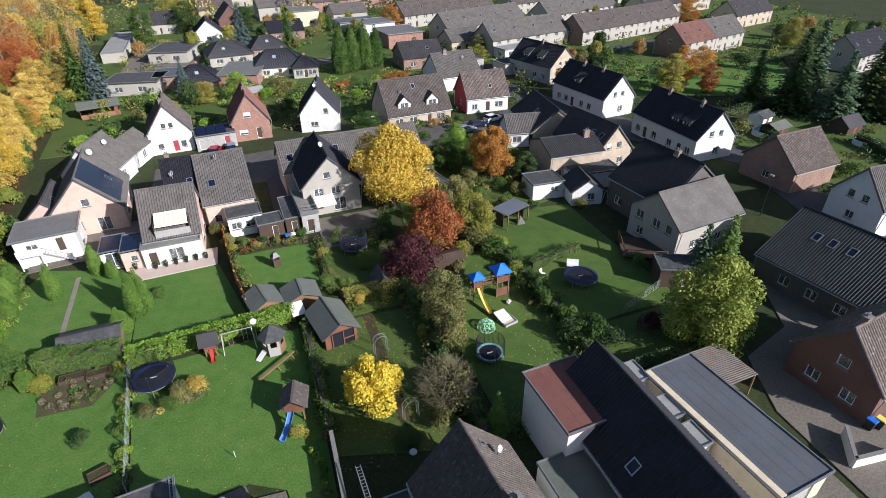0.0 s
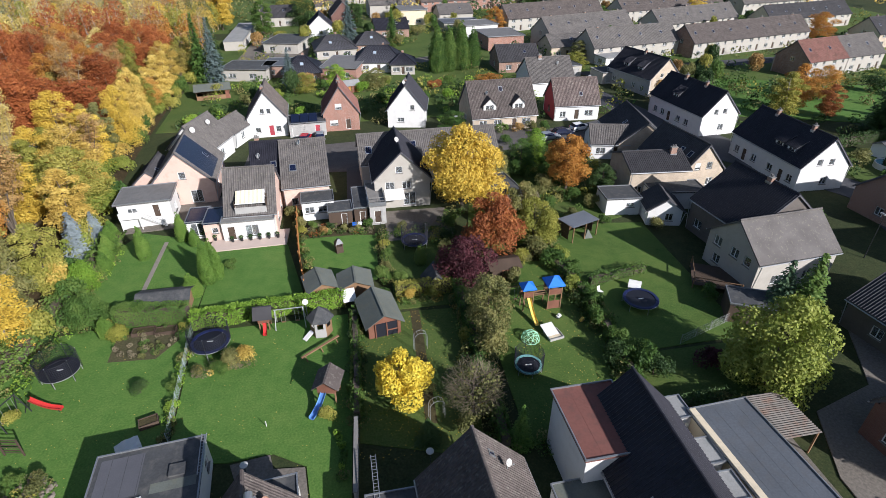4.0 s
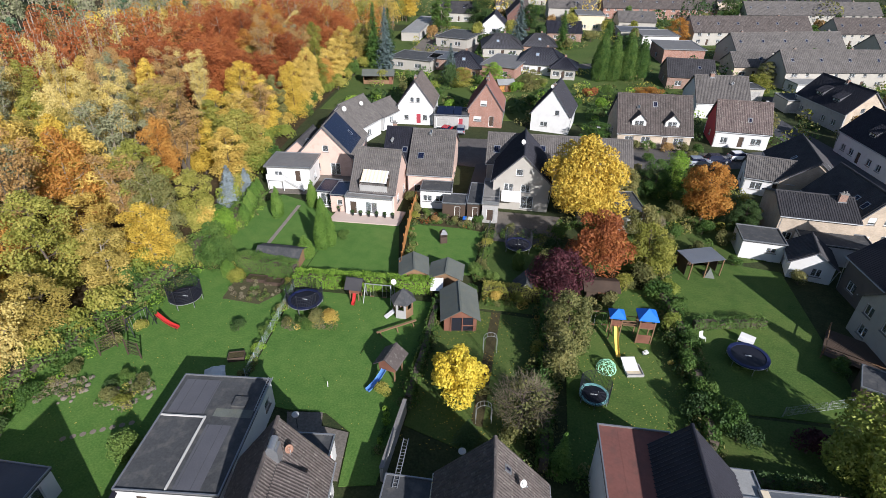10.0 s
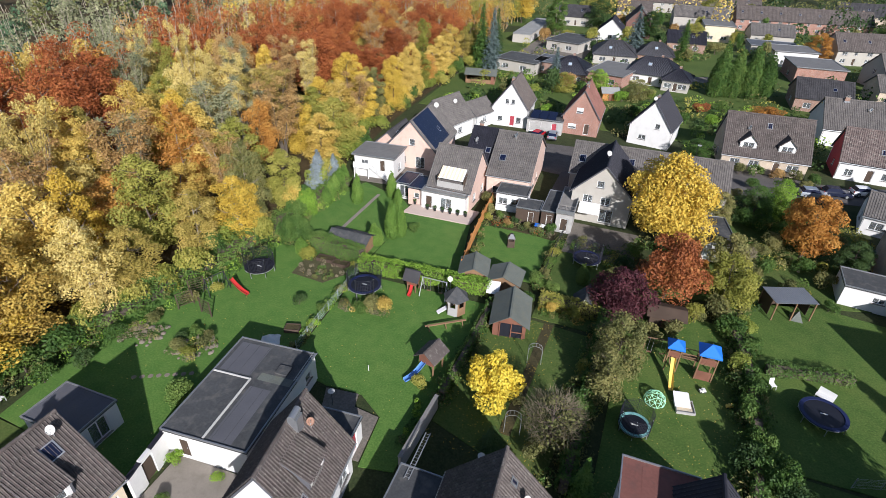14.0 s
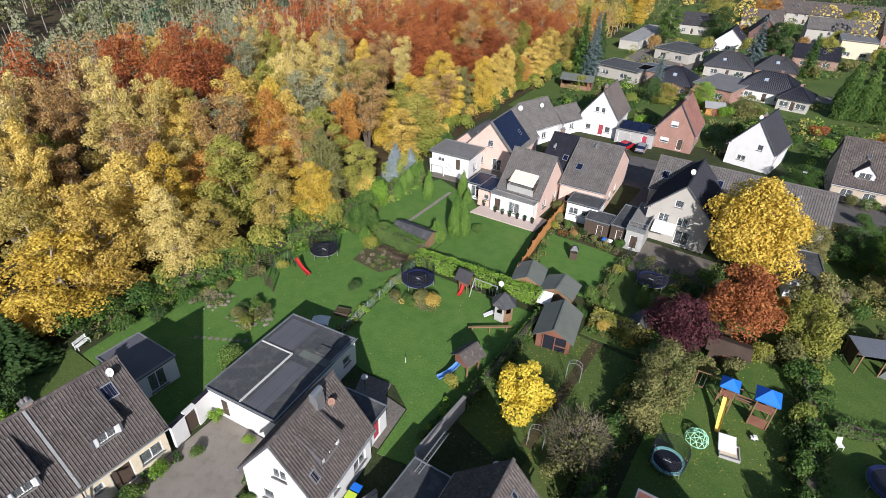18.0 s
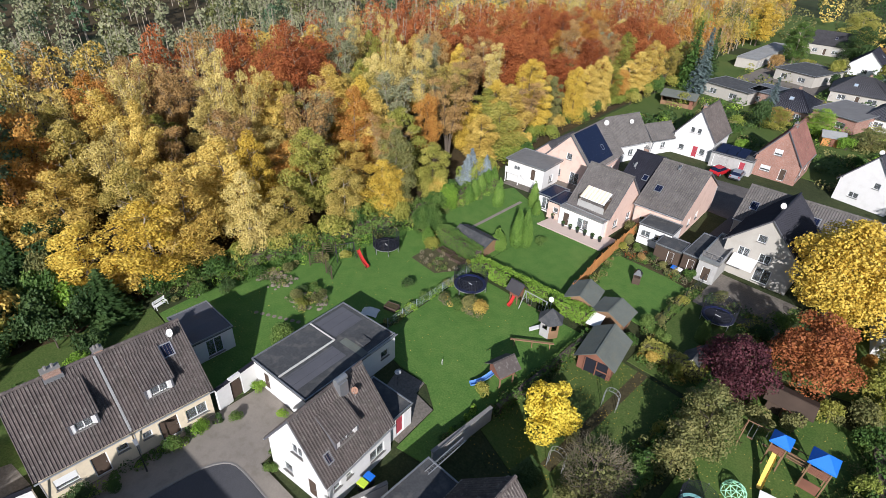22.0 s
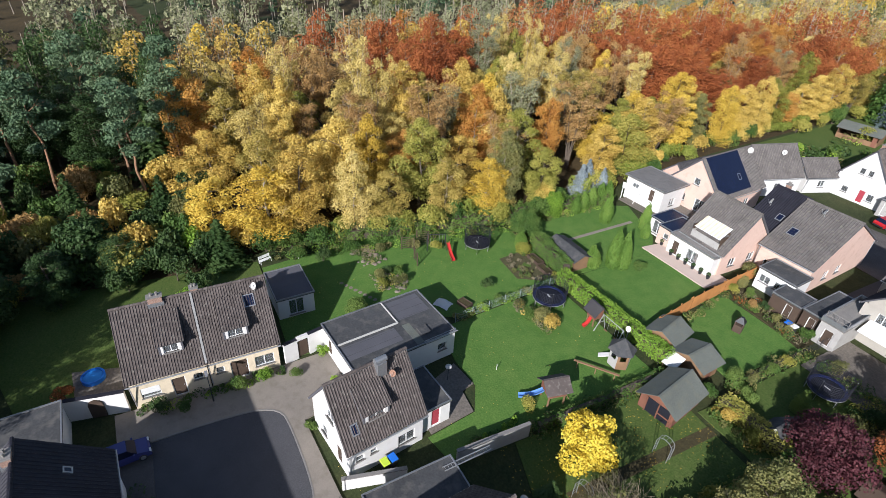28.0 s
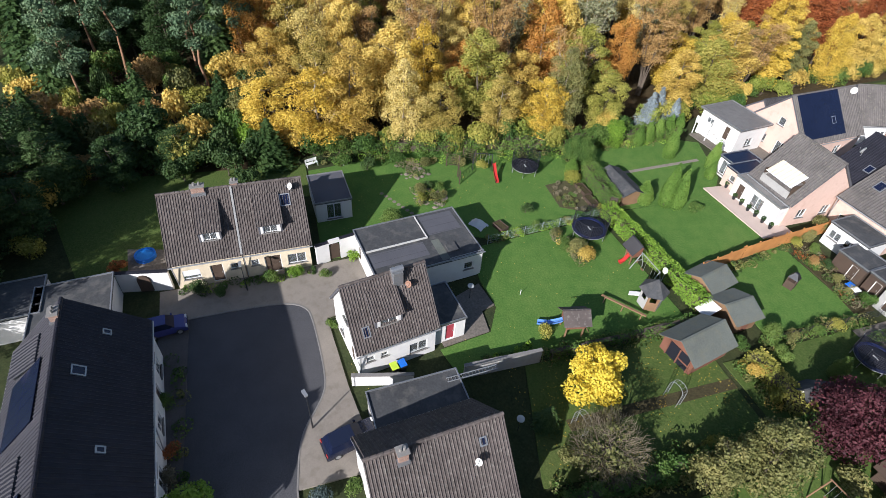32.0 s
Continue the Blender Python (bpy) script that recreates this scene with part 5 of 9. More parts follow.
for i in range(11):
    g.box(-0.6 + i * 0.27, -3.4, 1.9 - i * 0.18, -0.3 + i * 0.27, -2.5, 1.96 - i * 0.18)
part("outside_stair", g, PVC, ax, "white outside stair")
part("handrail", Geo().bar((-0.6, -3.4, 2.9), (2.3, -3.4, 1.1), 0.04).bar((-0.6, -3.4, 1.9), (-0.6, -3.4, 2.9), 0.03).bar((2.3, -3.4, 0), (2.3, -3.4, 1.1), 0.03).bar((0.9, -3.4, 0.9), (0.9, -3.4, 1.95), 0.03), PVC, ax)
part("balcony", Geo().box(-3.2, -3.5, 1.75, -0.6, -2.3, 1.9).box(-3.2, -3.5, 1.9, -0.6, -3.44, 2.7), PVC, ax)
for x in (-3.1, -0.7):
    part("balcony_post", Geo().bar((x, -3.4, 0), (x, -3.4, 1.75), 0.07), PVC, ax)
flat_block("small_carport", "small shelter with navy glass roof", "shelter", -16.2, 65.6, 3, 2.6, 4.2, 2.3, WHITE, PV, {"S": [FW(0, 1.2, 1.6, 1.9)]})
house("black_tiled_link", "narrow house with black glazed tile roof and chimney", -7.9, 77.0, 4, 4.2, 12, 3.7, 7.9, PINK, TILE_BK, {"S": [FW(-0.6, 1.5)], "W": [FW(0.5, 3.6, 1, 1)]}, sky=[(1.0, 0.42, -1, 0.8, 1.0)], chim=[(-1.2, 0.6, 0.6, 0.6)], dishes=[(-1.0, 0.55, -1, -50, 0.5)])
house("grey_roofed_house", "house with wide plain grey tiled roof and dish", -2.6, 77.0, 4, 6.4, 14.4, 3.7, 7.9, PINK, TILE_GR, {"E": [FW(-3, 1.5), FW(0, 1.5)], "S": [FW(-1.8, 1.3, 1.0, 1.2)]}, sky=[(-1.6, 0.36, -1, 1.0, 1.2)], dishes=[(-0.4, 0.82, -1, -60, 0.5)])
flat_block("conservatory", "low grey-roofed extension with white windows", "extension", -0.6, 68.0, 4, 4.4, 3.4, 2.6, PVC, FELT, {"S": [FW(-1.2, 1.5, 1.3, 1.0), FW(0.6, 1.5, 1.3, 1.0)]})
flat_block("brown_shed", "brown garden shed with grey felt roof", "shed", 2.5, 65.2, 4, 3.2, 3.0, 2.2, WOOD_D, FELT, {"S": [FW(0.5, 1.0, 0.8, 1.8, "d")]})
flat_block("brown_shed", "brown garden shed with pale door beside bins", "shed", 5.3, 67.4, 2, 1.9, 6.8, 2.3, WOOD_D, FELT, {"S": [FW(0.2, 1.0, 0.8, 1.8, "d")]})
hC = house("cross_gabled_house", "plastered house with black glazed cross roof and balcony", 11.5, 73.4, 91, 10.2, 8.0, 4.4, 8.4, PALEW, TILE_BK, {"W": [FW(-1.8, 3.4, 1.3, 1.2), FW(0.6, 3.4, 1.3, 1.2), FW(1.0, 1.2, 1.8, 2.0), FW(-0.4, 5.8, 1.0, 1.0)], "S": [FW(0)], "N": [FW(-2)]}, dishes=[(-1.5, 0.93, 1, -60, 0.45)])
house("long_grey_house", "long house with plain grey tiled roof behind a cross gable", 16.7, 80.2, 3, 22, 8.0, 4.0, 7.2, PALEW, TILE_GR, {"S": [FW(-9), FW(6), FW(9)], "N": [FW(-8), FW(-4), FW(0), FW(4), FW(8)]}, sky=[(-9.6, 0.4, -1, 1.0, 1.3), (-2.5, 0.5, -1, 0.9, 1.1)], dishes=[(7, 0.5, -1, -50, 0.45)])
tr = flat_block("raised_terrace", "weathered raised terrace with open room below", "terrace", 7.5, 67.3, 3, 2.2, 7.6, 2.7, GREYW, KERB, {"S": [FW(0, 1.1, 1.0, 1.9, "d")]}, lip=0.5)
g = Geo()
for x in (-1.1, 0, 1.1):
    g.bar((x, -3.3, 2.8), (x, -3.3, 3.8), 0.04)
part("railing", g.bar((-1.1, -3.3, 3.8), (1.1, -3.3, 3.8), 0.04).bar((-1.1, -3.3, 3.3), (1.1, -3.3, 3.3), 0.03), KERB, tr)
wa = thing("awning", "white extended awning over a back door", "awning", pose(10.3, 67.6, 0, 0, 0, 3))
part("cloth", Geo().slab((-1.4, -1.6, 2.35), (1.4, -1.6, 2.35), (1.4, 0.6, 2.95), (-1.4, 0.6, 2.95), 0.03), CANVAS, wa)
part("front_bar", Geo().bar((-1.4, -1.62, 2.3), (1.4, -1.62, 2.3), 0.04), PVC, wa)
part("arm", Geo().bar((-1.2, 0.6, 2.6), (-1.2, -1.6, 2.3), 0.025).bar((1.2, 0.6, 2.6), (1.2, -1.6, 2.3), 0.025), GALV, wa)
flat_block("white_garage", "white garage with grey flat roof below a red pergola", "garage", 26.4, 68.0, 10, 3.8, 7.6, 2.5, WHITE, FELT, {"S": [FW(0, 1.2, 0.9, 0.8)]})

# ---- second row along the lane ----
house("white_gabled_house", "white gabled house with red window surrounds", -11.6, 106.8, 94, 9, 7.2, 3.8, 8.6, WHITE, TILE_BR, {"W": [FW(-1.9, 1.4, 1.0, 1.0), FW(0.6, 1.15, 1.0, 2.1, "r"), FW(1.9, 1.4, 1.0, 1.2), FW(-0.7, 5.0, 0.8, 1.0), FW(0.5, 5.0, 0.8, 1.0)], "S": [FW(0)]}, chim=[(-2.6, 0.2, 0.6, 0.6)])
house("white_side_house", "small white house with grey roof beside a lane", -18, 100.7, 70, 6, 5.0, 2.8, 4.8, WHITE, TILE_GR, {"W": [FW(0)], "S": [FW(0)]})
flat_block("red_garage", "red-fronted double garage with solar panels on its roof", "garage", -4, 104.1, 5, 7.0, 5.5, 2.5, GREYW, FELT, {"S": [FW(-1.8, 1.15, 2.4, 2.0, "g"), FW(1.9, 1.15, 1.0, 2.0, "r")]})
house("brick_gabled_house", "red brick gabled house with steep red roof", 2.6, 108.2, 92, 9, 7.0, 3.6, 8.6, BRICK, TILE_RD, {"W": [FW(-1.5, 1.6, 1.6, 1.0, "s"), FW(1.3, 1.2, 1.0, 2.1, "d"), FW(-0.4, 4.8, 1.3, 1.1, "s")], "S": [FW(-2), FW(1.5)]}, chim=[(-1.0, 0.0, 0.6, 0.6)])
house("white_gabled_house", "plain white gabled house with black roof", 16.5, 107.9, 80, 9, 7.6, 3.6, 8.4, WHITE, TILE_BK, {"W": [FW(1.2, 4.0, 0.9, 1.0), FW(-1.2, 1.5, 1.4, 0.9)], "N": [FW(0)]}, chim=[(-2, 0.2, 0.5, 0.5)], dishes=[(-3.9, 0.9, 1, -60, 0.45)])
house("dormer_house", "tan brick house with grey roof and two gabled dormers", 34.6, 104, 4, 13.4, 10.6, 2.8, 8.4, BRICK_Y, TILE_BR, {"S": [FW(-4.5, 1.5, 1.6), FW(-1.5, 1.5, 1.6), FW(2, 1.15, 1.0, 2.1, "d"), FW(4.5, 1.5, 1.8)], "E": [FW(0)], "W": [FW(0)]}, dorm=[(-3.0, 0.16, 0.5, -1, 2.7, "gable"), (3.0, 0.16, 0.5, -1, 2.7, "gable")], sky=[(0, 0.72, -1, 0.8, 1.1)], dishes=[(-3.1, 0.55, -1, -60, 0.45)])
house("red_gable_house", "house with red gable, white front and mossy roof", 51.5, 106.2, -2, 9.5, 8.0, 3.2, 7.6, WHITE, TILE_LICHEN, {"S": [FW(-3, 1.3, 1.2), FW(0, 1.15, 1.0, 2.1, "d"), FW(2.6, 1.4, 1.8)], "W": [FW(0, 1.5)]}, gable=REDW, sky=[(1.0, 0.35, -1, 0.7, 0.9)])
house("grey_roofed_house", "house with wide grey roof and chimney", 52, 125.4, 4, 11, 10.5, 3.4, 7.8, WHITE, TILE_GR, {"W": [FW(0, 1.5)], "S": [FW(0)]}, chim=[(-2, -0.3, 0.8, 0.7)], dishes=[(2, 0.6, -1, -50, 0.45)])

# ---- eastern houses ----
house("beige_house", "beige brick gabled house with dark roof and shutters", 56.7, 71.5, 97, 11.0, 7.4, 3.4, 7.4, BRICK_Y, TILE_DK, {"W": [FW(-1.2, 4.2, 1.0, 1.1, "s"), FW(0.9, 4.2, 1.0, 1.1), FW(-1.2, 1.5, 1.4, 1.0, "s"), FW(1.5, 1.5)], "N": [FW(3, 1.5)]}, sky=[(-2, 0.5, 1, 0.8, 1.1), (-4, 0.5, 1, 0.8, 1.1)])
house("beige_wing", "beige side wing with broad grey roof and chimney", 49.7, 68.6, -3, 9.0, 7.6, 4.5, 6.0, BRICK_Y, TILE_DK, {"S": [FW(-3, 1.5)]}, chim=[(3.0, -0.8, 0.9, 0.9)])
flat_block("garage", "white garage with brown felt roof on a lawn's edge", "garage", 42.4, 62.7, -4, 5.0, 4.2, 2.4, WHITE, FELT, {"S": [FW(1, 1.5, 1.2, 0.7)]})
house("small_outbuilding", "small white outbuilding with dark gabled roof", 47, 59.1, 78, 4.6, 4.6, 2.2, 3.8, WHITE, TILE_DK, {"W": [FW(0.6, 1.2, 1.1, 1.1)]})
flat_block("garage", "long white garage with grey roof behind an outbuilding", "garage", 51.2, 63.1, -6, 8.0, 4.0, 2.5, WHITE, FELT)
house("bungalow_with_canopy", "long dark-roofed bungalow with pale canopy", 55.8, 85.8, 81, 13, 9, 3.0, 6.4, BRICK_Y, TILE_DK, {"N": [FW(-4), FW(0), FW(3)], "E": [FW(0, 1.4, 2)]}, sky=[(-3, 0.5, -1, 0.8, 1.1), (-5, 0.5, -1, 0.8, 1.1), (-1, 0.5, 1, 0.8, 1.0)])
house("beige_porch_house", "small gabled porch house with grey roof", 49.7, 83.8, -12, 6.5, 6.0, 2.8, 5.0, WHITE, TILE_GR, {"S": [FW(-1.5, 1.4, 1.6), FW(1.2, 1.15, 1.0, 2.1, "d")], "W": [FW(0)]})
house("steep_dark_house", "big house with near-black steep roof", 55.2, 51.4, 96, 10, 10.8, 4.4, 8.8, DARKW, TILE_BK, {"N": [FW(-3, 1.5, 1.4), FW(0.5, 1.5, 1.4), FW(3, 3.0, 1.2, 1.0)], "W": [FW(0)]}, chim=[(-1, 0.2, 0.7, 0.6)])
house("beige_roofed_wing", "wing with broad beige-grey roof and white windows", 52.8, 44.7, 5.5, 10.6, 8.0, 4.2, 7.3, PALEW, TILE_GR, {"W": [FW(-2.4, 3.4, 1.2, 1.2), FW(0.4, 3.4, 1.2, 1.2), FW(-2, 1.2, 1.2, 1.2), FW(2.4, 3.4, 1.0, 1.2)], "S": [FW(-2, 1.5, 1.8), FW(2, 1.5)]}, tiled=False)
dk = thing("timber_deck", "shaded timber deck with railings beside a wing", "deck", pose(45.7, 43.4, 0, 0, 0, -28))
for i in range(20):
    part("board", Geo().box(-2.6, -2.4 + i * 0.24, 0.5, 2.6, -2.18 + i * 0.24, 0.55), WOOD_D, dk)
for x, y in ((-2.5, -2.3), (2.5, -2.3), (2.5, 2.3), (-2.5, 2.3)):
    part("post", Geo().box(x - 0.06, y - 0.06, -0.1, x + 0.06, y + 0.06, 1.5), WOOD, dk)
part("railing", Geo().box(-2.5, -2.33, 1.4, 2.5, -2.27, 1.48).box(-2.53, -2.3, 1.4, -2.47, 2.3, 1.48).box(-2.5, -2.33, 0.95, 2.5, -2.27, 1.0), WOOD, dk)
flat_block("timber_shed", "low dark timber shed below the deck", "shed", 45.2, 36.9, -25, 4.4, 3.2, 2.2, WOOD_D, FELT, {"S": [FW(0.8, 1.0, 0.9, 1.8, "d")]})
house("long_white_house", "long white house with black roof and dormers", 75.9, 71.7, 90, 16.5, 8.2, 4.0, 8.2, WHITE, TILE_BK, {"N": [FW(-6.5), FW(-4.5, 1.15, 1.0, 2.1, "d"), FW(-2), FW(2), FW(4.5, 1.15, 1.0, 2.1, "d"), FW(6.5)], "W": [FW(-1.2, 4.6, 0.9, 1.0), FW(0.8, 4.6, 0.9, 1.0), FW(0.5, 1.5)]}, dorm=[(-1.5, 0.22, 0.62, 1, 2.0, "shed"), (-4.2, 0.22, 0.62, 1, 2.0, "shed")], chim=[(-4, 0.2, 0.5, 0.7), (4, 0.2, 0.5, 0.7)])
house("long_white_house", "long white gabled house with near-black roof", 74.1, 97.3, 97, 16.5, 8.2, 4.0, 8.2, WHITE, TILE_BK, {"N": [FW(-6), FW(-3.6), FW(-1.5, 1.15, 1.0, 2.1, "d"), FW(1.5), FW(4)], "W": [FW(-1.2, 4.6, 0.9, 1.0), FW(0.8, 4.6, 0.9, 1.0), FW(0.6, 1.5)]}, dorm=[(1.5, 0.22, 0.62, 1, 2.0, "shed")], chim=[(-3, 0.2, 0.5, 0.7), (3, 0.2, 0.5, 0.7)])
house("dark_roofed_house", "grey house with near-black roof and white dormers", 76.9, 124.2, 105, 15, 9.0, 4.0, 8.2, GREYW, TILE_BK, {"N": [FW(-5), FW(-2), FW(2), FW(5)], "W": [FW(-1.2, 4.6, 0.9, 1.0), FW(0.8, 4.6, 0.9, 1.0), FW(0.6, 1.5)]}, dorm=[(2.5, 0.22, 0.62, 1, 2.0, "shed"), (-2.5, 0.22, 0.62, 1, 2.0, "shed")], gable=BRICK_Y, chim=[(0, 0.2, 0.5, 0.7)])
house("brown_house", "brown house with sunlit weathered roof and skylights", 81, 53.4, 4, 9.4, 9, 3.4, 7.4, BRICK_B, TILE_LICHEN, {"N": [FW(-2), FW(2)], "W": [FW(0)]}, sky=[(-2.5, 0.6, 1, 0.7, 0.9), (2.8, 0.6, 1, 0.9, 1.1)], dorm=[(0.5, 0.12, 0.5, 1, 1.7, "gable")])
house("white_house", "white gabled house with three dark windows", 80.2, 38.4, -3, 9.5, 7.4, 4.0, 8.2, WHITE, TILE_GR, {"W": [FW(-1.0, 4.4, 1.0, 1.1), FW(1.0, 4.4, 1.0, 1.1), FW(-0.2, 1.6, 1.2, 1.1)], "S": [FW(0)]})

# ---- distant rows ----
def terrace_row(x, y, rot, L, roof, wall, units, label, h=8.6, chimneys=True, gable=None):
    ws = [FW(-L / 2 + (i + 0.3) * L / units, z, 1.5, 1.2) for i in range(units) for z in (1.4, 3.7)] + [FW(-L / 2 + (i + 0.75) * L / units, 1.1, 1.0, 2.1, "d") for i in range(units)] + [FW(-L / 2 + (i + 0.75) * L / units, 3.7, 0.9, 1.1) for i in range(units)]
    house("terraced_row", label, x, y, rot, L, 10.4, 4.3, h, wall, roof, {"S": ws, "W": [FW(0, 4.2)]}, tw=0.5, th=0.5, gutter=False, group="terraced rows", gable=gable,
          chim=[(-L / 2 + (i + 0.5) * L / units, 0.2, 0.6, 0.5) for i in range(0, units, 2)] if chimneys else (), sky=[(-L / 2 + (i + 0.3) * L / units, 0.5, -1, 0.8, 1.0) for i in range(units)])


terrace_row(88.9, 158.6, 13, 31, TILE_GR, PALEW, 4, "white terraced row with grey roof and skylights")
terrace_row(130.4, 163.2, 15, 51, TILE_BR, PALEW, 7, "long pale terraced row with brown end gable", gable=BRICK_B)
terrace_row(129.0, 130.9, 14, 15, TILE_RD, PALEW, 2, "terraced houses with red roof and skylights", gable=BRICK_B)
terrace_row(143.8, 134.6, 14, 15, TILE_GR, PALEW, 2, "terraced houses with grey roof beside the red roof")
terrace_row(85.0, 184.0, 18, 36, TILE_GR, PALEW, 5, "pale terraced row with dormers further off")
terrace_row(131.0, 195.0, 20, 42, TILE_GR, PALEW, 6, "distant long terraced row beyond the trees")
terrace_row(184.0, 163.0, 14, 24, TILE_DK, BRICK_Y, 3, "dark-roofed row with yellow gable", gable=CREAM)
terrace_row(178.0, 196.0, 14, 44, TILE_DK, PALEW, 6, "distant dark-roofed row of pale houses", gable=CREAM)
terrace_row(160.0, 101.0, 14, 20, TILE_BK, PALEW, 3, "dark-roofed houses behind tall spruces")
terrace_row(84.0, 216.0, 16, 44, TILE_BR, PALEW, 6, "distant pale terraced row with grey roof")
terrace_row(140.0, 228.0, 16, 56, TILE_BR, PALEW, 8, "pale terraced row beyond the town gardens")
terrace_row(62.0, 268.0, 10, 50, TILE_BR, BRICK, 7, "brown-roofed row of brick terraced houses")
terrace_row(204.0, 240.0, 14, 60, TILE_GR, PALEW, 8, "pale row of houses at the town's edge")
terrace_row(20.0, 300.0, 8, 60, TILE_BR, PALEW, 8, "brown-roofed row of houses near the fields")
terrace_row(120.0, 310.0, 10, 80, TILE_DK, BRICK_Y, 9, "dark-roofed row of tan brick houses")
terrace_row(124.0, 268.0, 14, 60, TILE_GR, PALEW, 8, "grey-roofed row of pale houses near the town's edge")
terrace_row(230.0, 320.0, 14, 80, TILE_GR, PALEW, 9, "grey-roofed row of pale terraced houses")


def hipped(name, label, x, y, rot, L, D, e, h, wall, roof, ridge=0.35, wins=None, sky=()):
    """A bungalow under a hipped roof with tiled slopes; ridge is the share of the length that the ridge takes."""
    o = thing(name, label, "house", pose(x, y, 0, 0, 0, rot), "bungalows beyond the lane")
    hl, hd = L / 2, D / 2
    T = {"S": (Matrix.Translation((0, -hd, 0)), hl), "N": (Matrix.Translation((0, hd, 0)) @ Matrix.Rotation(math.pi, 4, "Z"), hl),
         "E": (Matrix.Translation((hl, 0, 0)) @ Matrix.Rotation(math.pi / 2, 4, "Z"), hd - 0.3), "W": (Matrix.Translation((-hl, 0, 0)) @ Matrix.Rotation(-math.pi / 2, 4, "Z"), hd - 0.3)}
    for q, (m, hw) in T.items():
        ws = (wins or {"S": [FW(-L * 0.28, 1.4, 1.8), FW(0, 1.15, 1.0, 2.1, "d"), FW(L * 0.26, 1.4, 2.0)], "W": [FW(0, 1.4, 1.8)], "E": [FW(0, 1.4, 1.8)]}).get(q, [])
        part("wall", facade([(-hw, -0.3), (hw, -0.3), (hw, e), (-hw, e)], [w[:4] for w in ws], m), wall, o)
        for u, z, w, hh, k in ws:
            window(o, u, z, w, hh, m, k)
    part("floor", Geo().box(-hl + 0.3, -hd + 0.3, 0.02, hl - 0.3, hd - 0.3, 0.12), WOOD_D, o)
    a, b, r, z0 = hl + 0.5, hd + 0.5, hl * ridge, e - 0.1
    c = [Vector((-a, -b, z0)), Vector((a, -b, z0)), Vector((a, b, z0)), Vector((-a, b, z0)), Vector((-r, 0, h)), Vector((r, 0, h))]
    rows = 12
    for f in ((0, 1, 5, 4), (1, 2, 5, 5), (2, 3, 4, 5), (3, 0, 4, 4)):
        p0, p1, p2, p3 = (c[k] for k in f)
        nrm = (p1 - p0).cross(p3 - p0).normalized() * 0.05
        g = Geo()
        for i in range(rows):
            u, v = i / rows, (i + 1) / rows
            lo0, lo1, hi0, hi1 = p0.lerp(p3, u), p1.lerp(p2, u), p0.lerp(p3, v), p1.lerp(p2, v)
            n = max(1, round((lo1 - lo0).length / 0.45))
            for k in range(n):
                s0, s1 = k / n, (k + 1) / n - 0.02
                g.add([lo0.lerp(lo1, s0) + nrm * 1.6, lo0.lerp(lo1, s1) + nrm * 1.6, hi0.lerp(hi1, s1) + nrm * 0.7, hi0.lerp(hi1, s0) + nrm * 0.7, lo0.lerp(lo1, s0), lo0.lerp(lo1, s1)], [(0, 1, 2, 3), (4, 5, 1, 0)])
        rf = part("roof", Geo().add([p0, p1, p2, p3, p0 - nrm * 3, p1 - nrm * 3], [(0, 1, 2, 3), (4, 5, 1, 0)] if f[2] != f[3] else [(0, 1, 2), (4, 5, 1, 0)]), SLATE, o)
        part("roof_tiles", g, roof, rf, kind="stuff")
    g = Geo().bar(c[4] + Vector((0, 0, 0.05)), c[5] + Vector((0.05, 0, 0.05)), 0.12)
    for k, q in ((0, 4), (1, 5), (2, 5), (3, 4)):
        g.bar(c[k] + Vector((0, 0, 0.08)), c[q] + Vector((0, 0, 0.08)), 0.1)
    part("ridge_tiles", g, roof, o)
    for u, v in sky:
        p = c[0].lerp(c[1], u).lerp(c[4].lerp(c[5], u), v)
        up = (c[4] - c[0].lerp(c[1], 0.5 - r / (2 * a))).normalized()
        fr = Vector((0.45, 0, 0))
        lift = Vector((0, -0.12, 0.16))
        sk = part("skylight", Geo().slab(p - fr + lift, p + fr + lift, p + fr + up * 1.1 + lift, p - fr + up * 1.1 + lift, 0.12), ZINC, o)
        lift *= 1.15
        part("pane", Geo().slab(p - fr * 0.8 + up * 0.1 + lift, p + fr * 0.8 + up * 0.1 + lift, p + fr * 0.8 + up * 1.0 + lift, p - fr * 0.8 + up * 1.0 + lift, 0.03), LIGHTGLASS, sk)
    part("chimney", Geo().box(r * 0.5 - 0.3, 0.3, h - 1.0, r * 0.5 + 0.3, 0.9, h + 0.6), BRICK_B, o)
    return o


hipped("bungalow", "black hip-roofed bungalow with skylight beside a blue spruce", -7.4, 147.0, 4, 9.0, 12.0, 2.8, 5.8, BRICK_B, TILE_BK, 0.2, None, [(0.5, 0.45)])
hipped("bungalow", "black hip-roofed bungalow with white bay windows", 13.2, 156.0, -4, 12.5, 12.0, 2.8, 6.0, WHITE, TILE_BK, 0.45, None, [(0.4, 0.5)])
hipped("bungalow", "front wing of a bungalow with black hipped roof", 19.4, 150.6, -4, 6.4, 8.0, 2.8, 4.8, PALEW, TILE_BK, 0.1)
hipped("bungalow", "grey hip-roofed bungalow with skylights in the second row", 0.4, 176.0, 8, 12.0, 13.0, 2.8, 5.8, PALEW, TILE_DK, 0.3, None, [(0.35, 0.4)])
hipped("bungalow", "dark hip-roofed bungalow behind a cedar", 12.0, 180.5, 5, 10.0, 10.0, 2.8, 5.6, BRICK_B, TILE_DK, 0.3, None, [(0.5, 0.45)])
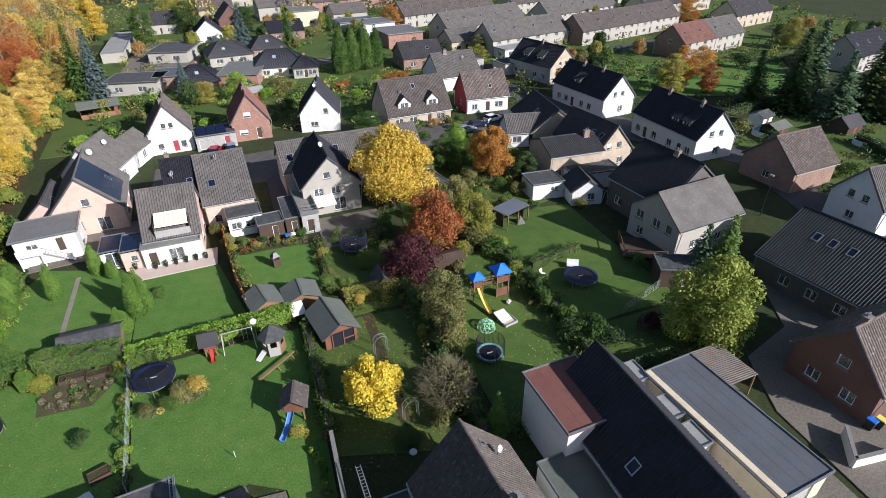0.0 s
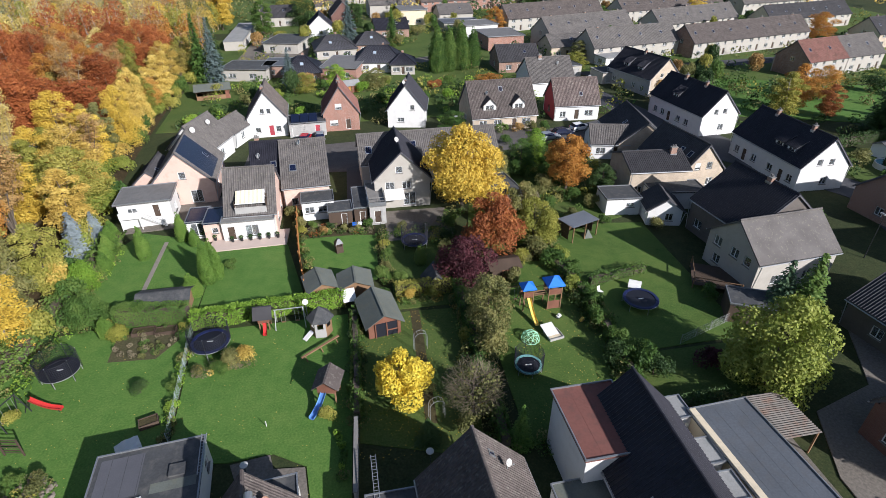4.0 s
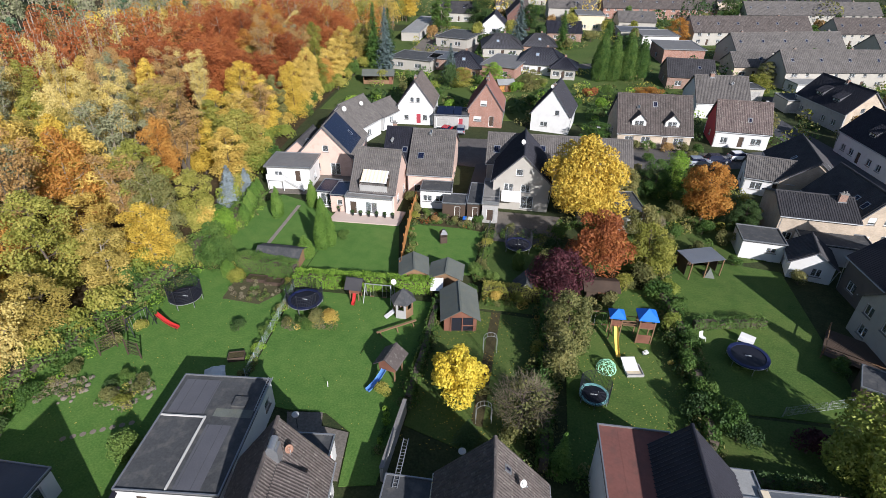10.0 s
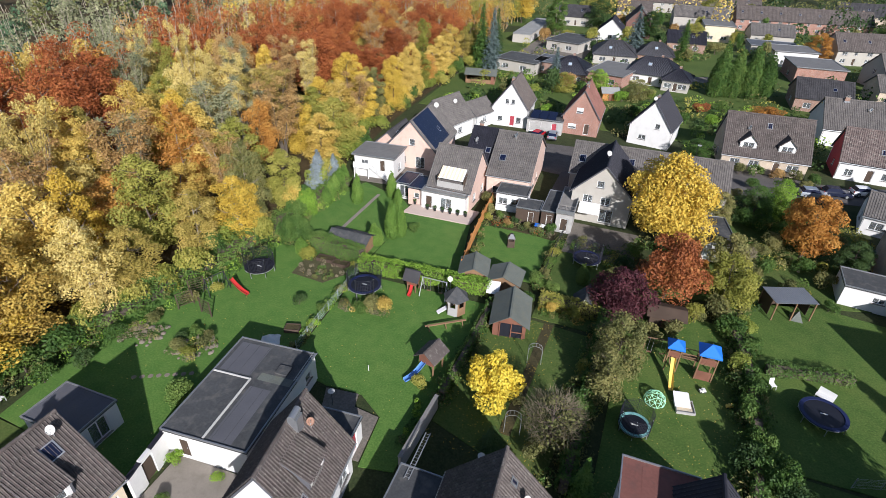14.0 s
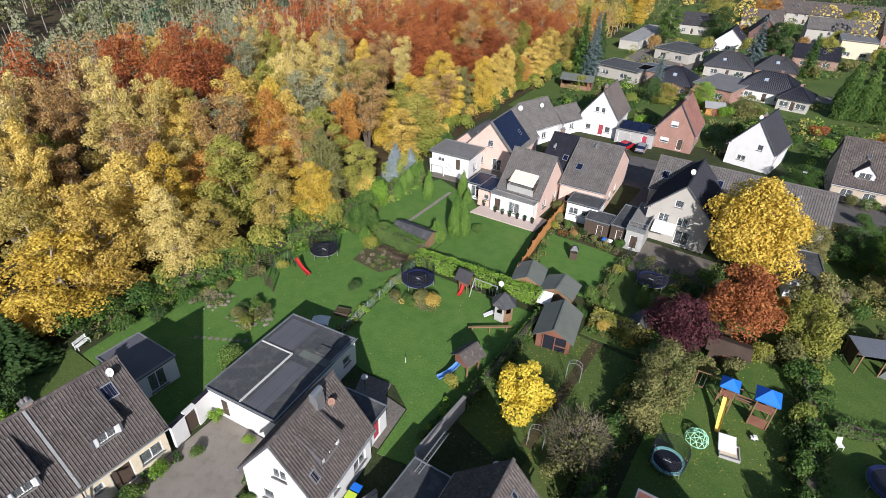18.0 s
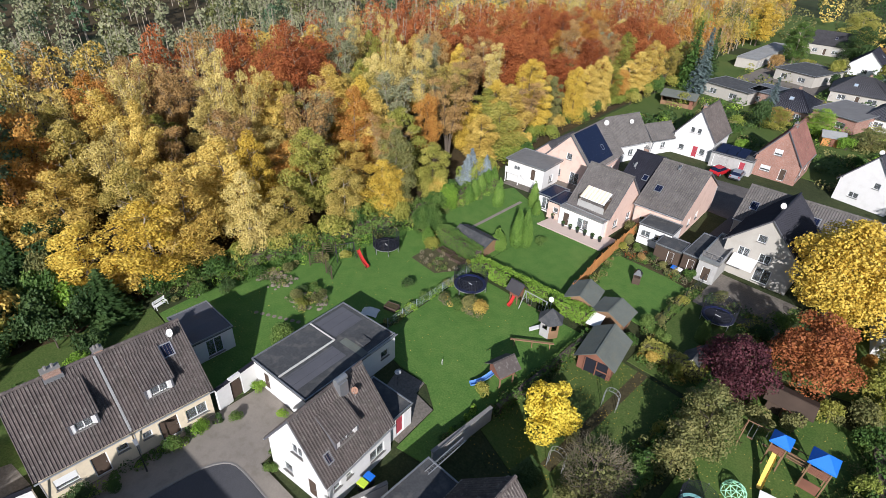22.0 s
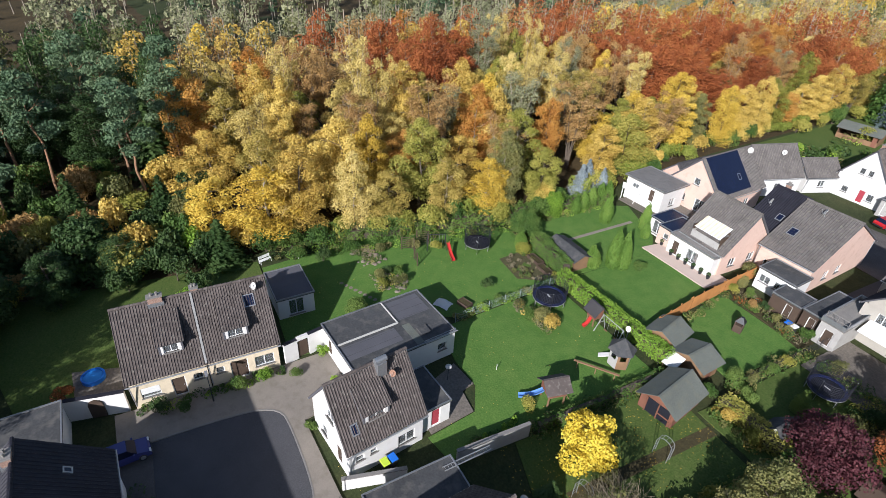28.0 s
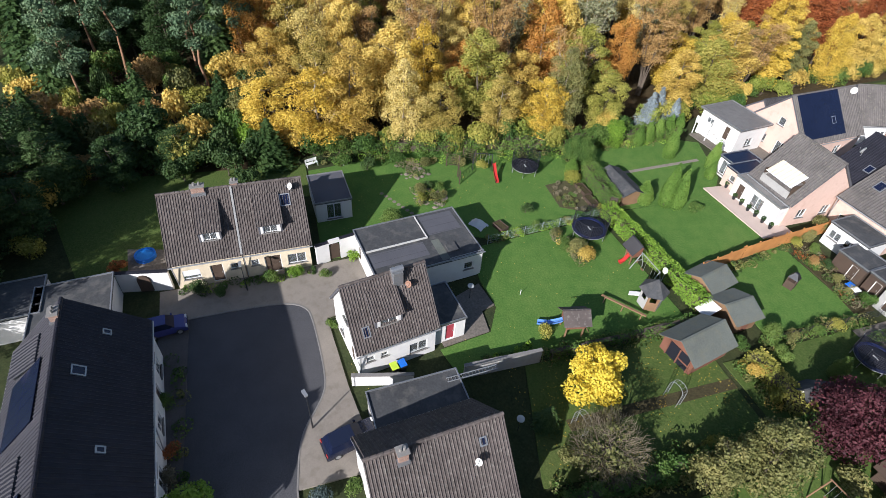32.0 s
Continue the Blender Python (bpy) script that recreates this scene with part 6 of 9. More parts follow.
for x, y, rot, L, D, h, wl, tp_, lab in ((-21.5, 151.0, -12, 12, 9.5, 3.0, PALEW, FELT, "flat-roofed pale bungalow at the wood's edge"), (-13.6, 153.5, -4, 7.5, 9, 3.0, BRICK_B, BLUEFELT, "flat-roofed bungalow with dark felt and skylight"),
                                         (3.6, 150.6, -14, 9.4, 14.5, 3.0, BRICK, GREYFELT, "brick bungalow with wide grey flat roof"), (-14.4, 187.0, -14, 11, 15, 3.0, PALEW, FELT, "flat-roofed bungalow with grey felt beside the garages"),
                                         (30.5, 233.0, 4, 10, 14, 5.4, CREAM, GREYFELT, "cream flat-roofed house beyond the conifers"), (47.0, 212.5, 4, 14, 10, 3.2, PALEW, BLUEFELT, "low house with navy flat roof"),
                                         (50.6, 199.0, 10, 12, 11, 4.4, WHITE, GREYFELT, "white house with broad grey flat roof"), (54.2, 180.0, 6, 12, 14, 4.2, BRICK, GREYFELT, "brick-sided house with broad grey roof"), (80.5, 148.5, 12, 9.5, 5.5, 2.6, WHITE, LIGHTFELT, "white garage block below the terraces")):
    flat_block("flat_roofed_bungalow", lab, "house", x, y, rot, L, D, h, wl, tp_, {"S": [FW(-L * 0.25, 1.4, 1.8), FW(L * 0.2, 1.4, 2.0)], "W": [FW(0, 1.4, 1.8)], "E": [FW(0, 1.4, 1.6)]}, over=0.4, group="flat-roofed houses beyond the lane")
flat_block("garage_block", "long white garage row with pale flat roof", "garage", -32.0, 205.0, 91, 36, 6.0, 2.7, PALEW, LIGHTFELT, {"S": [FW(-15.6 + 2.6 * i, 1.1, 2.2, 2.0, "g") for i in range(13)]}, group="garage blocks")
for x, y in ((72, 132), (62, 140)):
    flat_block("garage_block", "flat-roofed white garage block with grey felt", "garage", x, y, 8, 8, 6, 2.6, PALEW, FELT, {"S": [FW(-2, 1.1, 2.3, 2.0, "g"), FW(2, 1.1, 2.3, 2.0, "g")]}, group="garage blocks")
for x, y, rot, L, D, e, h, wl, rf, lab in [
        (51.0, 149.5, 0, 11.5, 11, 3.0, 6.2, BRICK_B, TILE_DK, "dark-roofed house behind the dormer house"),
        (-5.0, 213.0, 92, 11, 9, 3.0, 7.0, WHITE, TILE_BK, "white gabled house with black roof and balcony"),
        (3.0, 225.0, 96, 13, 9, 5.2, 9.8, BRICK_O, TILE_BR, "brick gabled house beyond the bungalows"),
        (48.0, 232.0, 6, 14, 10, 3.6, 6.6, PALEW, TILE_GR, "white house with grey roof beyond the conifers"),
        (70.0, 164.0, 8, 11, 9, 3.2, 6.0, BRICK_Y, TILE_GR, "tan house with grey roof between the rows"),
        (20.0, 205.0, 8, 12, 9, 2.8, 5.8, BRICK_B, TILE_BK, "black-roofed bungalow among conifers"),
        (-22.0, 236.0, 8, 14, 9, 3.4, 7.0, PALEW, TILE_DK, "distant dark-roofed house beside the wood"),
        (24.0, 252.0, 8, 20, 9, 5, 8.2, PALEW, TILE_GR, "distant pale house block"),
        (-2.0, 262.0, 8, 14, 9, 4, 7.6, PALEW, TILE_BR, "distant pale house with brown roof")]:
    house("bungalow", lab, x, y, rot, L, D, e, h, wl, rf, {"S": [FW(-3, 1.4, 1.6), FW(0, 1.15, 1.0, 2.1, "d"), FW(3, 1.4, 1.8)], "W": [FW(0, 1.4, 1.6)]}, tw=0.45, th=0.45, sky=[(2, 0.5, -1, 0.8, 1.0)], gutter=False, group="bungalows beyond the lane")


# ---- the wood ----
OAKS = [(-72, 45, 6), (-66, 50, 5), (-74, 57, 5), (-89, 39, 6), (-85, 36, 5), (-82, 85, 8), (-86, 97, 8), (-75, 103, 8), (-69, 111, 8), (-57, 98, 7), (-53, 106, 6), (-84, 123, 8), (-59, 112, 8), (-67, 135, 9), (-49, 117, 6), (-47, 147, 8), (-76, 137, 8), (-74, 184, 9), (-59, 183, 9), (-48, 153, 7), (-46, 144, 7), (-66, 163, 9), (-63, 115, 7), (-89, 77, 6), (-73, 147, 8), (-100, 110, 8), (-44, 104, 4)]
ORANGES = [(-88, 153, 10), (-65, 152, 7), (-35, 59, 3), (-39, 104, 5), (-37, 122, 5), (-57, 128, 6), (-92, 60, 6), (-79, 68, 5), (-40, 37, 3.2), (-52, 170, 8), (-45, 176, 8)]


def wood_colour(x, y, r):
    """Leaves, shapes and words for a tree of the wood at a place."""
    q = r.random()
    if y < 9:
        if q < 0.7:
            return L_DKGREEN, (0, 1, 2, 3), "dark green tree in the wood's shaded corner"
        return (L_OLIVE, (0, 1, 2, 3), "olive autumn tree at the wood's dark end") if q < 0.85 else (L_GOLD, (0, 1), "golden autumn tree among dark conifers")
    if any(math.hypot(x - a, y - b) < c for a, b, c in OAKS):
        return (L_RUST, (4, 5), "rust-red oak in the autumn wood") if q < 0.86 else (L_TAN, (6, 7), "tan half-bare tree among the oaks")
    if any(math.hypot(x - a, y - b) < c for a, b, c in ORANGES):
        return (L_ORANGE, (0, 1, 4, 5), "orange-brown tree in the autumn wood") if q < 0.8 else (L_GOLD, (0, 1, 2, 3), "golden tree in the autumn wood")
    if x < -104 or (x < -92 and y < 90):
        return (L_GREYGREEN, (6, 7), "thin pale grey-green tree deep in the wood") if q < 0.75 else (L_TAN, (6, 7), "tan half-bare tree deep in the wood")
    if y < 46 and x > wood_edge(y) - 10:
        table = ((0.36, L_GOLD, (0, 1, 2, 3), "golden autumn tree at the wood's edge"), (0.66, L_YELLOW, (0, 1, 2, 3), "yellow maple at the wood's edge"), (0.8, L_UMBER, (0, 1), "olive-gold tree at the wood's edge"), (0.9, L_YG, (0, 1, 2, 3), "yellow-green tree at the wood's edge"), (1.0, L_PALE, (0, 3), "pale yellow tree at the wood's edge"))
    elif x > wood_edge(max(-40, min(420, y))) - 9:
        table = ((0.24, L_GOLD, (0, 1, 2, 3), "golden autumn tree at the wood's edge"), (0.44, L_YELLOW, (0, 1, 2, 3), "yellow maple at the wood's edge"), (0.66, L_YG, (0, 1, 2, 3), "yellow-green tree at the wood's edge"),
                 (0.78, L_UMBER, (0, 2, 6), "olive-gold tree at the wood's edge"), (0.92, L_TAN, (6, 7), "tan half-bare tree at the wood's edge"), (1.0, L_OLIVE, (0, 1, 2), "olive tree at the wood's edge"))
    else:
        table = ((0.12, L_GOLD, (0, 1, 2, 3), "golden autumn tree in the wood"), (0.22, L_YELLOW, (0, 1, 2, 3), "yellow maple in the wood"), (0.46, L_PALE, (0, 3, 6, 7), "pale yellow ash in the autumn wood"), (0.68, L_TAN, (6, 7, 1), "tan half-bare tree in the autumn wood"),
                 (0.82, L_UMBER, (0, 2, 6), "olive-gold tree in the autumn wood"), (0.9, L_YG, (0, 1, 2), "yellow-green tree in the autumn wood"), (0.95, L_ORANGE, (0, 1, 4), "orange autumn tree in the wood"), (1.0, L_GREYGREEN, (6, 7), "grey-green thin tree in the wood"))
    return next(row[1:] for row in table if q <= row[0])


def wood_edge(y):
    pts = [(-40, -20), (0, -38), (9, -36), (14, -34), (42, -29), (54, -28.4), (66, -30.5), (80, -34), (97, -35.5), (139, -37.5), (170, -39), (215, -43), (260, -46), (420, -84)]
    for (a, x0), (b, x1) in zip(pts, pts[1:]):
        if a <= y <= b:
            return x0 + (x1 - x0) * (y - a) / (b - a)
    return -80


def rough_tree(tgt, trunks, x, y, hh, w, r, n, size):
    for q in range(7):
        a, t = q * 2.4, (q + 0.5) / 7
        c = Vector((x + math.cos(a) * w * 0.5 * (1 - t * 0.5), y + math.sin(a) * w * 0.5 * (1 - t * 0.5), hh * (0.35 + 0.55 * t)))
        s = w * r.uniform(0.4, 0.65)
        for _k in range(n // 7):
            d = rand_dir(r)
            tgt.leaf(c + Vector((d.x * s, d.y * s, abs(d.z) * s * 1.1 - 0.2 * s)), (d + rand_dir(r) * 0.8).normalized(), size * r.uniform(0.7, 1.4), r.uniform(0, 6.28))
    trunks.bar((x, y, 0), (x + r.uniform(-0.9, 0.9), y + r.uniform(-0.5, 0.5), hh * 1.02), 0.17, 0.05, 4, False)
    for _k in range(3):
        trunks.bar((x, y, hh * 0.3), (x + r.uniform(-0.5, 0.5) * w, y + r.uniform(-0.5, 0.5) * w, hh * r.uniform(0.85, 1.05)), 0.09, 0.03, 3, False)


rw = random.Random(21)
far_leaves, far_trunks = {}, Geo()
y, count = -30.0, 0
while y < 330:
    x = wood_edge(y) - rw.uniform(0, 2)
    k = 0
    while x > -110:
        yy = y + rw.uniform(-2, 2)
        c, shapes, lab = wood_colour(x, yy, rw)
        big = 1 + min(0.35, k * 0.09)
        hgt = rw.uniform(8.0, 13.0) * big * (1.1 if c is L_RUST else 1)
        wid = rw.uniform(2.5, 4.1) * (1.25 if c is L_RUST else 1)
        if (yy < 9 and x > -62) or math.hypot(x + 29.6, yy - 61.4) < 4.6:
            pass
        elif x > -74 and y < 160 and count < 285:
            wood_tree(x, yy, hgt, wid, c, lab, "trees of the wood", k=rw.choice(shapes))
            count += 1
        else:
            rough_tree(far_leaves.setdefault(c.name, (Geo(), c))[0], far_trunks, x, yy, hgt, wid, rw, 1000 if 6 not in shapes else 620, 0.22)
        x -= rw.uniform(5.0, 8.0)
        k += 1
    y += 5.6
for y in range(-12, 150, 3):
    e = wood_edge(y)
    c, lab = rw.choice([(L_GREEN, "green bramble thicket at the wood's edge"), (L_MAPLE, "light green thicket at the wood's edge"), (L_YG, "yellowing thicket at the wood's edge"), (L_GOLD, "golden thicket at the wood's edge"), (L_GREEN, "green bramble thicket at the wood's edge")])
    bush(e + rw.uniform(-1.5, 2.0), y + rw.uniform(-1, 1), rw.uniform(1.5, 2.6), c, lab, rw.uniform(1.6, 3.0), group="thickets")
rf_ = random.Random(33)
for _ in range(1150):
    x, y = rf_.uniform(-360, -106), rf_.uniform(-90, 420)
    if rf_.random() < 0.3:
        x, y = rf_.uniform(-330, -70), rf_.uniform(205, 460)
    if x > wood_edge(max(-30, min(410, y))) - 3:
        continue
    c = rf_.choice([L_GREYGREEN, L_GREYGREEN, L_OLIVE, L_PINE, L_GREYGREEN])
    rough_tree(far_leaves.setdefault(c.name, (Geo(), c))[0], far_trunks, x, y, rf_.uniform(10, 17), rf_.uniform(2.4, 4.2), rf_, 270, 0.4)
for nm, (g, c) in far_leaves.items():
    part("far_wood", g, c, None, "distant crowns of the autumn wood, " + nm.replace("_", " "), category="wood", kind="stuff")
part("far_trunks", far_trunks, BARK_L, None, "pale trunks standing in the distant wood", category="wood", kind="stuff")


# tall pines at the wood's dark end
def pine(x, y, h, seed):
    r = random.Random(seed)
    o = thing("pine_tree", "tall Scots pine with bare trunk and dark needles", "tree", pose(x, y, -0.05), "pines")
    lean = r.uniform(-0.06, 0.06)
    part("trunk", limbs(seed, h, 2.6, 0.55, 9, 0.24, 0.95, lean), BARK_P, o)
    lob = []
    for i in range(13):
        t = 0.5 + 0.5 * i / 13
        a = i * 2.4
        q = r.uniform(0.6, 2.2) * (1.25 - t * 0.8)
        lob.append(((lean * h * t * t + math.cos(a) * q * 1.5, math.sin(a) * q * 1.5, h * t), r.uniform(1.0, 1.7)))
    part("crown", lobes_crown(seed + 1, lob, 5600, 0.165, 0.7, 0.6), L_PINE, o)


for k, (x, y, h) in enumerate([(-50.5, 1.7, 17), (-55, -8.5, 18), (-60, 0, 18), (-63, -14, 19), (-47, -13, 15), (-70, -4, 19), (-57, 7, 17), (-74, -16, 19), (-68, 8, 18)]):
    pine(x, y, h, 600 + 7 * k)
spruce(-31.6, 9.2, 6.2, 2.9, L_DKGREEN, "dark green spruce at the lawn's edge")
for x, y, h in ((-40, -4, 6), (-37, -13, 7), (-46, -6, 8), (-52, -16, 12), (-33, -20, 9), (-42, -22, 12), (-44, 4, 7), (-60, -20, 14), (-66, -22, 15), (-58, 4, 12), (-39, -16, 9)):
    spruce(x, y, h, h * 0.34, L_DKGREEN, "dark green conifer in the wood's shaded corner")
rk_ = random.Random(72)
for k in range(70):
    x, y = rk_.uniform(-60, -26), rk_.uniform(-26, 9)
    if x > -31 and y > -13:
        continue
    c, lab = rk_.choice([(L_DKGREEN, "dark evergreen undergrowth below the pines"), (L_GREEN, "green undergrowth below the pines"), (L_TAN, "brown undergrowth below the pines"), (L_OLIVE, "olive undergrowth below the pines"), (L_GOLD, "golden bush below the pines"), (L_YG, "yellow-green undergrowth below the pines")])
    bush(x, y, rk_.uniform(1.6, 3.2), c, lab, rk_.uniform(2.0, 4.4), group="undergrowth")
bush(-34.5, 6.0, 2.0, L_LIGHT, "light green shrub at the wood's edge", 3.0)
bush(-43.0, -2.0, 2.0, L_GOLD, "golden shrub at the wood's edge", 4.2)
bush(-37, 2.0, 2.6, L_YG, "yellow-green shrub under pines", 3.2)
for x, y, q, hh in ((-32.6, 1.3, 2.3, 3.2), (-33.5, 4.3, 2.5, 3.6), (-31.8, 7.2, 2.2, 3.0), (-30.2, -0.9, 2.0, 2.6), (-30.2, 4.0, 1.8, 2.6)):
    bush(x, y, q, L_DKGREEN, "dark dense shrub at the mossy lawn's edge", hh, group="dark shrubs at the wood's edge")
bush(-26.4, 5.9, 1.6, L_DKGREEN, "dark shrub behind a brown-roofed house", 2.4)
bush(-25.5, 5.0, 1.6, L_LIGHT, "light shrub behind a brown-roofed house")
bush(-24, 1, 1.6, L_GREEN, "green shrub behind the twin house")
bush(-30, -12, 2.6, L_DKGREEN, "dark laurel at the mossy lawn", 3.4)
bush(-25, -16, 2.4, L_OLIVE, "olive shrub by the garage", 3.0)
bush(-20.5, -14.5, 1.6, L_YG, "yellow-green shrub behind the garages")
big_tree("yew_tree", "broad dark yew at the wood's edge", -35.5, -4.5, 6.8, 3.6, L_DKGREEN, 731, 7000, 0.2, 0.05, 0.2, 18)


# The first four are unseen, added only to shade the mossy lawn.
for x, y, h, w in ((-12.3, -18.5, 11, 3.2), (-16.6, -18.2, 11, 3.3), (-8.4, -17.6, 11, 3.0), (-20.6, -18, 11, 3.2), (-22.8, -14.2, 7.5, 3.0), (-28.5, -13, 9, 3.8), (-29.8, -7.2, 7, 2.8), (-26, -19.5, 11, 3.8), (-32, -1, 6, 2.6), (-33, -17, 11, 4)):
    wood_tree(x, y, h, w, L_DKGREEN, "dense dark evergreen tree beside the mossy lawn, some added unseen for shade", "evergreens by the mossy lawn", k=R.randrange(4))
# Spruces out of view, added so that their shade falls on the lawn.
for x, y, h in ((-18, -20.5, 14), (-13.5, -21.5, 14), (-22, -24, 15), (-16, -25.5, 15), (-11, -25, 14), (-26, -27, 15), (-19, -29, 16)):
    spruce(x, y, h, h * 0.3, L_DKGREEN, "tall dark spruce added unseen behind the garages for shade", group="spruces behind the garages")


# ---- garden trees ----
big_tree("yellow_maple", "large golden-yellow maple over the back yards", 20.1, 66.6, 12.2, 5.2, L_YELLOW, 701, 27000, 0.15, 0.2, 0.35, 30)
big_tree("red_tree", "red-leaved tree with green inner leaves", 21.4, 53.6, 8.2, 3.3, L_RED, 702, 12500, 0.125, 0.25, 0.2, 20)
big_tree("purple_tree", "dark purple-leaved ornamental plum", 16.7, 47.8, 5.8, 3.2, L_PURPLE, 703, 11500, 0.11, 0.2, 0.16, 18)
big_tree("orange_tree", "orange-leaved tree in a back garden", 37.3, 70.2, 9.0, 3.2, L_ORANGE, 704, 12000, 0.13, 0.2, 0.2, 20)
big_tree("yellow_tree", "small bright yellow garden tree", 7.8, 31.1, 5.2, 2.5, L_BRIGHT, 705, 9500, 0.11, 0.2, 0.12, 15)
big_tree("green_maple", "yellow-green maple beside the garages", 40.6, 27.4, 9.5, 4.4, L_MAPLE, 706, 20000, 0.14, 0.15, 0.28, 24)
big_tree("olive_tree", "olive-green half-bare garden tree", 17.5, 39.6, 6.2, 2.7, L_OLIVE, 707, 8000, 0.1, 0.15, 0.14, 16)
big_tree("green_tree", "green garden tree with yellowing leaves", 27.4, 55.6, 6.2, 2.8, L_YG, 708, 8500, 0.11, 0.15, 0.14, 16)
big_tree("olive_tree", "olive shrub-like tree in the hedge", 17, 35.6, 4.8, 2.2, L_OLIVE, 709, 5600, 0.095, 0.1, 0.12, 13)
big_tree("willow", "grey-green shrub tree beside the garages", 28.1, 63.1, 5.0, 2.4, L_OLIVE, 710, 3600, 0.14, 0.1, 0.12, 13)
bt = thing("bare_tree", "grey half-bare fruit tree with lichened twigs", "tree", pose(13.7, 28.5, -0.05))
part("trunk", limbs(720, 5.4, 2.7, 0.22, 16, 0.2), BARK, bt)
gb, rb_ = Geo(), random.Random(721)
for _ in range(1500):
    d = rand_dir(rb_)
    p = Vector((0, 0, 3.2)) + Vector((d.x * 2.5, d.y * 2.5, d.z * 2.0)) * rb_.uniform(0.35, 1.0) ** 0.6
    e = p + (Vector((d.x, d.y, abs(d.z) + 0.3)) + rand_dir(rb_) * 0.8).normalized() * rb_.uniform(0.3, 0.8)
    gb.bar(p, e, 0.014, 0.006, 3, False)
part("twig_crown", gb, L_TWIG, bt)
part("leaves", lobes_crown(722, broad_lobes(722, 5.4, 2.4, 0.3, 12), 700, 0.12, 0.7), L_OLIVE, bt)
spruce(16.9, 24.9, 4.6, 1.1, L_THUJA, "light green conical garden conifer", "garden_conifer")
spruce(9.6, 26.4, 2.6, 1.2, L_DKGREEN, "dark blue-green dwarf conifer", "dwarf_conifer")
for x, y, h, w in ((-12.6, 52.4, 6.4, 0.85), (-12.0, 53.5, 5.8, 0.8), (-13.9, 50.2, 3.3, 0.95), (-21.6, 59.3, 5.0, 0.8), (-18.0, 63.2, 4.6, 0.75), (-26.9, 64.2, 3.6, 0.8), (-26.5, 62.4, 3.8, 0.8), (-26.2, 60.5, 3.6, 0.8), (-25.8, 58.6, 3.4, 0.75), (-25.4, 56.9, 3.2, 0.75), (-16.2, 61.6, 2.8, 0.6)):
    column(x, y, h, w, L_THUJA, "tall green column thuja", group="column thujas")
column(12.2, 52.6, 3.0, 0.7, L_GREEN, "green column conifer beside the fence")
for x, y, h, w in ((-29.4, 60.6, 5.6, 2.1), (-30.6, 62.9, 5.6, 2.0), (-28.9, 64.6, 4.6, 1.6)):
    spruce(x, y, h, w, L_SILVER, "silver-blue spruce at the wood's edge", "blue_spruce", "blue spruces")
round_shrub(-26.1, 53.2, 1.5, 4.0, L_LIGHT, "round light green tree at the wood's edge", 743, 7000)
column(-20.9, 44.3, 2.6, 0.8, L_THUJA, "small pointed thuja on the lawn")
round_shrub(-19.8, 43.9, 1.1, 1.3, L_YG, "round yellow-green shrub on the lawn", 745, 3000)
round_shrub(-23.4, 46.6, 2.3, 3.5, L_HEDGE, "large round dense green shrub", 741, 11000)
bush(-18.6, 46.6, 1.5, L_GREEN, "round green shrub beside a shed", 1.7)
round_shrub(-16.6, 20.4, 1.35, 2.0, L_HEDGE, "round clipped green shrub on the lawn", 747, 5000)
column(28.7, 148, 14, 2.1, L_GREEN, "tall green conifer beyond the bungalows")
column(32.2, 148.9, 13, 2.1, L_GREEN, "tall dark conifer beyond the bungalows")
column(35.8, 149.9, 14, 2.1, L_GREEN, "tall green conifer in the back gardens")
column(39.3, 151, 12, 2.1, L_GREEN, "dark conifer in the back gardens")
spruce(-33.2, 148.8, 17, 3.6, L_GREEN, "tall conifer at the wood's edge")
spruce(-29.7, 147.8, 16, 3.4, L_BLUE, "tall blue-green conifer at the wood's edge")
spruce(-30.7, 154.8, 15, 3.4, L_DKGREEN, "tall dark conifer at the wood's edge")
spruce(-10.4, 141.6, 9, 2.4, L_BLUE, "blue spruce beside a bungalow")
spruce(5.4, 184.4, 15, 4.2, L_BLUE, "large blue cedar beyond the bungalows")
spruce(19.5, 187.6, 12, 3.0, L_GREEN, "green conifer beyond the bungalows")
for x, y, h, w, c in ((49.2, 34.4, 9.2, 2.6, L_HEDGE), (47.6, 35.9, 7.6, 2.3, L_PINE), (110, 78, 17, 5, L_DKGREEN), (117, 80, 18, 5.2, L_PINE), (121, 70, 16, 5, L_DKGREEN), (126, 63, 17, 5.5, L_DKGREEN), (113, 70, 14, 4.5, L_PINE), (106, 84, 12, 4, L_DKGREEN), (132, 74, 17, 5, L_DKGREEN), (137, 58, 15, 5, L_DKGREEN)):
    spruce(x, y, h, w, c, "tall dark spruce among the eastern houses", group="eastern spruces")
wood_tree(94.3, 96, 10, 4.2, L_YG, "yellow-green tree on the green")
wood_tree(100.6, 100.5, 10.5, 4.0, L_ORANGE, "orange tree on the green")
wood_tree(103.7, 94.4, 7.5, 3.0, L_RED, "red tree on the green")
wood_tree(113, 107.3, 8, 3.6, L_ORANGE, "orange-brown tree by the terraces")
wood_tree(125.1, 71.3, 8, 4.5, L_YG, "yellow tree between spruces")
wood_tree(139.8, 99.9, 9, 3.8, L_OLIVE, "olive tree by the terraces")
wood_tree(58.2, 110.1, 5.5, 2.2, L_OLIVE, "olive shrub tree by the road")
wood_tree(37.2, 120.9, 6, 4, L_ORANGE, "brown-orange hedge tree behind a house")
wood_tree(24.3, 98.8, 4.5, 2.8, L_GREEN, "green bush-like tree beside a white gable")
wood_tree(27, 73.4, 6, 2.4, L_OLIVE, "olive garden tree behind a house")
wood_tree(31.7, 76.6, 6.5, 2.5, L_GREEN, "dark green tree in a garden")
